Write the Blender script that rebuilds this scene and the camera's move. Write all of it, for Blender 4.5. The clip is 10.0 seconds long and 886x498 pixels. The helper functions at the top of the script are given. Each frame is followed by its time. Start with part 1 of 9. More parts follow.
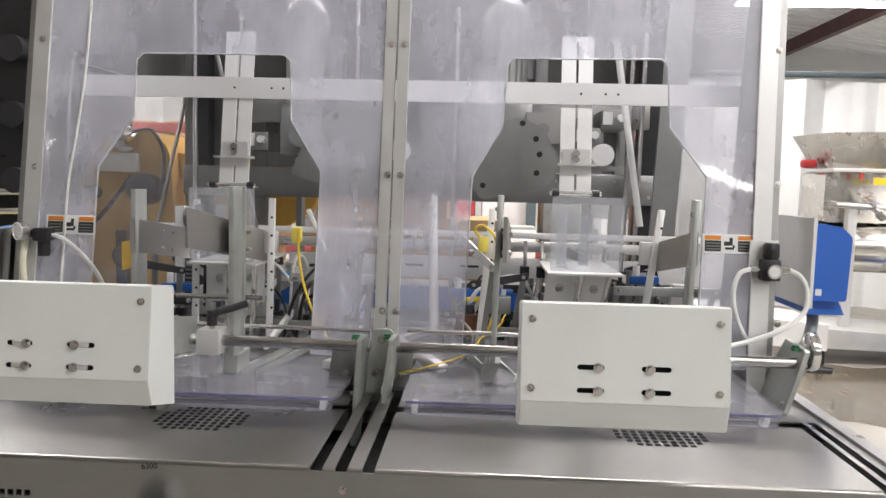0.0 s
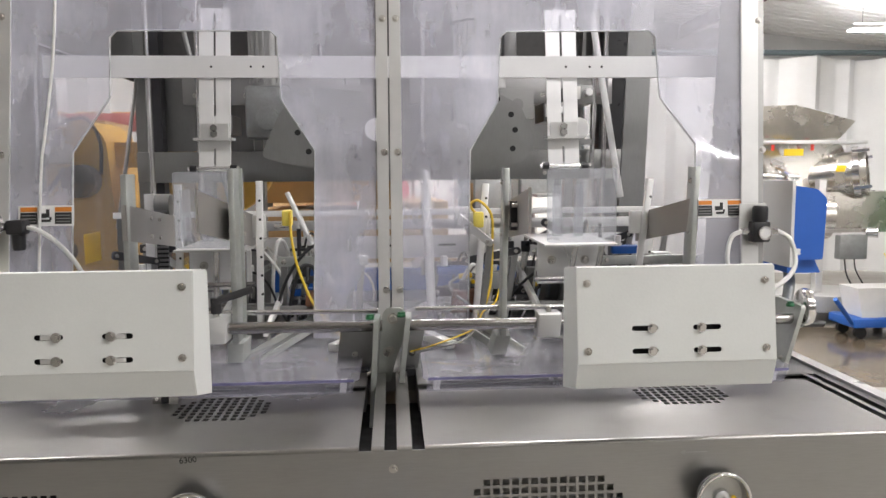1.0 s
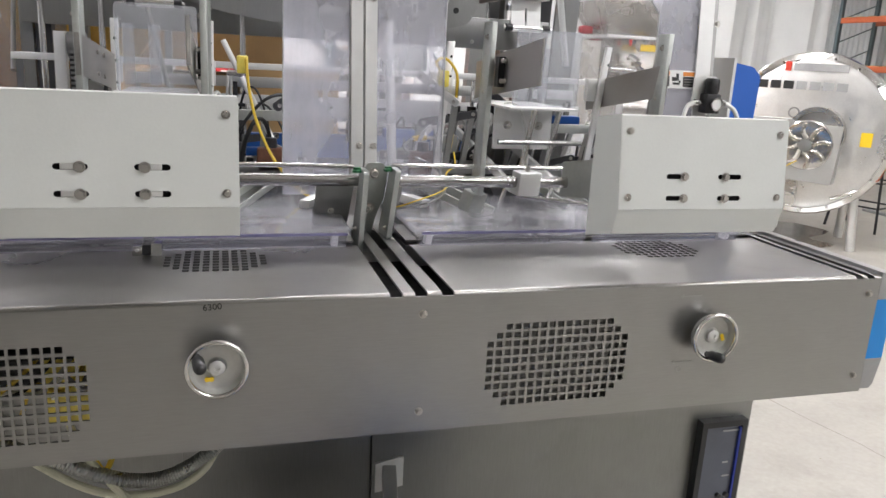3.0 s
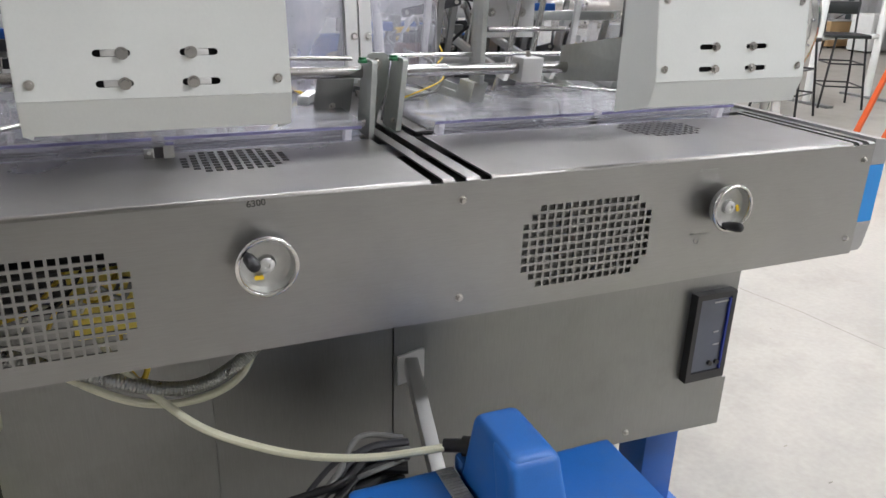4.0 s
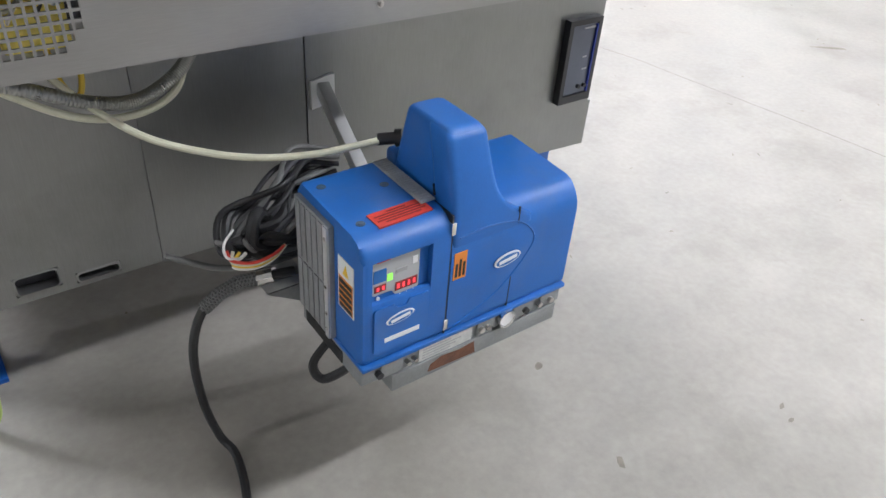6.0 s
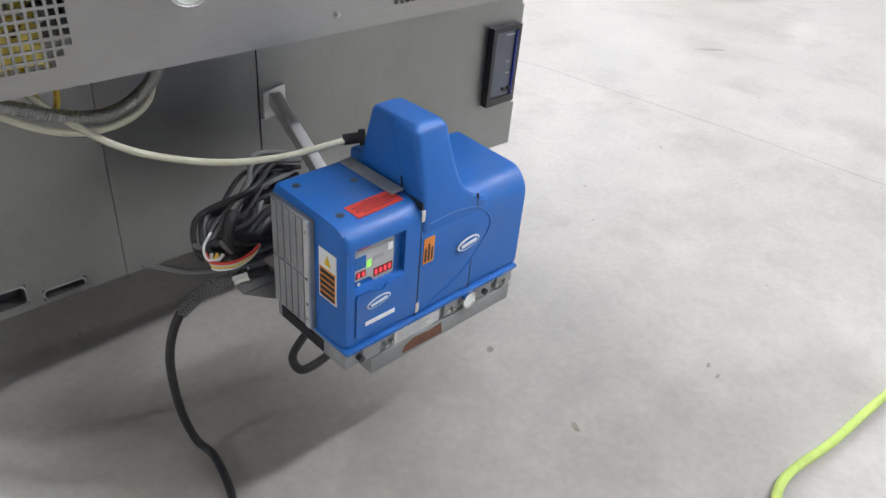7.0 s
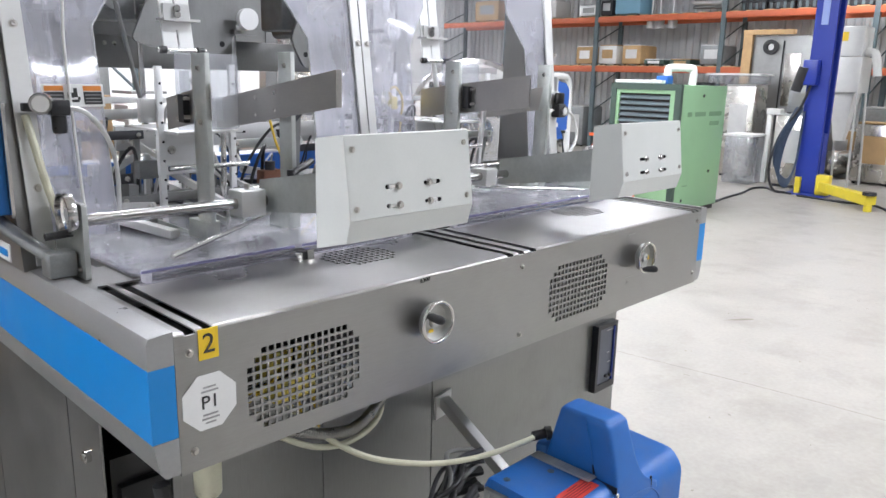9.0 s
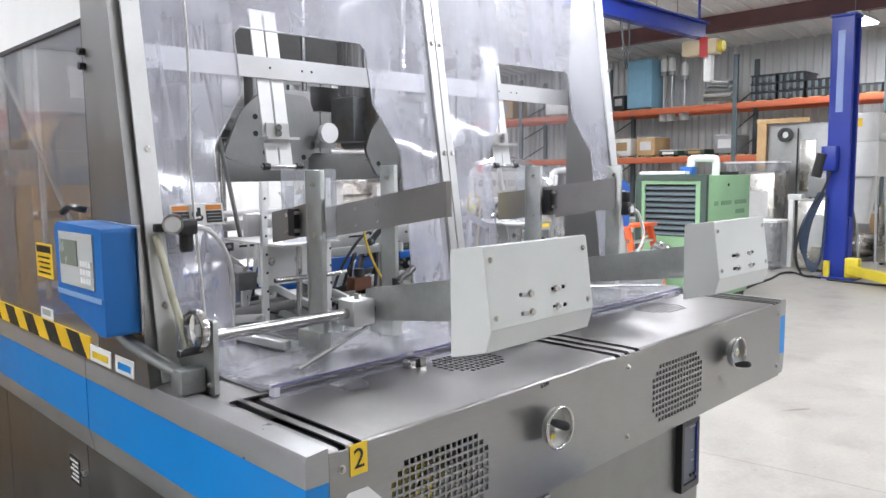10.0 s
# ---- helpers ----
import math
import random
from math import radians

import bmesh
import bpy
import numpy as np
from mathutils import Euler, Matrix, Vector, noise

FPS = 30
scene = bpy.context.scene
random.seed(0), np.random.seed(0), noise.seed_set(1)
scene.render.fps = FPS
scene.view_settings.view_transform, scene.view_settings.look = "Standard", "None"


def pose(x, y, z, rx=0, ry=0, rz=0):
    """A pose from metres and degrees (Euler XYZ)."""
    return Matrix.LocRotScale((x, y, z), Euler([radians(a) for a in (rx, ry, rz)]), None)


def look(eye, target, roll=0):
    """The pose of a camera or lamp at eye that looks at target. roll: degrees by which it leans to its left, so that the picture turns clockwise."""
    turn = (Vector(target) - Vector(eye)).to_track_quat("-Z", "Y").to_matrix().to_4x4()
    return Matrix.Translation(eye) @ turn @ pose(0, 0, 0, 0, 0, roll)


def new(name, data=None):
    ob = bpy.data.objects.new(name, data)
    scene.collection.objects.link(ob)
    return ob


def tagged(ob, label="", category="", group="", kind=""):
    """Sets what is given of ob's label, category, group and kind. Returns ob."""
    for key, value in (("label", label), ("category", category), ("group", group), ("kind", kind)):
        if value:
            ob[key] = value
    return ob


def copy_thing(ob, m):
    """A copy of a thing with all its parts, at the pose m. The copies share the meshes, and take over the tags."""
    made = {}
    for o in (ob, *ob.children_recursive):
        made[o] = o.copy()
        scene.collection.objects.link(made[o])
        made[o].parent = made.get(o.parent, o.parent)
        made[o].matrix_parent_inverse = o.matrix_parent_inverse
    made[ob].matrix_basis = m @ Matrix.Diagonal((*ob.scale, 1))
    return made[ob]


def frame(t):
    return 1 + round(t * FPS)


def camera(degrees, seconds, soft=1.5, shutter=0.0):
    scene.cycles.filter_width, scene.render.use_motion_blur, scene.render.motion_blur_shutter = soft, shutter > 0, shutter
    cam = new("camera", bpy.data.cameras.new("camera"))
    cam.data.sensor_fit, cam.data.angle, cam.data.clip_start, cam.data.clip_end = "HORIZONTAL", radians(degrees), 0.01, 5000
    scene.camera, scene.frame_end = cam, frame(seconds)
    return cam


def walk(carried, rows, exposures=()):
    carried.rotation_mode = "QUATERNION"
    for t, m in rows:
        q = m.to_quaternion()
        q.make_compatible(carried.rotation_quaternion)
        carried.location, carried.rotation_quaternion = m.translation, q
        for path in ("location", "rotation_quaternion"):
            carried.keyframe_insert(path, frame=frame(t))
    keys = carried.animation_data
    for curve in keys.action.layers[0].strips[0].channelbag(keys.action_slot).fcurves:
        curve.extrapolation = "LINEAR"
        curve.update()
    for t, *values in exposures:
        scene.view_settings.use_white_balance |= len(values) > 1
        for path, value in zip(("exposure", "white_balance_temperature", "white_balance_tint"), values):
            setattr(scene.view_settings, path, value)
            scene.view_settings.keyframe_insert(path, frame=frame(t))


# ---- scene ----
cam = camera(61.5, 10.0)
PATH = [
    (0, (0.207, -1.143, 1.587), (0.109, 0.846, 1.409), 1.4),
    (0.5, (0.117, -1.152, 1.566), (0.086, 0.839, 1.381), 2.1),
    (1, (0.006, -1.132, 1.562), (0.138, 0.852, 1.348), -0.5),
    (1.5, (-0.067, -1.106, 1.553), (0.159, 0.861, 1.272), 1.6),
    (2, (-0.139, -1.083, 1.528), (0.257, 0.825, 1.078), 1.7),
    (2.2, (-0.172, -1.079, 1.518), (0.295, 0.804, 1.035), 2.1),
    (3.3, (-0.359, -1.052, 1.472), (0.247, 0.783, 0.959), 2.5),
    (3.5, (-0.406, -1.028, 1.464), (0.253, 0.766, 0.875), 1.9),
    (4, (-0.468, -1.008, 1.435), (0.275, 0.706, 0.721), 1.6),
    (4.5, (-0.493, -1.017, 1.402), (0.334, 0.58, 0.527), 2.6),
    (5, (-0.537, -1.032, 1.374), (0.377, 0.42, 0.346), 3.1),
    (5.5, (-0.613, -1.066, 1.333), (0.353, 0.29, 0.225), 4.4),
    (5.7, (-0.648, -1.087, 1.34), (0.33, 0.218, 0.183), 4.8),
    (6.8, (-0.824, -1.153, 1.354), (0.33, 0.024, 0.221), 5.3),
    (7, (-0.866, -1.142, 1.358), (0.349, -0.005, 0.248), 5.4),
    (7.5, (-0.971, -1.092, 1.394), (0.329, 0.025, 0.364), 5.1),
    (8, (-1.054, -1.069, 1.445), (0.305, 0.129, 0.598), 5.6),
    (8.5, (-1.193, -1.047, 1.487), (0.204, 0.235, 0.853), 3.3),
    (8.8, (-1.284, -1.049, 1.514), (0.115, 0.278, 0.987), 1.4),
    (9, (-1.333, -1.039, 1.522), (0.063, 0.32, 1.068), 1.3),
    (9.5, (-1.427, -0.979, 1.535), (-0.073, 0.454, 1.2), 1.6),
    (10, (-1.493, -0.903, 1.549), (-0.094, 0.512, 1.343), -0.7),
]
EXPOSURES = [
    (0.0, -0.15, 6500, 13), (1.0, -0.13, 6500, 13), (2.0, -0.2, 6400, 13), (3.5, -0.05, 6250, 12),
    (4.5, 0.04, 6000, 12), (5.5, 0.2, 5900, 12), (8.0, 0.16, 5850, 13), (9.0, 0.2, 5900, 12), (10.0, 0.12, 5950, 12),
]
walk(cam, [(t, look(eye, target, roll)) for t, eye, target, roll in PATH], EXPOSURES)

# ---------------------------------------------------------------- light
world = bpy.data.worlds.new("world")
scene.world = world
world.use_nodes = True
wn = world.node_tree.nodes
sky = wn.new("ShaderNodeTexSky")
sky.sky_type = 'NISHITA'
sky.sun_disc = False
sky.sun_elevation = radians(40)
sky.sun_rotation = radians(120)
wn["Background"].inputs[1].default_value = 0.05
world.node_tree.links.new(sky.outputs[0], wn["Background"].inputs[0])

# ceiling lamps of the hall and added fill lamps: (x, y, z, share of the power)
# those at x < -5 or y < -7 are unseen, added to fill the machine's sides
LAMPS = [
    (2.6, -2.45, 5.0, 1.25), (5.2, -2.45, 4.75, 1.4), (-6.0, 5.2, 5.0, 2.2), (-3.4, 3.4, 5.0, 1.5), (1.2, 3.4, 5.0, 1.8),
    (5.6, 3.4, 4.55, 0.8), (10.6, 5.74, 4.0, 0.5), (12.57, 3.24, 4.0, 0.5), (10.2, -3.2, 4.0, 0.5), (-8.0, -10.4, 5.0, 0.15),
    (4.4, -10.4, 5.0, 1.5), (8.3, -7.2, 4.4, 1.0), (-5.0, 10.2, 5.0, 1.0), (3.0, 6.9, 4.8, 1.3), (-11.0, 1.5, 5.0, 3.2),
    (5.4, 11.2, 4.55, 1.2), (10.2, 13.2, 4.2, 1.2),
]
LAMP_POWER = 125.0


# ---------------------------------------------------------------- materials
def sock(node, name, value):
    node.inputs[name].default_value = value


def mat(name, col, rough=0.5, metal=0.0, var=0.18, scale=5.0, fine=90.0, bump=0.04, stretch=(1, 1, 1), rvar=0.12, coat=0.0, dirt=None, dirt_amount=0.35, piece=0.0):
    """A procedural surface: broad stains, fine grain, relief and uneven gloss."""
    m = bpy.data.materials.new(name)
    m.use_nodes = True
    nt = m.node_tree
    b = nt.nodes["Principled BSDF"]
    b.inputs["Metallic"].default_value = metal
    b.inputs["Coat Weight"].default_value = coat
    tc = nt.nodes.new("ShaderNodeTexCoord")
    info = nt.nodes.new("ShaderNodeObjectInfo")
    shift = nt.nodes.new("ShaderNodeVectorMath")
    shift.operation = 'ADD'
    mul = nt.nodes.new("ShaderNodeMath")
    mul.operation = 'MULTIPLY'
    mul.inputs[1].default_value = 7.0
    nt.links.new(info.outputs["Random"], mul.inputs[0])
    nt.links.new(tc.outputs["Object"], shift.inputs[0])
    nt.links.new(mul.outputs[0], shift.inputs[1])
    n1 = nt.nodes.new("ShaderNodeTexNoise")
    sock(n1, "Scale", scale)
    sock(n1, "Detail", 6.0)
    sock(n1, "Roughness", 0.62)
    nt.links.new(shift.outputs[0], n1.inputs["Vector"])
    mp = nt.nodes.new("ShaderNodeMapping")
    mp.inputs["Scale"].default_value = stretch
    nt.links.new(shift.outputs[0], mp.inputs[0])
    n2 = nt.nodes.new("ShaderNodeTexNoise")
    sock(n2, "Scale", fine)
    sock(n2, "Detail", 3.0)
    nt.links.new(mp.outputs[0], n2.inputs["Vector"])
    add = nt.nodes.new("ShaderNodeMath")
    add.operation = 'MULTIPLY_ADD'
    add.inputs[1].default_value = 0.35
    nt.links.new(n2.outputs[0], add.inputs[0])
    nt.links.new(n1.outputs[0], add.inputs[2])
    ramp = nt.nodes.new("ShaderNodeMapRange")
    ramp.inputs["From Min"].default_value = 0.45
    ramp.inputs["From Max"].default_value = 0.95
    ramp.inputs["To Min"].default_value = 1.0 - var
    ramp.inputs["To Max"].default_value = 1.0 + var
    nt.links.new(add.outputs[0], ramp.inputs[0])
    tint = nt.nodes.new("ShaderNodeMix")
    tint.data_type = 'RGBA'
    tint.blend_type = 'MULTIPLY'
    tint.inputs[0].default_value = 1.0
    tint.inputs[6].default_value = (*col, 1)
    nt.links.new(ramp.outputs[0], tint.inputs[7])
    out = tint.outputs[2]
    if dirt:
        n3 = nt.nodes.new("ShaderNodeTexNoise")
        sock(n3, "Scale", scale * 0.6)
        sock(n3, "Detail", 9.0)
        sock(n3, "Roughness", 0.7)
        nt.links.new(shift.outputs[0], n3.inputs["Vector"])
        r3 = nt.nodes.new("ShaderNodeMapRange")
        r3.inputs["From Min"].default_value = 0.5
        r3.inputs["From Max"].default_value = 0.75
        r3.inputs["To Max"].default_value = dirt_amount
        nt.links.new(n3.outputs[0], r3.inputs[0])
        md = nt.nodes.new("ShaderNodeMix")
        md.data_type = 'RGBA'
        md.inputs[7].default_value = (*dirt, 1)
        nt.links.new(r3.outputs[0], md.inputs[0])
        nt.links.new(out, md.inputs[6])
        out = md.outputs[2]
    if piece:
        hs = nt.nodes.new("ShaderNodeHueSaturation")
        rr = nt.nodes.new("ShaderNodeMapRange")
        rr.inputs["To Min"].default_value = 1 - piece
        rr.inputs["To Max"].default_value = 1 + piece
        nt.links.new(info.outputs["Random"], rr.inputs[0])
        nt.links.new(rr.outputs[0], hs.inputs["Value"])
        nt.links.new(out, hs.inputs["Color"])
        out = hs.outputs[0]
    nt.links.new(out, b.inputs["Base Color"])
    rr = nt.nodes.new("ShaderNodeMapRange")
    rr.inputs["From Min"].default_value = 0.3
    rr.inputs["From Max"].default_value = 0.7
    rr.inputs["To Min"].default_value = max(0.02, rough - rvar)
    rr.inputs["To Max"].default_value = min(1.0, rough + rvar)
    nt.links.new(n1.outputs[0], rr.inputs[0])
    nt.links.new(rr.outputs[0], b.inputs["Roughness"])
    if bump:
        bp = nt.nodes.new("ShaderNodeBump")
        sock(bp, "Strength", bump)
        sock(bp, "Distance", 0.01)
        nt.links.new(n2.outputs[0], bp.inputs["Height"])
        nt.links.new(bp.outputs[0], b.inputs["Normal"])
    return m


def clear(name, tint, haze, haze_col, gloss_rough=0.03, wave=0.0):
    """Clear plastic sheet: see-through, glossy by Fresnel, hazy with clouds and painted vertical streaks of light."""
    m = bpy.data.materials.new(name)
    m.use_nodes = True
    nt = m.node_tree
    nt.nodes.remove(nt.nodes["Principled BSDF"])
    out = nt.nodes["Material Output"]
    tr = nt.nodes.new("ShaderNodeBsdfTransparent")
    tr.inputs[0].default_value = (*tint, 1)
    df = nt.nodes.new("ShaderNodeBsdfDiffuse")
    df.inputs[0].default_value = (*haze_col, 1)
    tl = nt.nodes.new("ShaderNodeBsdfTranslucent")
    tl.inputs[0].default_value = (*haze_col, 1)
    scatter = nt.nodes.new("ShaderNodeMixShader")
    scatter.inputs[0].default_value = 0.3
    nt.links.new(df.outputs[0], scatter.inputs[1])
    nt.links.new(tl.outputs[0], scatter.inputs[2])
    gl = nt.nodes.new("ShaderNodeBsdfGlossy")
    gl.inputs["Roughness"].default_value = gloss_rough
    tc = nt.nodes.new("ShaderNodeTexCoord")
    cloud = nt.nodes.new("ShaderNodeTexNoise")
    sock(cloud, "Scale", 2.2)
    sock(cloud, "Detail", 8.0)
    sock(cloud, "Roughness", 0.65)
    nt.links.new(tc.outputs["Object"], cloud.inputs["Vector"])
    # upright streaks in the haze imitate streaks of reflected light
    mp = nt.nodes.new("ShaderNodeMapping")
    mp.inputs["Scale"].default_value = (7.0, 7.0, 0.7)
    nt.links.new(tc.outputs["Object"], mp.inputs[0])
    streak = nt.nodes.new("ShaderNodeTexNoise")
    sock(streak, "Scale", 1.4)
    sock(streak, "Detail", 7.0)
    sock(streak, "Roughness", 0.7)
    nt.links.new(mp.outputs[0], streak.inputs["Vector"])
    both = nt.nodes.new("ShaderNodeMath")
    both.operation = 'MULTIPLY_ADD'
    both.inputs[1].default_value = 0.55
    nt.links.new(streak.outputs[0], both.inputs[0])
    nt.links.new(cloud.outputs[0], both.inputs[2])
    mr = nt.nodes.new("ShaderNodeMapRange")
    mr.inputs["From Min"].default_value = 0.55
    mr.inputs["From Max"].default_value = 1.0
    mr.inputs["To Min"].default_value = haze * 0.55
    mr.inputs["To Max"].default_value = haze * 1.5
    nt.links.new(both.outputs[0], mr.inputs[0])
    m1 = nt.nodes.new("ShaderNodeMixShader")
    nt.links.new(mr.outputs[0], m1.inputs[0])
    nt.links.new(tr.outputs[0], m1.inputs[1])
    nt.links.new(scatter.outputs[0], m1.inputs[2])
    if wave:
        bend = nt.nodes.new("ShaderNodeTexNoise")
        sock(bend, "Scale", 2.6)
        sock(bend, "Detail", 1.0)
        nt.links.new(tc.outputs["Object"], bend.inputs["Vector"])
        bp = nt.nodes.new("ShaderNodeBump")
        sock(bp, "Strength", 1.0)
        sock(bp, "Distance", wave)
        nt.links.new(bend.outputs[0], bp.inputs["Height"])
        nt.links.new(bp.outputs[0], gl.inputs["Normal"])
    lw = nt.nodes.new("ShaderNodeLayerWeight")
    pw = nt.nodes.new("ShaderNodeMath")
    pw.operation = 'POWER'
    pw.inputs[1].default_value = 5.0
    nt.links.new(lw.outputs["Facing"], pw.inputs[0])
    fr = nt.nodes.new("ShaderNodeMapRange")
    fr.inputs["To Min"].default_value = 0.07
    fr.inputs["To Max"].default_value = 0.9
    nt.links.new(pw.outputs[0], fr.inputs[0])
    m2 = nt.nodes.new("ShaderNodeMixShader")
    nt.links.new(fr.outputs[0], m2.inputs[0])
    nt.links.new(m1.outputs[0], m2.inputs[1])
    broad = nt.nodes.new("ShaderNodeBsdfGlossy")
    broad.inputs["Roughness"].default_value = 0.42
    sheen = nt.nodes.new("ShaderNodeMixShader")
    sheen.inputs[0].default_value = 0.5
    nt.links.new(gl.outputs[0], sheen.inputs[1])
    nt.links.new(broad.outputs[0], sheen.inputs[2])
    nt.links.new(sheen.outputs[0], m2.inputs[2])
    nt.links.new(m2.outputs[0], out.inputs[0])
    return m


def glow(name, col, strength):
    m = bpy.data.materials.new(name)
    m.use_nodes = True
    b = m.node_tree.nodes["Principled BSDF"]
    b.inputs["Base Color"].default_value = (*col, 1)
    b.inputs["Emission Color"].default_value = (*col, 1)
    b.inputs["Emission Strength"].default_value = strength
    return m


STEEL = mat("brushed_stainless", (0.362, 0.360, 0.352), 0.40, 1.0, 0.10, 3.0, 60, 0.014, (0.6, 14, 14), 0.08, dirt=(0.20, 0.195, 0.185), dirt_amount=0.3)
STEEL_DECK = mat("deck_stainless", (0.300, 0.293, 0.280), 0.34, 1.0, 0.12, 3.0, 60, 0.006, (0.6, 14, 14), 0.08, dirt=(0.14, 0.132, 0.12), dirt_amount=0.45)
STEEL_DARK = mat("dull_stainless", (0.295, 0.296, 0.290), 0.42, 0.9, 0.14, 3.5, 50, 0.03, (12, 12, 0.6), 0.08, dirt=(0.10, 0.095, 0.09), dirt_amount=0.3)
PLATE = mat("guide_plate_steel", (0.42, 0.405, 0.385), 0.40, 1.0, 0.12, 6, 80, 0.04, (14, 0.6, 14), 0.08)
BRIGHT = mat("polished_steel", (0.72, 0.71, 0.70), 0.16, 1.0, 0.06, 9, 150, 0.01, (1, 1, 1), 0.05)
ALU = mat("satin_aluminium", (0.68, 0.68, 0.67), 0.40, 0.6, 0.08, 7, 120, 0.02, (0.5, 12, 12), 0.08)
ALU_PALE = mat("pale_anodised_aluminium", (0.80, 0.80, 0.79), 0.45, 0.35, 0.05, 7, 120, 0.015, (0.5, 12, 12), 0.06)
ZINC = mat("zinc_plate", (0.50, 0.52, 0.50), 0.42, 0.75, 0.14, 14, 90, 0.03, (1, 1, 1), 0.1)
SCREW = mat("screw_steel", (0.55, 0.53, 0.50), 0.30, 1.0, 0.2, 40, 300, 0.05)
PAINT = mat("light_grey_powder_coat", (0.64, 0.655, 0.635), 0.42, 0.0, 0.04, 6, 260, 0.03, (1, 1, 1), 0.06, dirt=(0.45, 0.45, 0.42), dirt_amount=0.12)
RAIL = mat("grey_rail_enamel", (0.33, 0.33, 0.33), 0.34, 0.35, 0.08, 7, 140, 0.015, (1, 1, 1), 0.08, dirt=(0.2, 0.2, 0.2), dirt_amount=0.15)
STRIPE = mat("sky_blue_enamel", (0.010, 0.225, 0.62), 0.38, 0.0, 0.06, 5, 120, 0.01, (1, 1, 1), 0.06, dirt=(0.02, 0.15, 0.36), dirt_amount=0.15)
BLUE = mat("blue_moulded_plastic", (0.016, 0.132, 0.47), 0.46, 0.0, 0.14, 9, 420, 0.05, (1, 1, 1), 0.10, dirt=(0.12, 0.17, 0.26), dirt_amount=0.34)
BLUE_DUSTY = mat("dusty_blue_plastic", (0.05, 0.14, 0.34), 0.62, 0.0, 0.16, 12, 380, 0.04, (1, 1, 1), 0.1, dirt=(0.24, 0.25, 0.27), dirt_amount=0.5)
BOXBLUE = mat("blue_terminal_plastic", (0.016, 0.135, 0.42), 0.40, 0.0, 0.06, 9, 300, 0.02)
GREYCAST = mat("grey_cast_metal", (0.30, 0.31, 0.31), 0.48, 0.6, 0.16, 18, 160, 0.06, (1, 1, 1), 0.1, dirt=(0.16, 0.15, 0.14), dirt_amount=0.4)
RUST = mat("rusty_stain", (0.16, 0.07, 0.04), 0.8, 0.0, 0.4, 30, 200, 0.1)
BLACK = mat("black_rubber", (0.018, 0.018, 0.019), 0.5, 0.0, 0.2, 20, 200, 0.03)
BLACKP = mat("black_plastic", (0.02, 0.02, 0.022), 0.38, 0.0, 0.15, 20, 200, 0.02)
DARK = mat("dark_anodised", (0.045, 0.045, 0.05), 0.5, 0.3, 0.2, 6, 120, 0.03)
# near-black for slots, holes and notches: their inner shade as a colour
SLOT_SHADE = mat("slot_shade_black", (0.012, 0.012, 0.012), 0.7, 0.0, 0.2, 20, 100, 0.0)
WHITE = mat("white_plastic", (0.76, 0.76, 0.74), 0.45, 0.0, 0.05, 10, 200, 0.01)
LABEL = mat("white_label", (0.80, 0.80, 0.79), 0.4, 0.0, 0.03, 20, 200, 0.0)
INK = mat("black_ink", (0.02, 0.02, 0.02), 0.5, 0.0, 0.1, 30, 200, 0.0)
INKGREY = mat("grey_ink", (0.35, 0.35, 0.35), 0.5, 0.0, 0.1, 30, 200, 0.0)
ORANGE = mat("orange_label", (0.72, 0.24, 0.03), 0.45, 0.0, 0.06, 20, 200, 0.0)
REDLAB = mat("red_label", (0.62, 0.055, 0.035), 0.42, 0.0, 0.08, 20, 200, 0.0)
REDINK = mat("dark_red_ink", (0.22, 0.02, 0.02), 0.5, 0.0, 0.1, 20, 200, 0.0)
YELLOW = mat("yellow_label", (0.82, 0.56, 0.02), 0.42, 0.0, 0.06, 20, 200, 0.0)
CAUTION = mat("caution_yellow", (0.78, 0.50, 0.02), 0.5, 0.0, 0.08, 10, 200, 0.0)
YELWIRE = mat("yellow_cable", (0.75, 0.52, 0.05), 0.45, 0.0, 0.1, 20, 200, 0.0)
SHAFT = mat("ground_shaft_steel", (0.43, 0.42, 0.41), 0.22, 1.0, 0.10, 9, 150, 0.01, (1, 1, 1), 0.06)
YELBOX = mat("yellow_housing", (0.80, 0.66, 0.12), 0.5, 0.0, 0.15, 20, 200, 0.02)
TUBE = mat("milky_tubing", (0.66, 0.65, 0.50), 0.35, 0.0, 0.08, 20, 200, 0.0)
TUBEW = mat("white_tubing", (0.74, 0.74, 0.72), 0.32, 0.0, 0.06, 20, 200, 0.0)
CONDUIT = mat("metal_conduit", (0.42, 0.42, 0.40), 0.35, 0.8, 0.12, 20, 200, 0.02)
HOSE = mat("lime_hose", (0.46, 0.60, 0.12), 0.5, 0.0, 0.15, 14, 200, 0.02, dirt=(0.26, 0.30, 0.12), dirt_amount=0.5)
GREENP = mat("green_plastic", (0.02, 0.15, 0.055), 0.4, 0.0, 0.12, 20, 200, 0.02)
PLEXI = clear("clear_polycarbonate", (0.965, 0.965, 0.985), 0.25, (0.77, 0.77, 0.87), 0.05, 0.02)
PLEXI_EDGE = clear("polycarbonate_tray", (0.955, 0.95, 0.985), 0.12, (0.70, 0.70, 0.82), 0.05)
PLEXI_SIDE = clear("side_polycarbonate", (0.955, 0.955, 0.965), 0.07, (0.62, 0.62, 0.68))
FILM = clear("clear_film", (0.90, 0.91, 0.93), 0.22, (0.75, 0.76, 0.8), 0.12)
CARD = mat("cardboard", (0.44, 0.29, 0.14), 0.75, 0.0, 0.1, 8, 100, 0.03, (1, 1, 8))
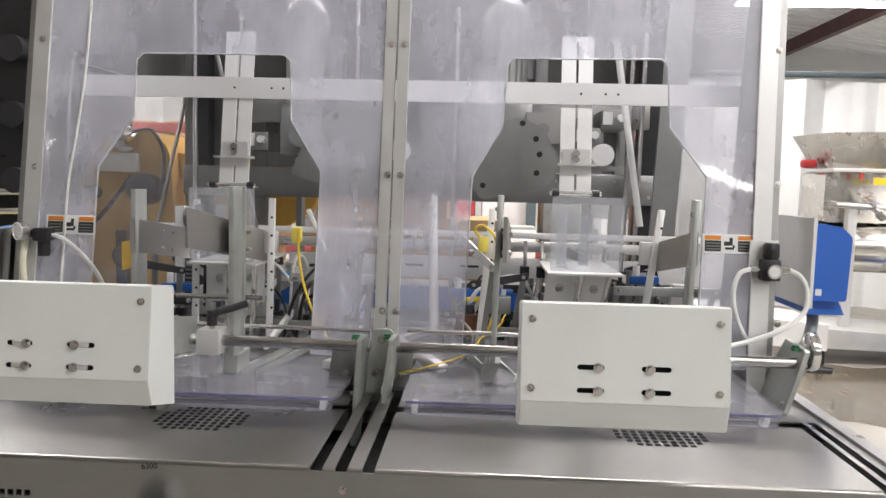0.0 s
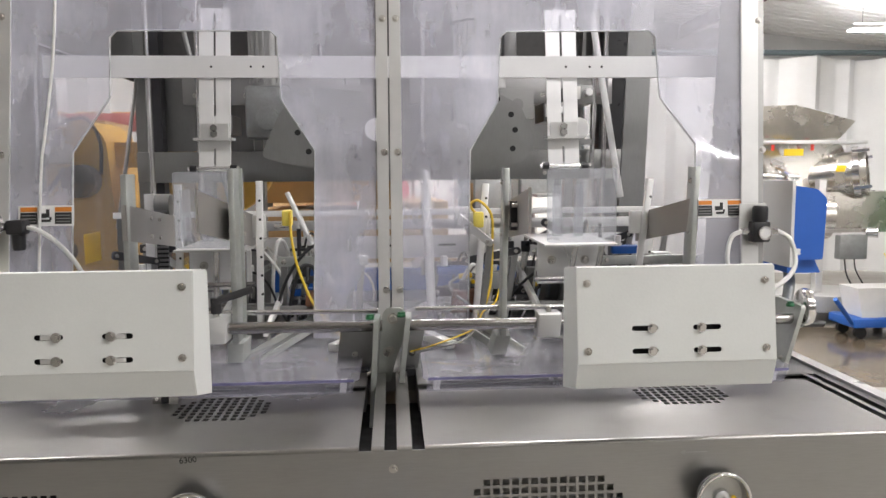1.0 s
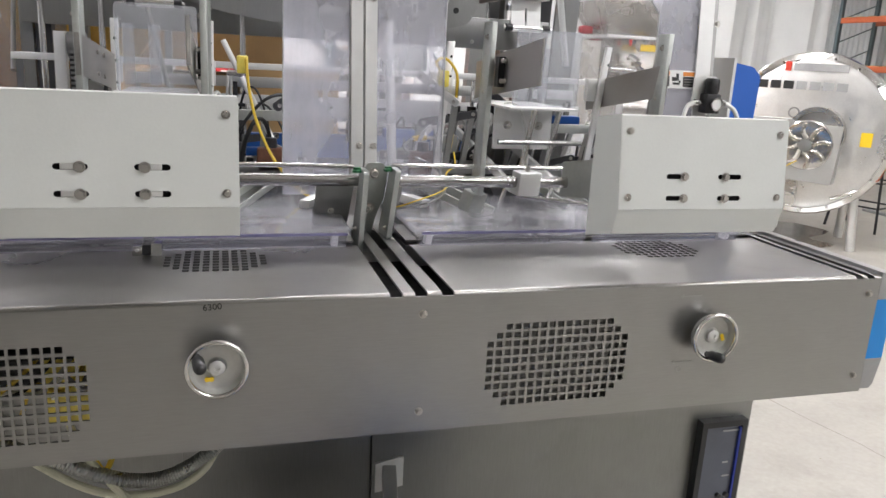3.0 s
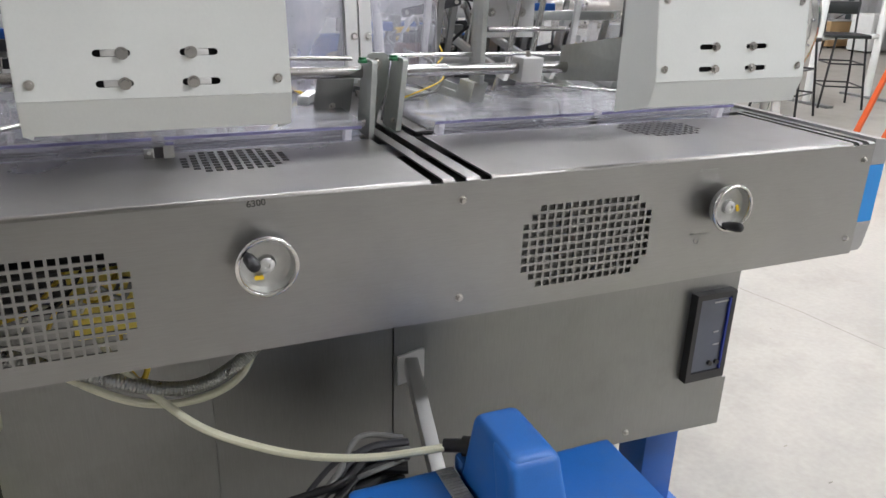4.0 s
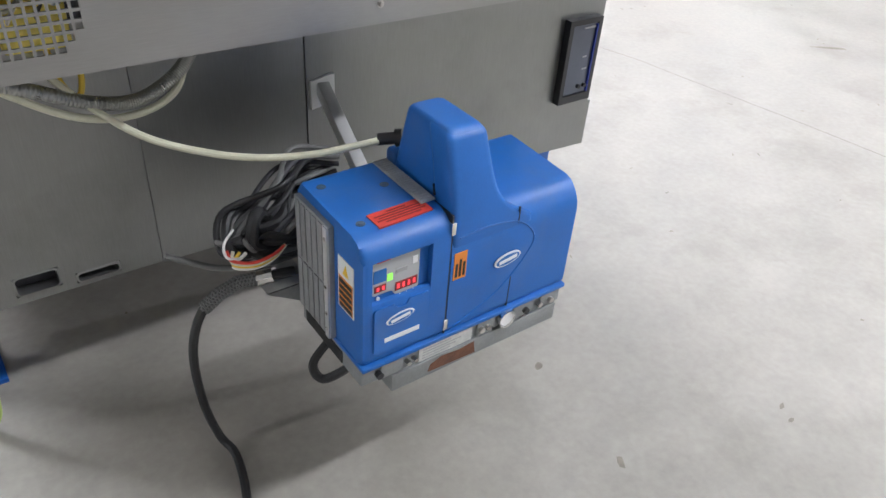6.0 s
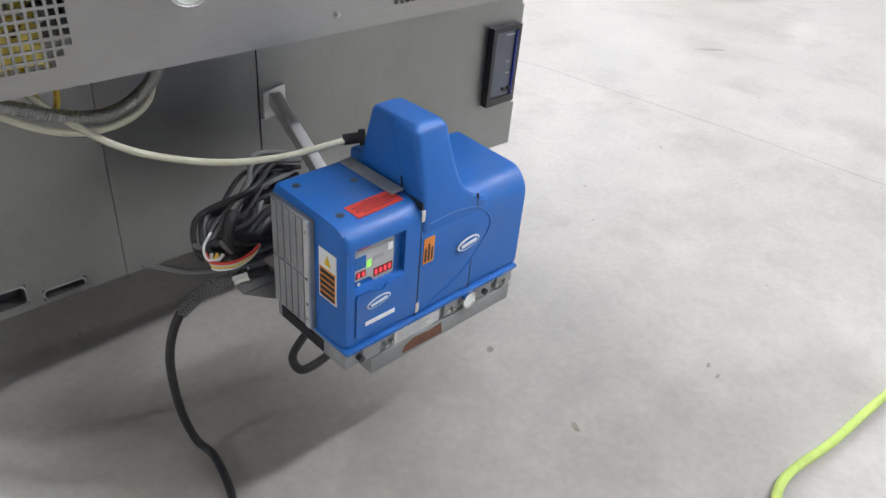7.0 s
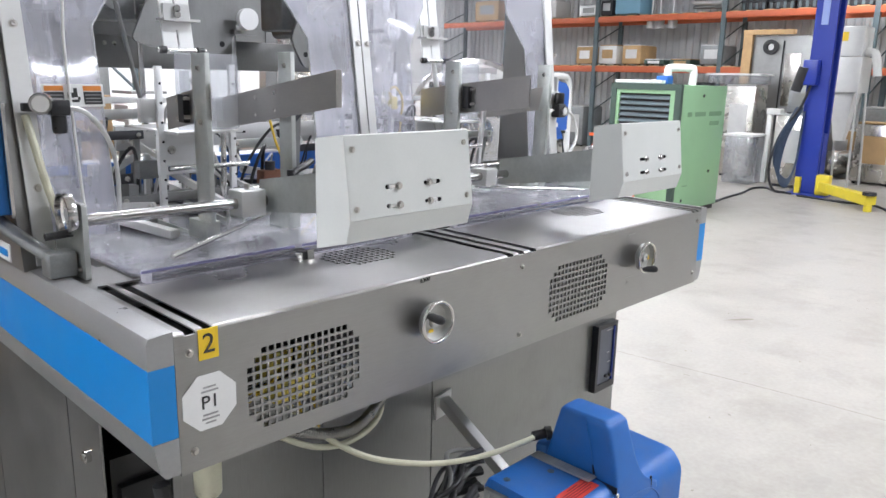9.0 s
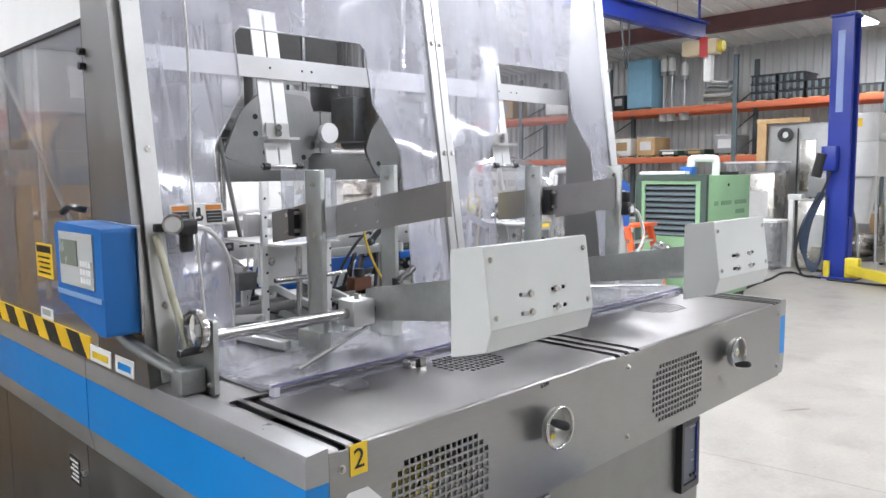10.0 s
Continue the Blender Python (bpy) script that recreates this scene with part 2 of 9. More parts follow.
WOOD = mat("pale_timber", (0.55, 0.36, 0.17), 0.6, 0.0, 0.2, 5, 40, 0.05, (8, 8, 0.6))
CONCRETE = mat("concrete_floor", (0.345, 0.325, 0.29), 0.5, 0.0, 0.17, 3.4, 45, 0.05, (1, 1, 1), 0.16, dirt=(0.19, 0.172, 0.145), dirt_amount=0.55)
WALLM = mat("white_metal_cladding", (0.62, 0.63, 0.63), 0.5, 0.1, 0.06, 1.5, 40, 0.01, (1, 1, 1), 0.08)
CEILM = mat("white_roof_lining", (0.84, 0.84, 0.83), 0.6, 0.0, 0.06, 1.5, 40, 0.01)
CURTAINM = mat("white_vinyl_curtain", (0.78, 0.78, 0.77), 0.42, 0.0, 0.05, 2, 60, 0.02)
BEAMRED = mat("red_oxide_steel", (0.10, 0.035, 0.035), 0.5, 0.0, 0.2, 4, 80, 0.02)
RACKOR = mat("orange_rack_paint", (0.52, 0.12, 0.045), 0.5, 0.0, 0.12, 6, 80, 0.02)
RACKGR = mat("rack_upright_paint", (0.10, 0.13, 0.14), 0.5, 0.0, 0.15, 6, 80, 0.02)
DRYGREEN = mat("sage_green_enamel", (0.26, 0.44, 0.25), 0.45, 0.0, 0.08, 3, 80, 0.01)
DRYDARK = mat("dark_green_trim", (0.045, 0.075, 0.06), 0.5, 0.0, 0.1, 6, 80, 0.01)
LIFTBLUE = mat("royal_blue_enamel", (0.014, 0.034, 0.285), 0.4, 0.0, 0.1, 4, 80, 0.01)
LEGBLUE = mat("leg_blue_enamel", (0.015, 0.10, 0.40), 0.4, 0.0, 0.1, 6, 80, 0.01)
YELPAINT = mat("yellow_enamel", (0.70, 0.56, 0.03), 0.45, 0.0, 0.12, 6, 80, 0.01)
CABBLUE = mat("pale_blue_enamel", (0.22, 0.42, 0.56), 0.5, 0.0, 0.1, 4, 80, 0.01)
REDM = mat("red_machine_paint", (0.42, 0.03, 0.035), 0.45, 0.0, 0.12, 5, 80, 0.01)
WETFLOOR = mat("wet_brown_concrete", (0.13, 0.105, 0.075), 0.16, 0.0, 0.4, 2.5, 45, 0.02, (1, 1, 1), 0.1, dirt=(0.30, 0.27, 0.22), dirt_amount=0.6)
# grey for the unseen south wall, chosen to bounce less light
WALL_LOW_BOUNCE = mat("low_bounce_wall_grey", (0.34, 0.34, 0.33), 0.5, 0.1, 0.08, 1.5, 40, 0.01)
TANPAINT = mat("tan_machine_paint", (0.62, 0.36, 0.07), 0.42, 0.0, 0.10, 5, 80, 0.01)
ORANGEM = mat("orange_fibreglass", (0.75, 0.13, 0.035), 0.45, 0.0, 0.1, 6, 80, 0.01)
TANKM = mat("tank_stainless", (0.62, 0.60, 0.56), 0.26, 1.0, 0.10, 3, 60, 0.02, (1, 1, 1), 0.08)
LEDRED = glow("red_digits", (1.0, 0.05, 0.06), 1.2)
LEDGREEN = glow("green_lamp", (0.35, 0.9, 0.12), 0.4)
# glow of the strips added above lamps to brighten the roof lining
ROOF_FILL = glow("roof_fill_glow", (1.0, 0.99, 0.97), 45.0)
LAMPFACE = glow("lamp_diffuser", (1.0, 0.99, 0.97), 14.0)


# ---------------------------------------------------------------- mesh helpers
def box(bm, x0, x1, y0, y1, z0, z1, m=None, bev=0.0):
    """A block; bev rounds its edges."""
    r = bmesh.ops.create_cube(bm, size=1.0)
    vs = r["verts"]
    for v in vs:
        v.co = Vector((x0 + (v.co.x + 0.5) * (x1 - x0), y0 + (v.co.y + 0.5) * (y1 - y0), z0 + (v.co.z + 0.5) * (z1 - z0)))
    if bev:
        es = list({e for v in vs for e in v.link_edges})
        r2 = bmesh.ops.bevel(bm, geom=es, offset=bev, segments=2, profile=0.5, affect='EDGES')
        vs = list({v for f in r2["faces"] for v in f.verts} | {v for v in vs if v.is_valid})
    if m:
        bmesh.ops.transform(bm, matrix=m, verts=vs)
    return vs


def cyl(bm, p0, p1, r, n=16, r2=None):
    """A round bar from p0 to p1."""
    p0, p1 = Vector(p0), Vector(p1)
    d = p1 - p0
    q = d.to_track_quat('Z', 'Y').to_matrix().to_4x4()
    return bmesh.ops.create_cone(bm, cap_ends=True, segments=n, radius1=r, radius2=r if r2 is None else r2, depth=d.length, matrix=Matrix.Translation((p0 + p1) / 2) @ q)["verts"]


def prism(bm, pts, axis, a, b, m=None):
    """An outline (two coordinates, in axis order) pulled along the third axis from a to b."""
    def at(p, w):
        return {'x': (w, p[0], p[1]), 'y': (p[0], w, p[1]), 'z': (p[0], p[1], w)}[axis]
    lo = [bm.verts.new(at(p, a)) for p in pts]
    hi = [bm.verts.new(at(p, b)) for p in pts]
    n = len(pts)
    bm.faces.new(lo)
    bm.faces.new(hi[::-1])
    for i in range(n):
        bm.faces.new((lo[i], hi[i], hi[(i + 1) % n], lo[(i + 1) % n]))
    if m:
        bmesh.ops.transform(bm, matrix=m, verts=lo + hi)
    return lo + hi


def smooth_path(pts, steps=8):
    """Catmull-Rom through the points."""
    p = [Vector(q) for q in pts]
    p = [p[0] * 2 - p[1]] + p + [p[-1] * 2 - p[-2]]
    out = []
    for i in range(1, len(p) - 2):
        for k in range(steps):
            t = k / steps
            a, b, c, d = p[i - 1], p[i], p[i + 1], p[i + 2]
            out.append(0.5 * ((2 * b) + (c - a) * t + (2 * a - 5 * b + 4 * c - d) * t * t + (3 * b - a - 3 * c + d) * t ** 3))
    out.append(p[-2])
    return out


def sweep(bm, pts, r, n=10, steps=8, ribs=0.0):
    """A hose along the points; ribs makes it corrugated."""
    path = smooth_path(pts, steps)
    rings = []
    up = Vector((0.13, 0.21, 0.97))
    for i, c in enumerate(path):
        t = (path[min(i + 1, len(path) - 1)] - path[max(i - 1, 0)]).normalized()
        s = t.cross(up)
        if s.length < 1e-3:
            s = t.cross(Vector((1, 0, 0)))
        s.normalize()
        u = s.cross(t).normalized()
        up = u
        rr = r * (1 + (ribs if i % 2 else -ribs))
        rings.append([bm.verts.new(c + rr * (math.cos(2 * math.pi * k / n) * s + math.sin(2 * math.pi * k / n) * u)) for k in range(n)])
    for a, b in zip(rings, rings[1:]):
        for k in range(n):
            bm.faces.new((a[k], a[(k + 1) % n], b[(k + 1) % n], b[k]))
    bm.faces.new(rings[0][::-1])
    bm.faces.new(rings[-1])


def lathe(bm, prof, n=28, m=None):
    """A turned shape about z from (radius, height) pairs."""
    rings = []
    for r, z in prof:
        rings.append([bm.verts.new((r * math.cos(2 * math.pi * k / n), r * math.sin(2 * math.pi * k / n), z)) for k in range(n)] if r > 1e-6 else [bm.verts.new((0, 0, z))])
    for a, b in zip(rings, rings[1:]):
        if len(a) == 1 and len(b) == 1:
            continue
        for k in range(n):
            k2 = (k + 1) % n
            if len(a) == 1:
                bm.faces.new((a[0], b[k], b[k2]))
            elif len(b) == 1:
                bm.faces.new((a[k], a[k2], b[0]))
            else:
                bm.faces.new((a[k], a[k2], b[k2], b[k]))
    if m:
        bmesh.ops.transform(bm, matrix=m, verts=[v for r in rings for v in r])


def grid_plate(bm, us, vs, gone, place, thick):
    """A sheet cut into cells at us and vs, without the cells for which gone(u, v) holds; place(u, v, w) puts it into space."""
    keep = {(i, j) for i in range(len(us) - 1) for j in range(len(vs) - 1) if not gone((us[i] + us[i + 1]) / 2, (vs[j] + vs[j + 1]) / 2)}
    seen = {}

    def vert(i, j, w):
        if (i, j, w) not in seen:
            seen[(i, j, w)] = bm.verts.new(place(us[i], vs[j], w * thick))
        return seen[(i, j, w)]
    for i, j in keep:
        bm.faces.new((vert(i, j, 0), vert(i + 1, j, 0), vert(i + 1, j + 1, 0), vert(i, j + 1, 0)))
        bm.faces.new((vert(i, j + 1, 1), vert(i + 1, j + 1, 1), vert(i + 1, j, 1), vert(i, j, 1)))
        for di, dj, a, b in ((-1, 0, (i, j), (i, j + 1)), (1, 0, (i + 1, j + 1), (i + 1, j)), (0, -1, (i + 1, j), (i, j)), (0, 1, (i, j + 1), (i + 1, j + 1))):
            if (i + di, j + dj) not in keep:
                bm.faces.new((vert(*a, 0), vert(*b, 0), vert(*b, 1), vert(*a, 1)))


def ramp(v, a, b):
    return min(max((v - a) / (b - a), 0.0), 1.0)


def settle(bm):
    """Brings the parts of the machine behind its fascia from drawing depth to their true depth and width."""
    for v in bm.verts:
        x, y, z = v.co
        if 0.0 < y < 2.5 and abs(x) < 1.05 and z < 2.6:
            v.co.y = y + 0.04 * ramp(y, 0.0, 0.3)
            k = ramp(y, 0.0, 0.5) * ramp(z, 1.131, 1.23)
            v.co.x = x + k * (0.012 * x + 0.013 + 0.028 * ramp(x, -0.3, 0.55))
            v.co.z = z + k * (0.025 * z - 0.0385)


def finish(bm, name, material, sharp=35):
    settle(bm)
    bmesh.ops.recalc_face_normals(bm, faces=bm.faces[:])
    me = bpy.data.meshes.new(name)
    for f in bm.faces:
        f.smooth = True
    for e in bm.edges:
        if len(e.link_faces) == 2 and e.calc_face_angle(0) > radians(sharp):
            e.smooth = False
    bm.to_mesh(me)
    bm.free()
    me.materials.append(material)
    return me


def part(name, bm, material, parent, label="", sharp=35):
    """One mesh part under a thing, built where it stands."""
    ob = new(name, finish(bm, name, material, sharp))
    ob.parent = parent
    ob.matrix_parent_inverse = Matrix.Translation(parent.location).inverted()
    if label:
        ob["label"] = label
    return ob


def thing(name, at, label, category, group="", kind=""):
    ob = new(name)
    ob.empty_display_size = 0.05
    ob.location = at
    return tagged(ob, label, category, group, kind)


def solid(name, bm, material, label, category="", group="", kind="", sharp=35):
    """A thing or piece of the setting that is one mesh."""
    ob = new(name, finish(bm, name, material, sharp))
    return tagged(ob, label, category, group, kind)


def B():
    return bmesh.new()


def text_mesh(body, size, m):
    """Writing in the built-in font as a thin mesh."""
    cu = bpy.data.curves.new("writing", 'FONT')
    cu.body = body
    cu.size = size
    cu.align_x = 'CENTER'
    cu.align_y = 'CENTER'
    cu.extrude = 0.0004
    ob = bpy.data.objects.new("writing", cu)
    me = bpy.data.meshes.new_from_object(ob)
    bpy.data.objects.remove(ob)
    me.transform(m)
    return me


def writing(name, body, size, m, material, parent, label=""):
    me = text_mesh(body, size, m)
    me.materials.clear()
    me.materials.append(material)
    ob = new(name, me)
    ob.parent = parent
    ob.matrix_parent_inverse = Matrix.Translation(parent.location).inverted()
    if label:
        ob["label"] = label
    return ob


def bolt(parent, p, axis, r=0.007, h=0.006, name="bolt"):
    """A dome-headed screw on a washer whose head looks along axis."""
    bm = B()
    p = Vector(p)
    a = Vector(axis)
    cyl(bm, p, p + a * 0.0015, r * 1.35, 14)
    cyl(bm, p + a * 0.0015, p + a * h, r, 14, r * 0.72)
    cyl(bm, p + a * h, p + a * (h + 0.0005), r * 0.38, 6)
    return part(name, bm, SCREW, parent)

# ---------------------------------------------------------------- the hall
WX0, WX1, WY0, WY1, WZ = -14.0, 14.8, -14.0, 17.0, 5.6


def build_hall():
    bm = B()
    # floor slab with two saw-cut joints left open
    box(bm, WX0, WX1, WY0, WY1, -0.2, 0.0)
    solid("floor", bm, CONCRETE, "worn pale grey concrete slab with stains", "floor", kind="structure")
    bm = B()
    pts = [(2.0, 2.3), (2.14, 1.75), (2.20, 1.40), (2.26, 1.16), (2.285, 0.93), (2.33, 0.60), (2.37, 0.30), (2.40, 0.0), (2.43, -0.5), (2.52, -1.3)]
    for i, (a, b) in enumerate(zip(pts, pts[1:])):
        d = Vector((b[0] - a[0], b[1] - a[1], 0))
        s = Vector((-d.y, d.x, 0)).normalized() * 0.0022
        vs = [bm.verts.new((a[0] + k * s.x, a[1] + k * s.y, 0.0012)) for k in (-1, 1)] + [bm.verts.new((b[0] + k * s.x, b[1] + k * s.y, 0.0012)) for k in (1, -1)]
        bm.faces.new(vs)
    solid("floor_crack", bm, mat("crack_dirt", (0.20, 0.185, 0.165), 0.8, 0, 0.3, 20, 90, 0), "thin dark crack in the concrete", "crack", kind="structure")
    # wet brown patch behind the machine
    bm = B()
    ring = []
    for k in range(72):
        a = 2 * math.pi * k / 72
        r = 1 + 0.13 * math.sin(3 * a + 1) + 0.09 * math.sin(7 * a) + 0.05 * math.sin(13 * a + 2)
        ring.append(bm.verts.new((3.75 + 1.55 * r * math.cos(a), 4.85 + 1.0 * r * math.sin(a), 0.0015)))
    bm.faces.new(ring)
    solid("floor_wet_patch", bm, WETFLOOR, "wet brown stained patch of the concrete floor", "floor patch", kind="structure")
    # chips and specks on the slab
    bm = B()
    random.seed(3)
    spots = [(3.40, 0.81, 0.11, 0.018, -35), (0.81, -0.62, 0.012, 0.006, 20), (0.335, -0.52, 0.02, 0.009, 60), (0.79, -0.66, 0.01, 0.006, 0), (0.38, -0.19, 0.016, 0.010, 30), (2.24, 0.61, 0.02, 0.004, -70)]
    spots += [(random.uniform(-0.9, 4.5), random.uniform(-1.0, 2.0), random.uniform(0.003, 0.012), random.uniform(0.002, 0.006), random.uniform(0, 180)) for _ in range(60)]
    for x, y, a, b, turn in spots:
        m = pose(x, y, 0.001, 0, 0, turn)
        bm.faces.new([bm.verts.new(m @ Vector((a * math.cos(k * 0.7854) * random.uniform(0.7, 1.2), b * math.sin(k * 0.7854) * random.uniform(0.7, 1.2), 0))) for k in range(8)])
    solid("floor_specks", bm, mat("floor_speck", (0.24, 0.22, 0.18), 0.8, 0, 0.3, 20, 90, 0), "small dark chips and specks on the concrete floor", "specks", kind="stuff")
    # corrugated east wall
    bm = B()
    n = 190
    prof = []
    for i in range(n):
        y = WY0 + (WY1 - WY0) * i / n
        w = (WY1 - WY0) / n
        prof += [(WX1 - 0.04, y), (WX1 - 0.04, y + w * 0.3), (WX1, y + w * 0.42), (WX1, y + w * 0.88)]
    lo = [bm.verts.new((x, y, 0)) for x, y in prof]
    hi = [bm.verts.new((x, y, WZ + 0.4)) for x, y in prof]
    for i in range(len(prof) - 1):
        bm.faces.new((lo[i], lo[i + 1], hi[i + 1], hi[i]))
    solid("wall_east", bm, WALLM, "ribbed white metal wall cladding", "wall", kind="structure")
    # the south wall is out of view and darkened to weaken frontal fill
    for name, dims in (("wall_west", (WX0 - 0.2, WX0, WY0, WY1)), ("wall_north", (WX0, WX1, WY1, WY1 + 0.2)), ("wall_south", (WX0, WX1, WY0 - 0.2, WY0))):
        bm = B()
        box(bm, *dims, 0, WZ + 0.4)
        solid(name, bm, WALL_LOW_BOUNCE if name == "wall_south" else WALLM, "plain metal wall of the hall", "wall", kind="structure")
    # ribbed ceiling
    bm = B()
    eave = [(WX0, WZ + 0.05), (1.0, WZ + 0.05), (WX1 + 0.1, 4.2), (WX1 + 0.1, 4.35), (1.0, WZ + 0.2), (WX0, WZ + 0.2)]
    prism(bm, eave, 'y', WY0, WY1)
    for i in range(96):
        y = WY0 + 0.16 + i * 0.32
        prism(bm, [(WX0, WZ + 0.02), (1.0, WZ + 0.02), (WX1, 4.18), (WX1, 4.21), (1.0, WZ + 0.052), (WX0, WZ + 0.052)], 'y', y, y + 0.04)
    solid("ceiling", bm, CEILM, "white ribbed roof lining", "ceiling", kind="structure")
    # red-brown steel roof beams
    for i, y in enumerate((-6.0, 0.5, 6.3, 12.0)):
        bm = B()
        prism(bm, [(y - 0.09, WZ - 0.42), (y + 0.09, WZ - 0.42), (y + 0.09, WZ - 0.40), (y + 0.006, WZ - 0.40), (y + 0.006, WZ - 0.02), (y + 0.09, WZ - 0.02), (y + 0.09, WZ), (y - 0.09, WZ), (y - 0.09, WZ - 0.02), (y - 0.006, WZ - 0.02), (y - 0.006, WZ - 0.40), (y - 0.09, WZ - 0.40)], 'x', WX0, 1.0)
        solid("roof_beam", bm, BEAMRED, "dark red-brown steel roof beam", "beam", group="roof beams", kind="structure")
    # rafters under the sloping part
    for x in (2.9, 7.0, 12.3):
        zc = WZ + 0.02 - (x - 1.0) * (WZ + 0.05 - 4.2) / (WX1 + 0.1 - 1.0)
        bm = B()
        prism(bm, [(x - 0.08, zc - 0.34), (x + 0.08, zc - 0.34), (x + 0.08, zc - 0.32), (x + 0.006, zc - 0.32), (x + 0.006, zc - 0.03), (x - 0.006, zc - 0.03), (x - 0.006, zc - 0.32), (x - 0.08, zc - 0.32)], 'y', WY0, WY1)
        solid("roof_beam", bm, BEAMRED, "dark red-brown steel roof beam", "beam", group="roof beams", kind="structure")
    # lamps
    for x, y, LAMP_Z, share in LAMPS:
        half = 0.45 if x > 10.5 else 1.25
        t = thing("ceiling_light", (x, y, LAMP_Z + 0.12), "long white linear hall lamp, switched on; the unseen ones are added fill", "ceiling lamp", "hall lamps")
        bm = B()
        prism(bm, [(y - 0.16, LAMP_Z), (y + 0.16, LAMP_Z), (y + 0.10, LAMP_Z + 0.09), (y - 0.10, LAMP_Z + 0.09)], 'x', x - half, x + half)
        part("housing", bm, WHITE, t)
        bm = B()
        box(bm, x - half + 0.03, x + half - 0.03, y - 0.13, y + 0.13, LAMP_Z - 0.03, LAMP_Z - 0.002)
        part("diffuser", bm, LAMPFACE, t, "glowing white diffuser")
        # added glowing strip, only there to throw light up at the lining
        if y > 2.0 and half > 1:
            bm = B()
            box(bm, x - 1.2, x + 1.2, y - 0.07, y + 0.07, LAMP_Z + 0.091, LAMP_Z + 0.10)
            part("uplight", bm, ROOF_FILL, t, "glowing strip added on top of the lamp to brighten the roof lining")
        for dx in (-0.8 * half, 0.8 * half):
            bm = B()
            cyl(bm, (x + dx, y, LAMP_Z + 0.08), (x + dx, y, WZ + 0.06), 0.006, 8)
            part("hanger", bm, STEEL_DARK, t)
        lamp = new("lamp", bpy.data.lights.new("lamp", 'AREA'))
        lamp.data.shape = 'RECTANGLE'
        lamp.data.size, lamp.data.size_y = 2 * half - 0.1, 0.28
        lamp.data.energy = LAMP_POWER * share
        lamp.data.color = (1.0, 0.985, 0.96)
        lamp.location = (x, y, LAMP_Z - 0.04)
        lamp.parent = t
        lamp.matrix_parent_inverse = Matrix.Translation(t.location).inverted()


build_hall()

# ---------------------------------------------------------------- machine: base
TOP, BOT = 1.128, 0.890
FX0, FX1 = -0.850, 0.901
PITCH_Z = 0.0150


def vent_mask(cx, cz, nx, nz, cut, hole, pitch=0.0157):
    """Lines and a test for an array of square holes with stepped corners."""
    us, vs = [], []
    for i in range(nx):
        c = cx + (i - (nx - 1) / 2) * pitch
        us += [c - hole / 2, c + hole / 2]
    for j in range(nz):
        c = cz + (j - (nz - 1) / 2) * PITCH_Z
        vs += [c - hole / 2, c + hole / 2]

    def inside(u, v):
        i = round((u - cx) / pitch + (nx - 1) / 2)
        j = round((v - cz) / PITCH_Z + (nz - 1) / 2)
        if not (0 <= i < nx and 0 <= j < nz):
            return False
        if min(i, nx - 1 - i) + min(j, nz - 1 - j) < cut:
            return False
        return abs(u - (cx + (i - (nx - 1) / 2) * pitch)) < hole / 2 and abs(v - (cz + (j - (nz - 1) / 2) * PITCH_Z)) < hole / 2
    return us, vs, inside


def arc(cx, cy, r, a0, a1, n):
    return [(cx + r * math.cos(radians(a0 + (a1 - a0) * i / n)), cy + r * math.sin(radians(a0 + (a1 - a0) * i / n))) for i in range(n + 1)]


base = thing("packing_machine", (0.03, 1.2, 0.0), "stainless steel packing machine with blue side stripes", "packing machine")


def build_fascia():
    u1, v1, in1 = vent_mask(-0.607, 0.997, 17, 10, 2, 0.0102, 0.0143)
    u2, v2, in2 = vent_mask(0.2405, 0.997, 17, 10, 2, 0.0108, 0.0154)
    us = sorted(set([FX0, FX1] + u1 + u2))
    vs = sorted(set([BOT, TOP - 0.006] + v1))
    bm = B()
    grid_plate(bm, us, vs, lambda u, v: in1(u, v) or in2(u, v), lambda u, v, w: (u, w, v), 0.003)
    # folded lower lip
    box(bm, FX0, FX1, 0.003, 0.03, BOT, BOT + 0.003)
    return part("fascia", bm, STEEL, base, "brushed stainless fascia with two perforated vents")


fascia = build_fascia()


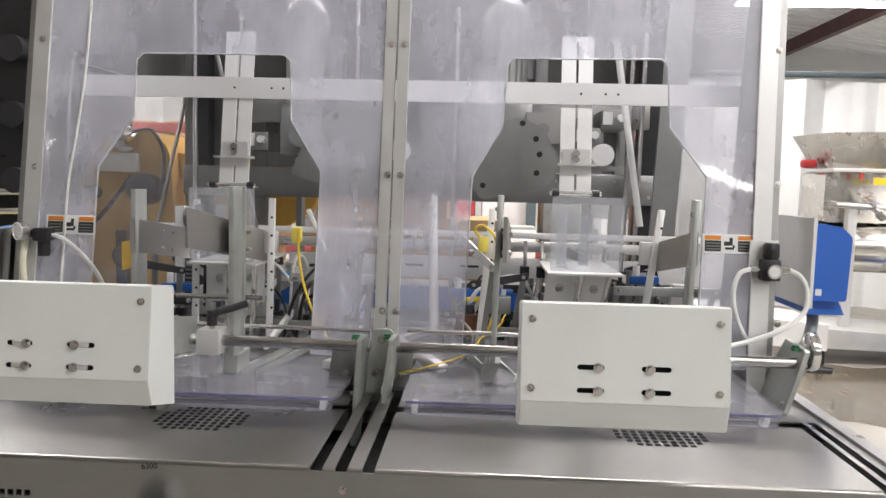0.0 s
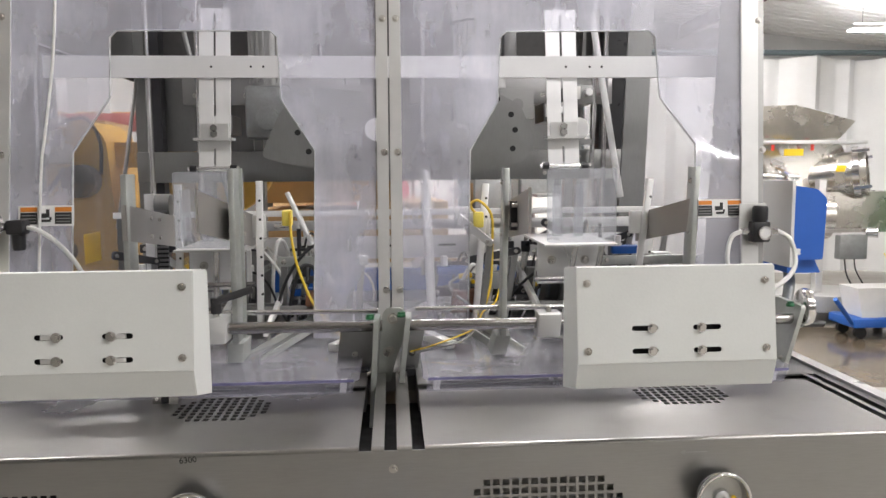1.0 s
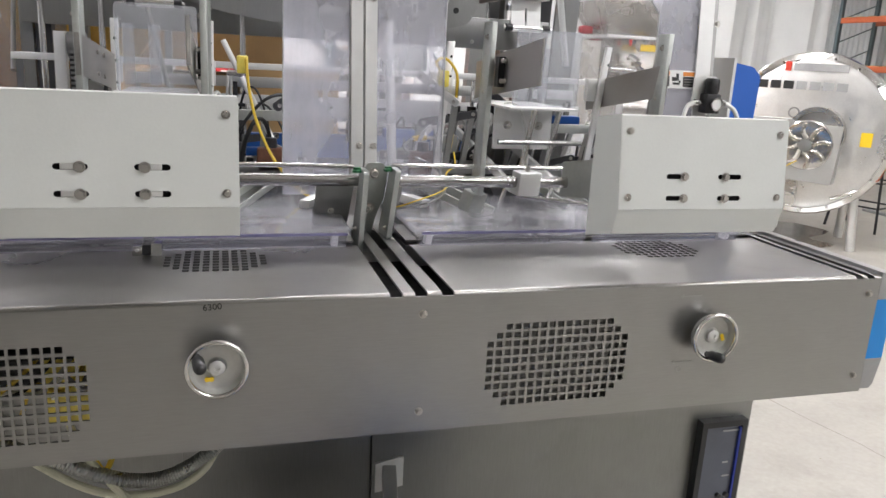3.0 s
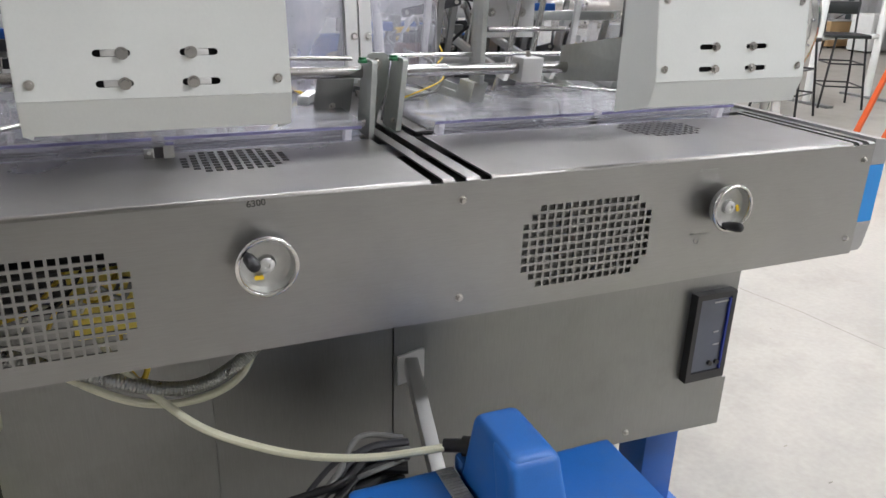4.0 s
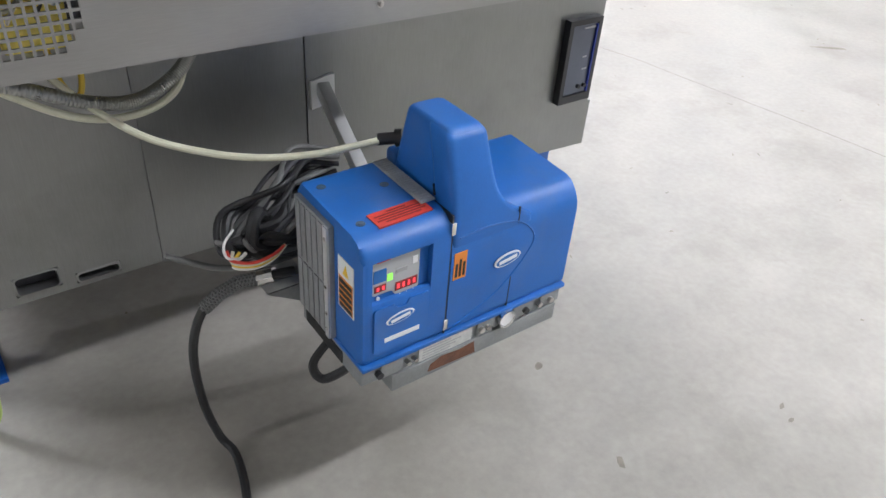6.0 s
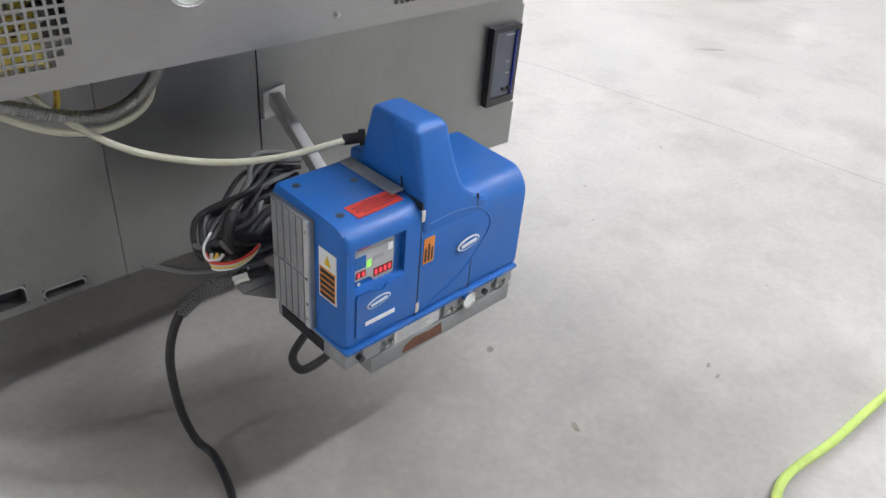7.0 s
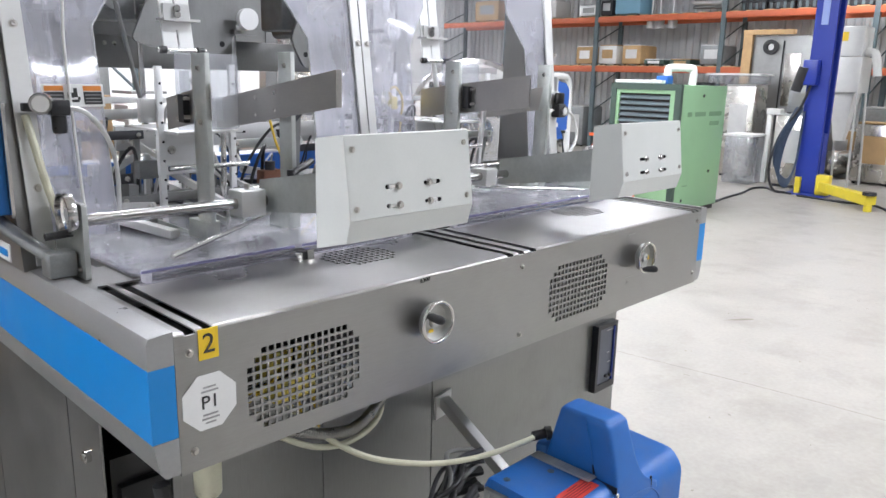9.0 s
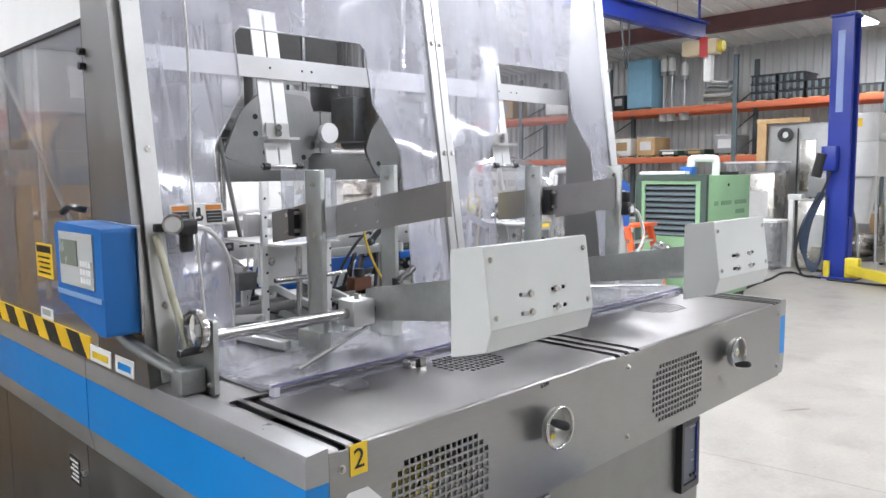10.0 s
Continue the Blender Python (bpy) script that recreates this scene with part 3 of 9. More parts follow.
def build_deck():
    u1, v1, in1 = vent_mask(-0.312, 0.192, 11, 8, 2, 0.0105)
    u2, v2, in2 = vent_mask(0.552, 0.205, 11, 8, 2, 0.0105)
    slots = [(-0.832, -0.814), (-0.800, -0.784), (-0.054, -0.034), (-0.014, 0.006), (0.030, 0.050), (0.842, 0.857), (0.868, 0.884)]
    us = sorted(set([FX0, FX1] + u1 + u2 + [c for s in slots for c in s]))
    vs = sorted(set([0.006, 0.268, 0.298, 0.36, 0.44] + v1 + v2 + [0.012]))
    gaps = [(-0.784, -0.054), (0.050, 0.842)]

    def gone(u, v):
        return in1(u, v) or in2(u, v) or (0.0 < v < (0.44 if -0.1 < u < 0.1 else 0.298) and any(a < u < b for a, b in slots)) or (0.268 < v < 0.298 and any(a < u < b for a, b in gaps))
    bm = B()
    grid_plate(bm, us, vs, gone, lambda u, v, w: (u, v, TOP - w), 0.003)
    # rounded front edge between the slots
    edges = [FX0] + [c for s in slots for c in s] + [FX1]
    for a, b in zip(edges[::2], edges[1::2]):
        prof = arc(0.006, TOP - 0.006, 0.006, 180, 90, 5)
        prism(bm, prof + [(0.006, TOP - 0.006)], 'x', a, b)
    part("deck", bm, STEEL_DECK, base, "satin stainless deck with perforated patches and slots")
    bm = B()
    box(bm, FX0, -0.055, 0.30, 0.44, TOP - 0.055, TOP - 0.012)
    box(bm, 0.051, FX1, 0.30, 0.44, TOP - 0.055, TOP - 0.012)
    box(bm, FX0, FX1, 0.4402, 2.4, TOP - 0.055, TOP - 0.012)
    part("bed", bm, STEEL, base)
    # plate behind the right vent
    bm = B()
    box(bm, 0.070, 0.412, 0.019, 0.022, 0.885, 1.10)
    part("backing_plate", bm, mat("grey_primer", (0.20, 0.195, 0.185), 0.6, 0.0, 0.15, 9, 90, 0.01), base)
    # black sheet beneath the slots and vents; the shade inside is its colour
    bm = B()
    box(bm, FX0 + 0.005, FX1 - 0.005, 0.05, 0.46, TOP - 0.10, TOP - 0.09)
    part("inner_tray", bm, SLOT_SHADE, base)
    bm = B()
    box(bm, FX0 + 0.01, FX1 - 0.01, 0.222, 0.232, BOT - 0.008, TOP - 0.101)
    part("inner_wall", bm, DARK, base)


build_deck()

for x in (-0.826, 0.0, 0.878):
    for z in (1.093, 0.926):
        bolt(fascia, (x, 0, z), (0, -1, 0), 0.0052)


def build_rail(name, xo, xi, y1, label):
    """A side rail: grey cap, blue band, grey skirt that slants inwards."""
    s = 1 if xo > xi else -1
    joints = [(0.0, 0.853), (0.857, y1)]
    rail = thing(name, (xo, 1.2, 0.9), label, "side rail")
    for y0, yb in joints:
        bm = B()
        prism(bm, [(xi, 1.080), (xo, 1.080), (xo, 1.122), (xo - s * 0.004, 1.130), (xi, 1.134)], 'y', y0, yb)
        part("cap", bm, RAIL, rail)
        bm = B()
        prism(bm, [(xi, 0.958), (xo, 0.958), (xo, 1.0795), (xi, 1.0795)], 'y', y0 + 0.0005, yb)
        part("band", bm, STRIPE, rail, "sky blue painted band")
        bm = B()
        prism(bm, [(xi, 0.895), (xo - s * 0.018, 0.895), (xo - s * 0.010, 0.905), (xo, 0.9575), (xi, 0.9575)], 'y', y0, yb)
        part("skirt", bm, RAIL, rail)
    return rail


build_rail("side_rail", -0.893, -0.8505, 3.0, "grey enamelled side rail with a sky blue band")
build_rail("side_rail", 0.942, 0.9015, 3.0, "grey enamelled side rail with a sky blue band")


def rounded_outline(pts, r, n=4):
    """Rounds the corners of an outline."""
    out = []
    m = len(pts)
    for i in range(m):
        p, a, b = Vector(pts[i]), Vector(pts[i - 1]), Vector(pts[(i + 1) % m])
        ra = min(r, (a - p).length * 0.45, (b - p).length * 0.45)
        s, e = p + (a - p).normalized() * ra, p + (b - p).normalized() * ra
        for k in range(n + 1):
            t = k / n
            out.append(tuple((1 - t) ** 2 * s + 2 * t * (1 - t) * p + t * t * e))
    return out


def build_cabinet():
    cab = thing("base_cabinet", (0.05, 0.8, 0.31), "dull stainless lower cabinet with fork pockets and blue leg", "cabinet")
    # front panels
    bm = B()
    prism(bm, [(-0.019, BOT - 0.001), (-0.019, 0.345), (0.30, 0.328), (0.902, 0.302), (0.902, 0.445), (0.890, 0.445), (0.890, 0.757), (0.881, 0.757), (0.881, BOT - 0.001)], 'y', 0.235, 0.239)
    part("front_panel", bm, STEEL_DARK, cab)
    bm = B()
    prism(bm, [(-0.38, BOT - 0.001), (-0.38, 0.331), (-0.023, 0.326), (-0.023, BOT - 0.001)], 'y', 0.235, 0.239)
    part("front_panel", bm, STEEL_DARK, cab)
    pockets = ((-0.668, -0.583, 0.349, 0.396), (-0.556, -0.467, 0.341, 0.367))
    us = sorted([-0.745, -0.381] + [u for p in pockets for u in p[:2]])
    vs = sorted([0.332, BOT - 0.001] + [v for p in pockets for v in p[2:]])
    bm = B()
    grid_plate(bm, us, vs, lambda u, v: any(a < u < b and c < v < d for a, b, c, d in pockets), lambda u, v, w: (u, 0.2362 + w, v), 0.004)
    part("pocket_panel", bm, STEEL_DARK, cab)
    for a, b, c, d in pockets:
        # rounded, slightly proud edge round each pocket
        ring = rounded_outline([(a, c), (b, c), (b, d), (a, d)], 0.012, 5)
        hole = rounded_outline([(a + 0.004, c + 0.004), (b - 0.004, c + 0.004), (b - 0.004, d - 0.004), (a + 0.004, d - 0.004)], 0.010, 5)
        bm = B()
        rings = [[bm.verts.new((u, y, v)) for u, v in loop] for loop, y in ((ring, 0.2355), (hole, 0.2345), (hole, 0.262), (ring, 0.262))]
        for p, q in zip(rings, rings[1:] + rings[:1]):
            for k in range(len(p)):
                bm.faces.new((p[k], p[(k + 1) % len(p)], q[(k + 1) % len(p)], q[k]))
        part("pocket_rim", bm, STEEL_DARK, cab)
        # dark block fills the pocket; the shadow in the opening is its colour
        bm = B()
        box(bm, a - 0.004, b + 0.004, 0.264, 0.60, c - 0.005, 0.4195)
        part("pocket_tube", bm, DARK, cab, "dark block that paints the shade in the fork pocket")
    # body behind
    bm = B()
    box(bm, -0.74, 0.86, 0.26, 2.2, 0.42, BOT)
    part("body", bm, STEEL_DARK, cab)
    # side panels
    for a, b in ((0.245, 0.395), (0.40, 0.935), (0.94, 1.62), (1.625, 2.4)):
        bm = B()
        box(bm, -0.872, -0.868, a, b, 0.34, 0.8945)
        part("side_panel", bm, STEEL_DARK, cab)
    bm = B()
    box(bm, -0.86, -0.76, 0.40, 2.4, 0.36, 0.88)
    part("side_body", bm, STEEL_DARK, cab)
    # legs
    for x, y in ((0.79, 0.345), (-0.815, 0.47), (0.79, 2.0), (-0.55, 2.0)):
        bm = B()
        box(bm, x - 0.055, x + 0.055, y - 0.045, y + 0.065, 0.012, 0.42, bev=0.004)
        part("leg", bm, LEGBLUE, cab, "blue square leg")
        bm = B()
        box(bm, x - 0.08, x + 0.08, y - 0.07, y + 0.09, 0.0, 0.012)
        part("foot_plate", bm, LEGBLUE, cab)
    bolt(cab, (0.60, 0.235, 0.345), (0, -1, 0), 0.006)
    # latches and small plate on the left side
    for y, z in ((0.955, 0.815), (0.955, 0.69), (0.30, 0.80)):
        bm = B()
        cyl(bm, (-0.872, y, z), (-0.882, y, z), 0.012, 16)
        cyl(bm, (-0.882, y, z), (-0.886, y, z), 0.007, 16)
        part("latch", bm, BRIGHT, cab)
    bm = B()
    box(bm, -0.874, -0.8722, 1.00, 1.07, 0.765, 0.835)
    tag = part("data_plate", bm, BLACKP, cab, "small black data plate with rows of writing")
    for k in range(5):
        bm = B()
        box(bm, -0.8752, -0.8742, 1.008, 1.062 - 0.012 * (k % 2), 0.774 + 0.012 * k, 0.779 + 0.012 * k)
        part("writing_line", bm, LABEL, tag)
    # recess with a black drive unit under the left corner
    bm = B()
    box(bm, -0.852, -0.748, 0.26, 0.40, 0.42, 0.80)
    part("recess", bm, BLACKP, cab)
    bm = B()
    box(bm, -0.842, -0.760, 0.245, 0.27, 0.48, 0.745, bev=0.004)
    drive = part("drive_unit", bm, BLACKP, cab, "black drive unit with a small green lamp")
    bm = B()
    cyl(bm, (-0.79, 0.2455, 0.535), (-0.79, 0.243, 0.532), 0.0035, 8)
    part("lamp", bm, LEDGREEN, drive)
    bm = B()
    box(bm, -0.83, -0.805, 0.241, 0.246, 0.60, 0.606)
    part("writing_line", bm, INKGREY, drive)
    # filter bowl under the fascia
    bm = B()
    lathe(bm, [(0, -0.05), (0.018, -0.05), (0.025, -0.04), (0.026, 0.03), (0.02, 0.034), (0, 0.034)], 20, pose(-0.726, 0.14, 0.785))
    part("filter_bowl", bm, TUBE, cab, "milky plastic filter bowl")
    bm = B()
    box(bm, -0.76, -0.69, 0.11, 0.17, 0.8195, 0.889)
    part("filter_head", bm, GREYCAST, cab)
    return cab


build_cabinet()




DISH = mat("dull_cast_aluminium", (0.56, 0.56, 0.54), 0.52, 0.75, 0.10, 18, 160, 0.03, (1, 1, 1), 0.08)


def build_handwheel():
    """A dished metal handwheel with a folding black grip; its axle points to -y and its hub is the origin."""
    w = thing("handwheel", (0, 0, 0), "polished metal handwheel with a black grip and yellow sticker", "handwheel", "fascia handwheels")
    m = pose(0, 0, 0, 90, 0, 0)
    bm = B()
    lathe(bm, [(0.014, -0.009), (0.036, -0.010), (0.043, -0.006), (0.0465, 0.006), (0.0440, 0.0070), (0.0425, 0.0020), (0.0395, -0.0035), (0.0345, -0.0045), (0.030, -0.0045), (0.016, -0.0035), (0.014, 0.0)], 40, m)
    part("dish", bm, DISH, w, "dull cast dish")
    bm = B()
    lathe(bm, [(0.0468 + 0.0040 * math.cos(radians(30 * k)), 0.0095 + 0.0044 * math.sin(radians(30 * k))) for k in range(13)], 48, m)
    part("rim", bm, BRIGHT, w, "bright rounded rim")
    bm = B()
    lathe(bm, [(0, -0.045), (0.010, -0.045), (0.012, -0.003), (0.013, 0.004), (0.009, 0.006), (0.0045, 0.006), (0.004, 0.003), (0, 0.003)], 24, m)
    part("hub", bm, ALU, w)
    bm = B()
    lathe(bm, [(0, 0.0), (0.006, 0.0), (0.0065, 0.006), (0.0095, 0.012), (0.0105, 0.032), (0.009, 0.040), (0.005, 0.044), (0, 0.045)], 18, pose(-0.031, -0.004, 0.0215, 90, 0, 0) @ pose(0, 0, 0, 6, 10, 0))
    part("grip", bm, BLACKP, w)
    bm = B()
    for k in (-1, 1):
        cyl(bm, (-0.0125 + k * 0.0034, 0.0005, -0.0205), (-0.0125 + k * 0.0034, -0.0012, -0.0205), 0.0042, 12)
    part("sticker", bm, YELLOW, w, "pair of small yellow stickers")
    return w


hw = build_handwheel()
for o in hw.children_recursive:
    o.data.transform(Matrix.Diagonal((0.89, 1.0, 0.89, 1)))
hw.location = (-0.311, -0.026, 1.036)
copy_thing(hw, pose(0.522, -0.024, 1.037, 0, -110, 0))


def build_marks():
    """Writing and stickers on the fascia."""
    n = thing("number_sticker", (-0.794, -0.001, 1.078), "yellow sticker with a black digit on the fascia", "sticker")
    bm = B()
    box(bm, -0.8105, -0.7765, -0.0016, -0.0004, 1.076, 1.127)
    part("backing", bm, YELLOW, n)
    writing("digit", "2", 0.046, pose(-0.7935, -0.0022, 1.101, 90, 0, 0), INK, n, "bold black digit")
    p = thing("octagon_sticker", (-0.796, -0.001, 0.955), "white octagonal sticker marked P1", "sticker")
    bm = B()
    prism(bm, [(-0.796 + 0.0505 * math.cos(radians(22.5 + 45 * k)), 1.004 + 0.0505 * math.sin(radians(22.5 + 45 * k))) for k in range(8)], 'y', -0.0018, -0.0004)
    part("backing", bm, LABEL, p)
    writing("code", "P1", 0.032, pose(-0.796, -0.0024, 1.003, 90, 0, 0), INK, p, "black letter and digit")
    for z, w in ((1.028, 0.022), (1.021, 0.030), (0.981, 0.026), (0.974, 0.030), (0.967, 0.018)):
        bm = B()
        box(bm, -0.796 - w / 2, -0.796 + w / 2, -0.0024, -0.0018, z, z + 0.003)
        part("writing_line", bm, INKGREY, p)
    s = thing("marker_scrawl", (-0.315, -0.001, 1.115), "number scrawled in black marker on the fascia", "scrawl")
    writing("digits", "6300", 0.0135, pose(-0.316, -0.0008, 1.1185, 90, -4, 0) @ pose(0, 0, 0) @ Matrix.Shear('XY', 4, (0.25, 0)), INK, s)
    a = thing("arrow_marking", (0.487, -0.001, 0.985), "thin black arrows scratched by the handwheel", "marking")
    for z in (1.103, 0.980):
        bm = B()
        box(bm, 0.463, 0.507, -0.0009, -0.0003, z, z + 0.0012)
        prism(bm, [(0.463, z + 0.0006), (0.470, z + 0.005), (0.470, z - 0.004)], 'y', -0.0009, -0.0003)
        part("arrow", bm, INKGREY, a)
    bm = B()
    lathe(bm, [(0.0045, 0), (0.006, 0), (0.006, 0.0006), (0.0045, 0.0006), (0.0045, 0)], 16, pose(0.480, -0.0003, 0.967, 90, 0, 0))
    part("ring_mark", bm, INKGREY, a)


build_marks()


def build_controller():
    c = thing("panel_controller", (0.79, 0.22, 0.49), "black framed controller let into the lower cabinet", "controller")
    bm = B()
    grid_plate(bm, [0.735, 0.748, 0.838, 0.850], [0.480, 0.502, 0.700, 0.714], lambda u, v: 0.748 < u < 0.838 and 0.502 < v < 0.700, lambda u, v, w: (u, 0.206 + w, v), 0.0285)
    part("frame", bm, BLACKP, c)
    bm = B()
    box(bm, 0.7485, 0.8375, 0.212, 0.2345, 0.5025, 0.6995)
    face = part("face", bm, mat("slate_panel", (0.10, 0.11, 0.14), 0.4, 0, 0.1, 20, 200, 0.01), c, "slate grey face with buttons")
    for x, z, w in ((0.813, 0.685, 0.04), (0.81, 0.605, 0.014), (0.816, 0.570, 0.018)):
        bm = B()
        box(bm, x - w / 2, x + w / 2, 0.2107, 0.2119, z, z + 0.004)
        part("writing_line", bm, INKGREY, face)
    for x in (0.803, 0.824):
        bm = B()
        cyl(bm, (x, 0.212, 0.523), (x, 0.205, 0.523), 0.006, 12)
        part("button", bm, BLACKP, face)
    bm = B()
    box(bm, 0.833, 0.8374, 0.2065, 0.2119, 0.5035, 0.695)
    part("edge_strip", bm, LIFTBLUE, face, "blue edge strip")
    seat = Matrix(((1.052, 0, 0, -0.0283), (0, 1, 0, 0.009), (0, 0, 1.0256, -0.0243), (0, 0, 0, 1)))
    for o in c.children_recursive:
        o.data.transform(seat)


build_controller()

# ---------------------------------------------------------------- glue melter on its bracket
GX0, GX1, GY0, GY1 = -0.236, 0.226, -0.346, -0.112


def bevel_all(bm, off, seg=3, angle=40):
    es = [e for e in bm.edges if len(e.link_faces) == 2 and e.calc_face_angle(0) > radians(angle)]
    bmesh.ops.bevel(bm, geom=es, offset=off, segments=seg, profile=0.6, affect='EDGES', clamp_overlap=True)


FINS = mat("dull_ribbed_aluminium", (0.36, 0.37, 0.37), 0.5, 0.5, 0.16, 12, 120, 0.04, (1, 1, 1), 0.1, dirt=(0.20, 0.195, 0.19), dirt_amount=0.45)
PERFORATED = mat("pale_perforated_steel", (0.52, 0.52, 0.50), 0.45, 0.6, 0.2, 20, 400, 0.1)


def build_melter():
    g = thing("glue_melter", (-0.005, -0.23, 0.36), "blue hot-melt glue melter with grey cast base, held on a bracket", "glue melter")
    # control housing: an end piece, the middle with a sunk keypad bay, and the wall by the seam
    full = rounded_outline([(GY1, 0.444), (GY0, 0.444), (GY0, 0.680), (GY0 + 0.03, 0.700), (GY1, 0.706)], 0.02)
    k = next(i for i in range(len(full) - 1) if full[i][1] < 0.5 and full[i + 1][1] > 0.6)
    bay = full[:k + 1] + [(GY0, 0.568), (GY0 + 0.003, 0.574), (GY0 + 0.012, 0.576), (GY0 + 0.0125, 0.648), (GY0 + 0.007, 0.657), (GY0, 0.661)] + full[k + 1:]
    bm = B()
    prism(bm, full, 'x', GX0, -0.219)
    rim = [e for e in bm.edges if all(abs(v.co.x - GX0) < 1e-6 for v in e.verts)]
    bmesh.ops.bevel(bm, geom=rim, offset=0.012, segments=4, profile=0.6, affect='EDGES', clamp_overlap=True)
    prism(bm, bay, 'x', -0.219, -0.104)
    prism(bm, full, 'x', -0.104, -0.068)
    ctrl = part("control_housing", bm, BLUE, g)
    # tank cover and the raised hood that tapers upwards
    bm = B()
    prism(bm, rounded_outline([(GY1, 0.444), (GY0, 0.444), (GY0, 0.640), (GY0 + 0.03, 0.676), (GY1, 0.684)], 0.02), 'x', -0.064, GX1)
    bevel_all(bm, 0.012, 3)
    cover = part("tank_cover", bm, BLUE, g, "blue moulded tank cover")

    def hood_rings(bm, inset, y_front, y_back, right):
        """Rings of the hood: its back slants, its front leans back a little, its right flank flares into the cover."""
        rings = []
        levels = [(-0.12 + f / 14 * 1.05, 0.0) for f in range(15)] + [(0.93 + 0.07 * math.sin(radians(a)), 1 - math.cos(radians(a))) for a in (25, 50, 72, 90)]
        for f, e in levels:
            z = 0.655 + (0.176 if y_back is None else 0.172) * f
            low = max(0.0, 1 - f)
            x0 = -0.064 + 0.002 * max(f, 0.0) + 0.008 * e + inset
            x1 = 0.034 - 0.018 * max(f, 0.0) + right + 0.064 * min(low, 1.05) ** 5.0 - 0.012 * e
            ya = GY0 + 0.040 * max(f, 0.0) ** 1.5 + 0.014 * e + y_front
            yb = GY1 - 0.012 - 0.050 * max(f, 0.0) - 0.010 * e if y_back is None else ya + y_back - 0.012 * e
            rings.append([bm.verts.new((x, y, z)) for x, y in rounded_outline([(x0, ya), (x1, ya), (x1, yb), (x0, yb)], 0.013, 5)])
        for p, q in zip(rings, rings[1:]):
            for i in range(len(p)):
                bm.faces.new((p[i], p[(i + 1) % len(p)], q[(i + 1) % len(p)], q[i]))
        bm.faces.new(rings[-1])
        bm.faces.new(rings[0][::-1])
    bm = B()
    hood_rings(bm, 0.0035, 0.004, None, -0.003)
    part("hood", bm, BLUE, g, "raised blue filler hood with a slanting back", 55)
    bm = B()
    hood_rings(bm, 0.0, 0.0, 0.066, 0.0)
    part("hood_front", bm, BLUE, g, "proud front piece of the hood", 55)
    bm = B()
    box(bm, -0.060, -0.020, GY1 - 0.03, GY1 + 0.004, 0.690, 0.722, bev=0.008)
    part("boss", bm, BLUE, g)
    bm = B()
    prism(bm, [(-0.284, 0.7085), (-0.279, 0.7085), (-0.2755, 0.727), (-0.2768, 0.727)], 'x', -0.0655, -0.0585)
    part("hood_notch", bm, SLOT_SHADE, g)
    bm = B()
    box(bm, 0.075, 0.205, -0.30, -0.135, 0.668, 0.6755, bev=0.003)
    part("lid", bm, BLUE_DUSTY, g, "dusty blue lid")
    # seam and latch
    bm = B()
    box(bm, -0.0672, -0.0648, GY0 + 0.001, GY1 - 0.01, 0.447, 0.70)
    part("seam", bm, BLACKP, g)
    for z in (0.676, 0.470):
        bm = B()
        box(bm, -0.0705, -0.0615, GY0 - 0.003, GY0 + 0.006, z - 0.012, z + 0.012, bev=0.001)
        part("hinge", bm, BRIGHT, g)
    # grille strip in front of the hood
    bm = B()
    box(bm, -0.096, -0.068, -0.29, -0.125, 0.7045, 0.7075)
    for k in range(22):
        box(bm, -0.095, -0.069, -0.288 + k * 0.0073, -0.2845 + k * 0.0073, 0.7076, 0.7090)
    part("grille", bm, PERFORATED, g, "fine pale grey grille strip")
    # socket screws on top
    for x, y in ((-0.212, -0.155), (-0.115, -0.200), (-0.208, -0.286)):
        bm = B()
        lathe(bm, [(0.0, 0.0010), (0.0040, 0.0010), (0.0046, 0.0004), (0.0080, 0.0006), (0.0086, -0.001)], 18, pose(x, y, 0.7048 + 0.029 * (y + 0.155)))
        part("screw", bm, mat("socket_screw", (0.10, 0.13, 0.18), 0.4, 0.6, 0.2, 30, 200, 0) if not bpy.data.materials.get("socket_screw") else bpy.data.materials["socket_screw"], g)
    # red label with lines
    bm = B()
    L = pose(-0.137, -0.2905, 0.7012, 1.7, 0, 2)
    box(bm, -0.052, 0.052, -0.021, 0.021, -0.002, 0.0011, L)
    red = part("red_label", bm, REDLAB, g, "red warning label with dark writing")
    for k in range(5):
        bm = B()
        w = (0.018, 0.045, 0.040, 0.046, 0.034)[k]
        box(bm, -w, w, 0.0125 - 0.0065 * k, 0.015 - 0.0065 * k, 0.0012, 0.0017, L)
        part("writing_line", bm, REDINK, red)
    # end panel with fins
    bm = B()
    box(bm, GX0 - 0.010, GX0 + 0.004, -0.247, -0.118, 0.447, 0.684, bev=0.002)
    endp = part("end_panel", bm, FINS, g, "grey ribbed aluminium end panel")
    for z0, z1 in ((0.452, 0.560), (0.566, 0.680)):
        for k in range(5):
            bm = B()
            box(bm, GX0 - 0.0125, GX0 - 0.0098, -0.226 + k * 0.0215, -0.211 + k * 0.0215, z0, z1, bev=0.0008)
            part("fin", bm, FINS, endp)
    bm = B()
    box(bm, GX0 - 0.014, GX0 - 0.0098, -0.247, -0.233, 0.450, 0.682)
    strip = part("edge_strip", bm, ALU, endp, "pale aluminium edge strip with screws")
    for z in (0.470, 0.505, 0.562, 0.660):
        bolt(strip, (GX0 - 0.014, -0.240, z), (-1, 0, 0), 0.0028, 0.002, "screw")
    # warning label on the end
    bm = B()
    box(bm, GX0 - 0.0012, GX0 + 0.002, -0.316, -0.262, 0.535, 0.640)
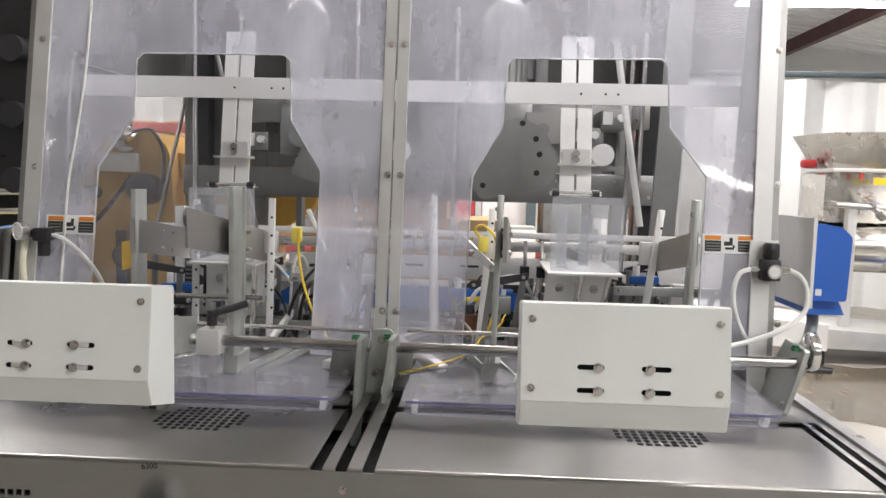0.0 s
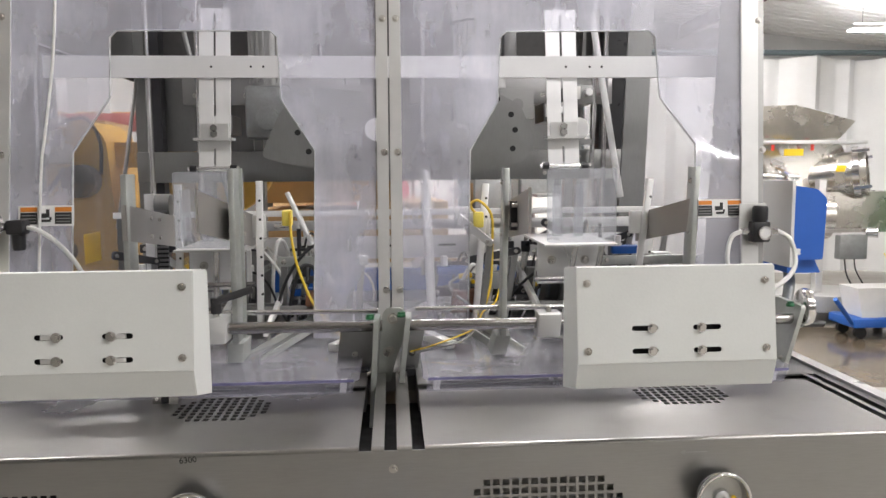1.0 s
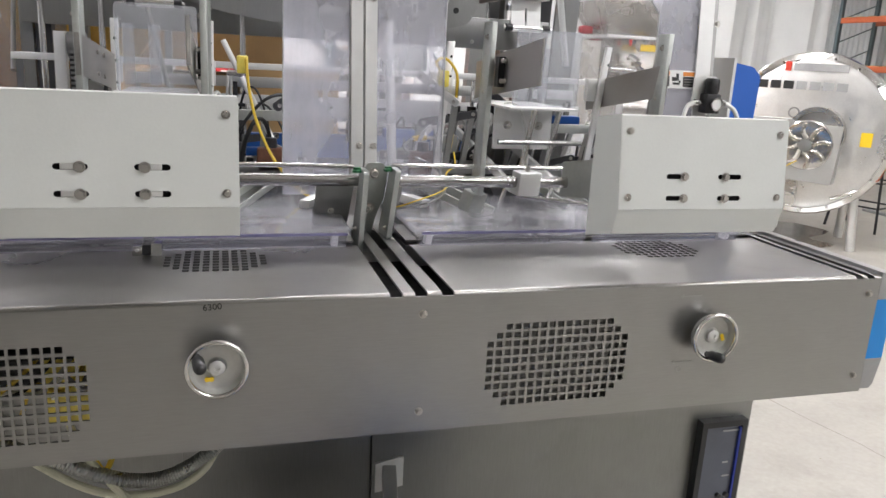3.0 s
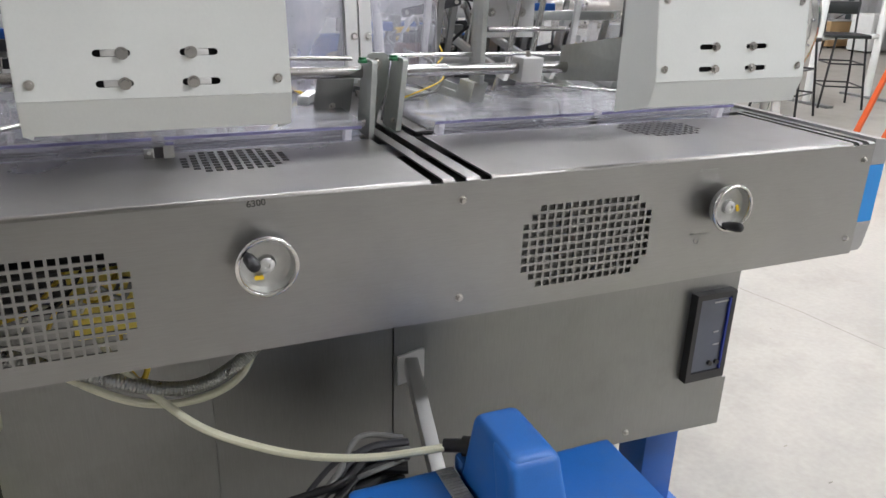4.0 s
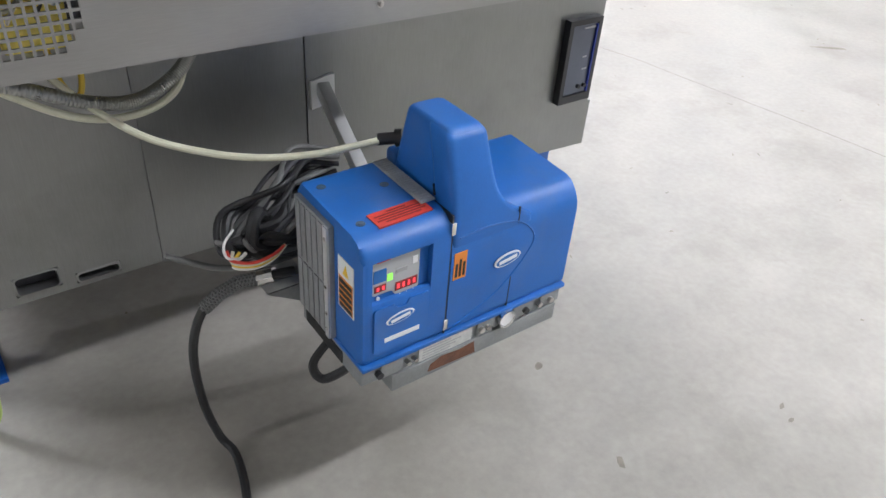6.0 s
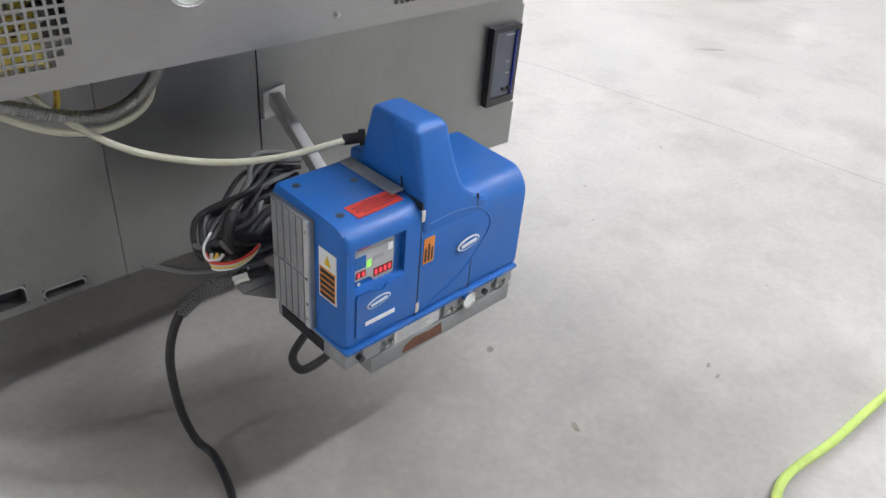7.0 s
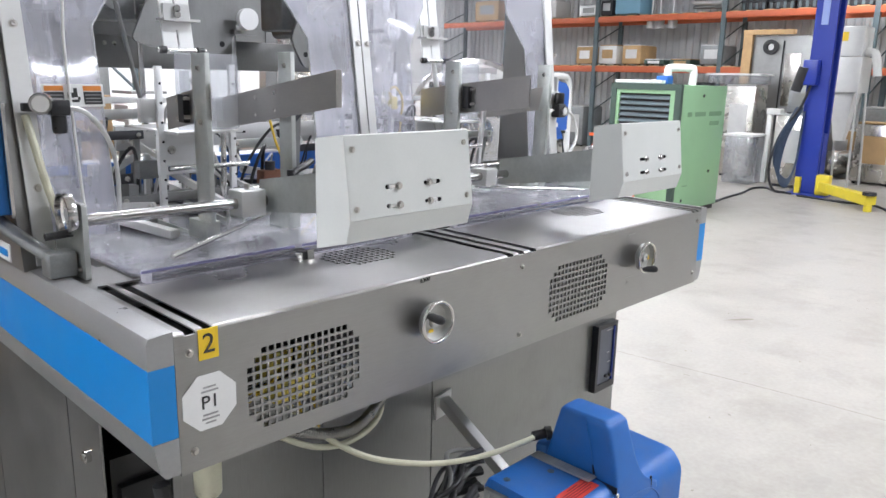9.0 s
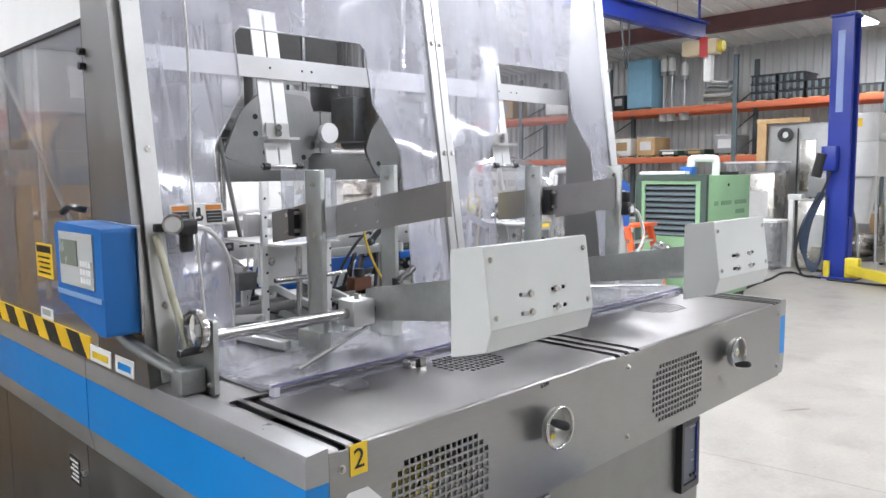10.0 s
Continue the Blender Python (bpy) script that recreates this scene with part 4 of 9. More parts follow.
    wl = part("warning_label", bm, LABEL, g, "white warning label with orange field and black lines")
    bm = B()
    box(bm, GX0 - 0.0018, GX0 - 0.0011, -0.313, -0.265, 0.538, 0.602)
    part("orange_field", bm, ORANGE, wl)
    for k in range(5):
        bm = B()
        box(bm, GX0 - 0.0024, GX0 - 0.0017, -0.311, -0.267, 0.540 + 0.0125 * k, 0.548 + 0.0125 * k)
        part("writing_line", bm, INK, wl)
    bm = B()
    prism(bm, [(-0.299, 0.610), (-0.279, 0.610), (-0.289, 0.632)], 'x', GX0 - 0.0018, GX0 - 0.0011)
    part("triangle", bm, YELLOW, wl)
    # recessed control face
    bm = B()
    prism(bm, rounded_outline([(-0.216, 0.470), (-0.108, 0.470), (-0.108, 0.567), (-0.148, 0.567), (-0.153, 0.556), (-0.172, 0.556), (-0.177, 0.567), (-0.216, 0.567)], 0.006), 'y', GY0 - 0.0035, GY0 + 0.002)
    part("lower_face", bm, BLUE, ctrl)
    bm = B()
    prism(bm, rounded_outline([(-0.216, 0.600), (-0.178, 0.600), (-0.172, 0.588), (-0.126, 0.588), (-0.126, 0.668), (-0.216, 0.668)], 0.005), 'y', GY0 - 0.003, GY0 + 0.003)
    disp = part("keypad", bm, mat("keypad_grey", (0.42, 0.43, 0.43), 0.45, 0, 0.06, 20, 200, 0.01), g, "grey keypad with red digits")
    for x0, x1, z0, z1, m_ in ((-0.214, -0.190, 0.625, 0.650, BOXBLUE), (-0.188, -0.178, 0.622, 0.636, LEDGREEN), (-0.172, -0.150, 0.632, 0.640, INKGREY), (-0.140, -0.130, 0.640, 0.654, LABEL), (-0.172, -0.129, 0.596, 0.613, REDINK), (-0.212, -0.190, 0.606, 0.619, REDINK), (-0.208, -0.182, 0.664, 0.669, REDLAB), (-0.178, -0.160, 0.666, 0.671, BLACKP)):
        bm = B()
        box(bm, x0, x1, GY0 - 0.0042, GY0 - 0.0029, z0, z1)
        part("key", bm, m_, disp)
    for k in range(4):
        bm = B()
        box(bm, -0.1685 + 0.0103 * k, -0.1645 + 0.0103 * k, GY0 - 0.0048, GY0 - 0.0041, 0.600, 0.609)
        part("digit", bm, LEDRED, disp)
    for k in range(2):
        bm = B()
        box(bm, -0.2075 + 0.010 * k, -0.2035 + 0.010 * k, GY0 - 0.0048, GY0 - 0.0041, 0.609, 0.616)
        part("digit", bm, LEDRED, disp)
    for k, x in enumerate((-0.205, -0.163, -0.150, -0.137)):
        bm = B()
        cyl(bm, (x, GY0 - 0.002, 0.593 if k == 0 else 0.584), (x, GY0 - 0.0046, 0.593 if k == 0 else 0.584), 0.0035, 10)
        part("button", bm, LABEL, disp)
    for o in [disp] + list(disp.children):
        o.data.transform(Matrix.Translation((0.002, 0.0128, -0.012)))
    # oval badges, drawn plain
    for x, z, rx, rz, tilt in ((0.062, 0.570, 0.030, 0.0125, -8), (-0.166, 0.536, 0.028, 0.010, -8)):
        bm = B()
        lathe(bm, [(0, 0.0034), (1.0, 0.0034), (1.0, 0.0)], 28, pose(x, GY0 - 0.002, z, 90, 0, 0) @ pose(0, 0, 0, 0, 0, -tilt) @ Matrix.Diagonal((rx, rz, 1, 1)))
        bd = part("badge", bm, LABEL, g, "white oval badge")
        bm = B()
        lathe(bm, [(0, 0.0042), (1.0, 0.0042), (1.0, 0.0)], 28, pose(x, GY0 - 0.002, z, 90, 0, 0) @ pose(0, 0, 0, 0, 0, -tilt) @ Matrix.Diagonal((rx * 0.88, rz * 0.8, 1, 1)))
        part("badge_field", bm, BOXBLUE, bd)
        bm = B()
        box(bm, -rx * 0.68, rx * 0.68, -rz * 0.3, rz * 0.3, 0.0040, 0.0048, pose(x, GY0 - 0.002, z, 90, 0, 0) @ pose(0, 0, 0, 0, 0, -tilt))
        part("badge_bar", bm, LABEL, bd)
    bm = B()
    box(bm, -0.196, -0.126, GY0 - 0.0048, GY0 - 0.003, 0.491, 0.500, pose(0, 0, 0))
    part("white_strip", bm, LABEL, g, "white paper strip")
    bm = B()
    box(bm, -0.058, -0.031, GY0 - 0.0012, GY0 + 0.002, 0.566, 0.622)
    orl = part("orange_label", bm, ORANGE, g, "orange label with black writing")
    for k in range(3):
        bm = B()
        box(bm, -0.0545 + 0.008 * k, -0.050 + 0.008 * k, GY0 - 0.0018, GY0 - 0.0011, 0.571, 0.600 + 0.008 * (k % 2))
        part("writing_line", bm, INK, orl)
    # curved swoosh line and the tank seam
    bm = B()
    sw = [(-0.05, GY0 - 0.0002, 0.652), (0.02, GY0 - 0.0002, 0.655), (0.085, GY0 - 0.0002, 0.640), (0.123, GY0 - 0.0002, 0.600), (0.110, GY0 - 0.0002, 0.560), (0.05, GY0 - 0.0002, 0.500), (-0.05, GY0 - 0.0002, 0.455)]
    sweep(bm, sw, 0.0016, 6, 8)
    part("moulded_line", bm, BLUE, cover)
    bm = B()
    box(bm, 0.0785, 0.0805, GY0 - 0.0006, GY0 + 0.004, 0.450, 0.525)
    box(bm, 0.0785, 0.0805, GY0 - 0.0006, GY0 + 0.004, 0.640, 0.672)
    part("seam", bm, BLACKP, g)
    # flange of the cover and cast base
    bm = B()
    box(bm, GX0 - 0.003, GX1 + 0.004, GY0 - 0.006, GY1 + 0.004, 0.438, 0.448, bev=0.003)
    part("flange", bm, BLUE, g)
    bm = B()
    box(bm, GX0 - 0.002, GX1, GY0 + 0.002, GY1, 0.402, 0.438, bev=0.003)
    cast = part("cast_base", bm, GREYCAST, g, "grey cast base with valve knobs and gauge")
    bm = B()
    box(bm, GX0 - 0.004, GX0 - 0.001, -0.275, -0.130, 0.408, 0.434)
    part("opening", bm, SLOT_SHADE, cast)
    bm = B()
    box(bm, -0.178, 0.215, GY0 - 0.004, GY1 - 0.03, 0.362, 0.4015, bev=0.003)
    part("mount_plate", bm, GREYCAST, g)
    bm = B()
    prism(bm, [(-0.10, 0.372), (0.01, 0.368), (0.005, 0.398), (-0.03, 0.394), (-0.07, 0.398), (-0.095, 0.388)], 'y', GY0 - 0.0046, GY0 - 0.003)
    part("rust_patch", bm, RUST, g, "rust-brown stain")
    bm = B()
    box(bm, -0.120, 0.000, GY0 - 0.0012, GY0 + 0.003, 0.404, 0.436)
    pl = part("rating_plate", bm, mat("worn_plate", (0.56, 0.56, 0.53), 0.5, 0.1, 0.2, 30, 200, 0.0), g, "worn pale rating plate")
    for k in range(4):
        bm = B()
        box(bm, -0.112, -0.05 + 0.012 * (k % 3), GY0 - 0.0018, GY0 - 0.0011, 0.409 + 0.0065 * k, 0.411 + 0.0065 * k)
        part("writing_line", bm, INKGREY, pl)
    for x, r in ((0.020, 0.006), (0.036, 0.006), (0.130, 0.007), (0.165, 0.006), (0.195, 0.006), (-0.205, 0.007), (-0.145, 0.005), (-0.130, 0.005)):
        bm = B()
        cyl(bm, (x, GY0 + 0.004, 0.420), (x, GY0 - 0.010, 0.420), r, 12)
        part("knob", bm, SCREW if r < 0.007 else BLACKP, cast)
    bm = B()
    lathe(bm, [(0.0, 0.012), (0.0165, 0.012), (0.018, 0.016), (0.0195, 0.016), (0.020, 0.0), (0.0, 0.0)], 26, pose(0.078, GY0 + 0.003, 0.424, 90, 0, 0))
    part("gauge", bm, BRIGHT, cast, "round pressure gauge")
    bm = B()
    cyl(bm, (0.078, GY0 - 0.0094, 0.424), (0.078, GY0 - 0.010, 0.424), 0.0155, 20)
    part("dial", bm, LABEL, cast)
    for x0, x1 in ((-0.20, -0.155), (0.012, 0.05), (0.10, 0.15), (0.17, 0.212)):
        bm = B()
        box(bm, x0, x1, GY0 - 0.003, GY0 + 0.006, 0.405, 0.436, bev=0.002)
        part("manifold_block", bm, GREYCAST, cast)
    # black handle loop beneath the end
    bm = B()
    sweep(bm, [(-0.225, -0.20, 0.405), (-0.262, -0.20, 0.36), (-0.250, -0.215, 0.325), (-0.21, -0.245, 0.36), (-0.20, -0.26, 0.402)], 0.009, 8, 6)
    part("handle_loop", bm, BLACK, g)
    # seat the whole unit at its true size
    fix = Matrix(((1.016, 0, 0, 0.016), (0, 0.945, 0, 0.005), (0, 0, 1.022, -0.0355), (0, 0, 0, 1)))
    for o in g.children_recursive:
        o.data.transform(fix)
    return g


build_melter()


def build_bracket():
    b = thing("melter_bracket", (0.015, 0.1, 0.38), "galvanised square tube arm holding the glue melter", "bracket")
    bm = B()
    prism(bm, [(-0.012, 0.615), (0.046, 0.625), (0.046, 0.690), (0.034, 0.690), (-0.012, 0.680)], 'y', 0.2285, 0.2345)
    part("wall_plate", bm, ALU_PALE, b)
    bm = B()
    a, c = Vector((0.016, 0.23, 0.665)), Vector((-0.035, -0.06, 0.545))
    d = (c - a)
    box(bm, -0.014, 0.014, -0.016, 0.016, 0, d.length, Matrix.Translation(a) @ d.to_track_quat('Z', 'Y').to_matrix().to_4x4(), 0.003)
    part("arm", bm, ALU, b)
    bm = B()
    box(bm, -0.075, 0.035, -0.110, -0.060, 0.385, 0.60)
    box(bm, -0.19, 0.10, -0.140, -0.062, 0.350, 0.361)
    part("carrier", bm, GREYCAST, b)


build_bracket()


def hose(name, pts, r, material, label, category="hose", ribs=0.0, steps=8, n=10, group=""):
    bm = B()
    sweep(bm, pts, r, n, steps, ribs)
    return solid(name, bm, material, label, category, group)


CABLE_GREY = mat("grey_cable_sheath", (0.15, 0.15, 0.145), 0.45, 0.0, 0.2, 20, 200, 0.03)
hose("metal_conduit", [(-0.74, 0.17, 0.89), (-0.66, 0.13, 0.86), (-0.56, 0.11, 0.825), (-0.47, 0.10, 0.790), (-0.40, 0.10, 0.785), (-0.33, 0.11, 0.815), (-0.29, 0.13, 0.855), (-0.275, 0.15, 0.90)], 0.0115, CONDUIT, "grey ribbed metal conduit looping under the fascia", "conduit", 0.06, 34, 12)
hose("air_tube", [(-0.72, 0.16, 0.89), (-0.62, 0.12, 0.84), (-0.53, 0.10, 0.785), (-0.46, 0.095, 0.762), (-0.39, 0.095, 0.765), (-0.34, 0.10, 0.790), (-0.31, 0.12, 0.83)], 0.0065, TUBE, "milky plastic air tube hanging under the fascia", "tube")
hose("air_tube", [(-0.555, 0.16, 0.89), (-0.530, 0.12, 0.84), (-0.47, 0.09, 0.775), (-0.41, 0.05, 0.735), (-0.33, 0.01, 0.710), (-0.25, -0.03, 0.700), (-0.17, -0.07, 0.706), (-0.10, -0.10, 0.720), (-0.05, -0.112, 0.726)], 0.0065, TUBE, "milky plastic air tube running to the glue melter", "tube")
bm = B()
cyl(bm, (-0.065, -0.104, 0.724), (-0.035, -0.125, 0.730), 0.011, 12)
cyl(bm, (-0.04, -0.122, 0.729), (-0.03, -0.13, 0.731), 0.016, 12)
solid("tube_fitting", bm, BLACKP, "black push-in fitting on the glue melter", "fitting")
hose("yellow_wire_loop", [(-0.52, 0.16, 0.90), (-0.515, 0.13, 0.83), (-0.495, 0.12, 0.795), (-0.48, 0.13, 0.83), (-0.485, 0.15, 0.90)], 0.005, YELWIRE, "loop of yellow wire under the fascia", "wire", 0, 6, 8)
hose("black_hose", [(-0.225, -0.07, 0.47), (-0.265, -0.06, 0.468), (-0.32, -0.02, 0.445), (-0.380, 0.01, 0.385), (-0.412, 0.02, 0.28), (-0.412, 0.015, 0.14), (-0.394, 0.0, 0.035), (-0.380, -0.05, 0.0145), (-0.40, -0.15, 0.0145), (-0.45, -0.28, 0.0145)], 0.0092, BLACK, "thick black heated hose from the melter to the floor", "hose")
# braided sleeve over the upper end of the hose
sleeve = thing("braided_sleeve", (-0.335, -0.012, 0.43), "grey braided metal sleeve over the black hose", "sleeve")
ax = [(-0.287, -0.045, 0.459), (-0.320, -0.020, 0.445), (-0.352, -0.003, 0.418), (-0.380, 0.010, 0.385)]
for d in (1, -1):
    for w in range(6):
        pts = []
        for i in range(31):
            u = i / 30 * 3
            n = min(int(u), 2)
            c = Vector(ax[n]).lerp(Vector(ax[n + 1]), u - n)
            tdir = (Vector(ax[n + 1]) - Vector(ax[n])).normalized()
            e = tdir.cross(Vector((0, 0, 1))).normalized()
            f = tdir.cross(e)
            ang = d * i * 0.62 + w * math.tau / 6
            pts.append(c + (e * math.cos(ang) + f * math.sin(ang)) * 0.0122)
        bm = B()
        sweep(bm, [tuple(v) for v in pts], 0.0019, 5, 1)
        part("strand", bm, CABLE_GREY, sleeve)
bm = B()
cyl(bm, (-0.262, -0.062, 0.469), (-0.287, -0.043, 0.457), 0.015, 10)
solid("hose_ferrule", bm, BRIGHT, "bright metal ferrule on the black hose", "ferrule")
random.seed(8)
for k in range(16):
    q = [random.uniform(-0.030, 0.030) for _ in range(12)]
    up = 0.535 + 0.009 * (k * 5 % 12)
    back = 0.475 + 0.008 * (k * 7 % 10)
    r = (0.0125, 0.0115, 0.006, 0.009, 0.005, 0.0105, 0.0045, 0.007, 0.005, 0.006, 0.0045, 0.005, 0.008, 0.0045, 0.0055, 0.004)[k]
    reach = 0.055 * (k % 5) / 4
    hose("melter_cable", [(-0.07, 0.055 + q[0], up), (-0.15, 0.045 + q[1], up + 0.004 + q[2] * 0.5), (-0.215, 0.020 + q[3], up * 0.6 + 0.222 + q[4]), (-0.272 - reach, -0.015 + q[5], 0.562 + q[6]), (-0.292 - reach, -0.035 + q[7] * 0.5, 0.540 + q[8] * 0.5), (-0.262 - reach * 0.6, -0.040 + q[9] * 0.6, 0.522 + q[10] * 0.6), (-0.19, -0.020 + q[11], back), (-0.11, 0.030 + q[0] * 0.5, back + 0.010)], r, (BLACK, BLACK, CABLE_GREY, BLACK, DARK, BLACK, CABLE_GREY, DARK)[k % 8], ("black" if k % 8 in (0, 1, 3, 5) else "grey") + " cable bundled behind the glue melter", "cable", group="melter cables")
hose("loose_cable", [(-0.19, -0.03, 0.475), (-0.26, -0.035, 0.478), (-0.34, -0.01, 0.480), (-0.40, 0.03, 0.492), (-0.425, 0.045, 0.500)], 0.006, CABLE_GREY, "grey cable with its loose end sticking out of the bundle", "cable")
for k in range(4):
    hose("bare_wire", [(-0.345 + 0.012 * k, -0.052, 0.548 - 0.006 * k), (-0.340, -0.066, 0.532 - 0.004 * k), (-0.305, -0.078, 0.524 - 0.004 * k), (-0.268, -0.078, 0.528 - 0.003 * k), (-0.240, -0.070, 0.535)], 0.0034, (REDLAB, TUBE, YELWIRE, TUBEW)[k], "thin coloured wire end at the cable bundle", "wire", 0, 6, 6, "loose wires")
bm = B()
sweep(bm, [(-0.325, -0.045, 0.583), (-0.350, -0.06, 0.568), (-0.350, -0.068, 0.545), (-0.325, -0.06, 0.528)], 0.0026, 6, 6)
solid("cable_tie", bm, TUBEW, "pale loop of string round the cables", "cable tie")
bm = B()
box(bm, -0.28, -0.20, -0.06, 0.0, 0.425, 0.45, bev=0.003)
prism(bm, [(-0.28, 0.425), (-0.20, 0.425), (-0.10, 0.36), (-0.16, 0.35)], 'y', -0.06, -0.052)
solid("cable_tray", bm, GREYCAST, "grey sheet metal tray beneath the cables", "tray")
# lime hose hanging in front of the left recess
hose("lime_hose", [(-0.790, 0.15, 0.56), (-0.786, 0.145, 0.48), (-0.770, 0.145, 0.38), (-0.762, 0.16, 0.28), (-0.768, 0.19, 0.16), (-0.785, 0.235, 0.06), (-0.83, 0.30, 0.013), (-0.93, 0.42, 0.013), (-1.0, 0.62, 0.013)], 0.0125, HOSE, "lime green rubber hose hanging to the floor", "hose")
hose("hose_wand", [(-0.806, 0.16, 0.78), (-0.802, 0.15, 0.72), (-0.796, 0.15, 0.64), (-0.789, 0.15, 0.555)], 0.016, BLACK, "black rubber strain relief with lime band on the hose", "hose end")
bm = B()
cyl(bm, (-0.8025, 0.15, 0.700), (-0.7995, 0.15, 0.680), 0.019, 12)
solid("hose_band", bm, HOSE, "lime green band on the hose end", "band")
hose("lime_hose", [(0.28, -1.14, 0.013), (0.42, -1.01, 0.013), (0.565, -0.945, 0.013), (0.80, -0.975, 0.013), (1.10, -1.005, 0.013), (1.5, -1.07, 0.013), (2.0, -1.25, 0.013), (2.6, -1.8, 0.013), (2.9, -2.6, 0.013)], 0.0115, HOSE, "lime green rubber hose lying on the concrete", "hose")

# ---------------------------------------------------------------- boxes over the deck


def build_cover_box():
    """A folded sheet-metal cover with four slots; its origin is below the middle of the front."""
    b = thing("cover_box", (0, 0, 1.243), "light grey sheet metal cover box with slots and bolts", "cover box", "cover boxes over the deck")
    W = 0.148

    def face(u, v, w):
        z = v
        y = -0.070 - 0.018 * (1.422 - z) / 0.139
        return (u, y + w, z)
    slots = [(-0.0685, -0.0285), (0.0235, 0.0665)]
    us = sorted([-W, W] + [c for s in slots for c in s])
    vs = sorted([1.2835, 1.296, 1.304, 1.329, 1.337, 1.422])
    bm = B()
    grid_plate(bm, us, vs, lambda u, v: (1.296 < v < 1.304 or 1.329 < v < 1.337) and any(a < u < c for a, c in slots), face, 0.002)
    # rounded slot ends
    for a, c in slots:
        for z0, z1 in ((1.296, 1.304), (1.329, 1.337)):
            for u, du in ((a, 1), (c, -1)):
                for v, dv in ((z0, 1), (z1, -1)):
                    k = [(u, v), (u + du * 0.0040, v), (u + du * 0.0012, v + dv * 0.0012), (u, v + dv * 0.0040)]
                    lo = [bm.verts.new(face(i, j, 0.0003)) for i, j in k]
                    hi = [bm.verts.new(face(i, j, 0.0017)) for i, j in k]
                    bm.faces.new(lo)
                    bm.faces.new(hi)
                    for i in range(4):
                        bm.faces.new((lo[i], lo[(i + 1) % 4], hi[(i + 1) % 4], hi[i]))
    bmesh.ops.recalc_face_normals(bm, faces=bm.faces)
    part("front_panel", bm, PAINT, b)
    bm = B()
    prism(bm, [(-0.0878, 1.283), (-0.0760, 1.243), (-0.0740, 1.243), (-0.0858, 1.283)], 'x', -W, W)
    part("lower_panel", bm, PAINT, b)
    bm = B()
    prism(bm, rounded_outline([(-0.070, 1.4222), (-0.066, 1.4240), (0.006, 1.414), (0.006, 1.412), (-0.068, 1.4205)], 0.001, 2), 'x', -W, W)
    part("top_panel", bm, PAINT, b)
    for s in (-1, 1):
        bm = B()
        prism(bm, [(-0.0695, 1.4215), (-0.0875, 1.2835), (-0.0755, 1.2435), (0.006, 1.222), (0.006, 1.4115)], 'x', s * (W - 0.0005), s * (W + 0.0015))
        part("side_panel", bm, PAINT, b)
    # black plate behind the slots paints the dark inside of the box
    bm = B()
    box(bm, -0.12, 0.12, -0.066, -0.052, 1.285, 1.348)
    part("inner_plate", bm, SLOT_SHADE, b)
    for x in (-0.134, 0.134):
        for z in (1.40, 1.3015):
            y = face(0, z, 0)[1]
            bolt(b, (x, y, z), (0, -1, 0), 0.0042, 0.004)
    for x in (-0.038, 0.036):
        for z in (1.300, 1.333):
            y = face(0, z, 0)[1]
            bm = B()
            cyl(bm, (x, y + 0.004, z), (x, y - 0.0015, z), 0.0072, 16)
            cyl(bm, (x, y - 0.0015, z), (x, y - 0.006, z), 0.0050, 6)
            part("slot_bolt", bm, BRIGHT, b)
    # arm back to the carriage
    bm = B()
    prism(bm, [(0.0065, 1.265), (0.0065, 1.356), (0.400, 1.287), (0.400, 1.212)], 'x', -0.010, 0.002)
    part("arm", bm, ZINC, b, "greenish zinc-plated carrier arm")
    return b


cb = build_cover_box()
cb.location = (-0.4265, 0, 1.243)
copy_thing(cb, pose(0.4205, 0, 1.243 - 0.006))
# bright clamp bars seen through the slots of one box
for x0, x1 in ((-0.060, -0.040), (0.038, 0.056)):
    for z in (1.300, 1.333):
        bm = B()
        box(bm, x0 - 0.4265, x1 - 0.4265, -0.0815 - 0.13 * (1.333 - z), -0.0765 - 0.13 * (1.333 - z), z - 0.0035, z + 0.0035, bev=0.0008)
        solid("clamp_bar", bm, ALU, "bright clamp bar behind a slot of the cover box", "clamp bar", group="slot clamp bars")

# ---------------------------------------------------------------- shafts, brackets and guides on the deck


def build_bracket_plate(x, y0, y1, z1, label, knob=True, foot=0.0):
    t = thing("shaft_bracket", (x, (y0 + y1) / 2, TOP), label, "bracket", "shaft brackets")
    bm = B()
    prism(bm, rounded_outline([(y0, TOP - foot), (y1, TOP - foot), (y1, z1 - 0.02), (y1 - 0.02, z1), (y0, z1)], 0.006), 'x', x - 0.005, x + 0.005)
    part("plate", bm, ZINC, t)
    for z in (TOP + 0.02,):
        bolt(t, (x - 0.005, y0 + 0.02, z), (-1, 0, 0), 0.005)
    if knob:
        bm = B()
        lathe(bm, [(0, 0.0), (0.009, 0.0), (0.0095, 0.004), (0.007, 0.007), (0.008, 0.010), (0, 0.010)], 14, pose(x - 0.014, y0 + 0.035, z1 - 0.006))
        part("knob", bm, GREENP, t, "dark green locking knob")
    return t


build_bracket_plate(-0.826, 0.350, 0.50, 1.278, "upright zinc end plate carrying the shaft", False)
build_bracket_plate(-0.044, 0.300, 0.385, 1.268, "upright zinc plate with a green knob carrying the shaft", True, 0.089)
build_bracket_plate(0.018, 0.308, 0.39, 1.270, "upright zinc plate with a green knob carrying the shaft")
build_bracket_plate(0.845, 0.345, 0.50, 1.268, "upright zinc end plate carrying the shaft")

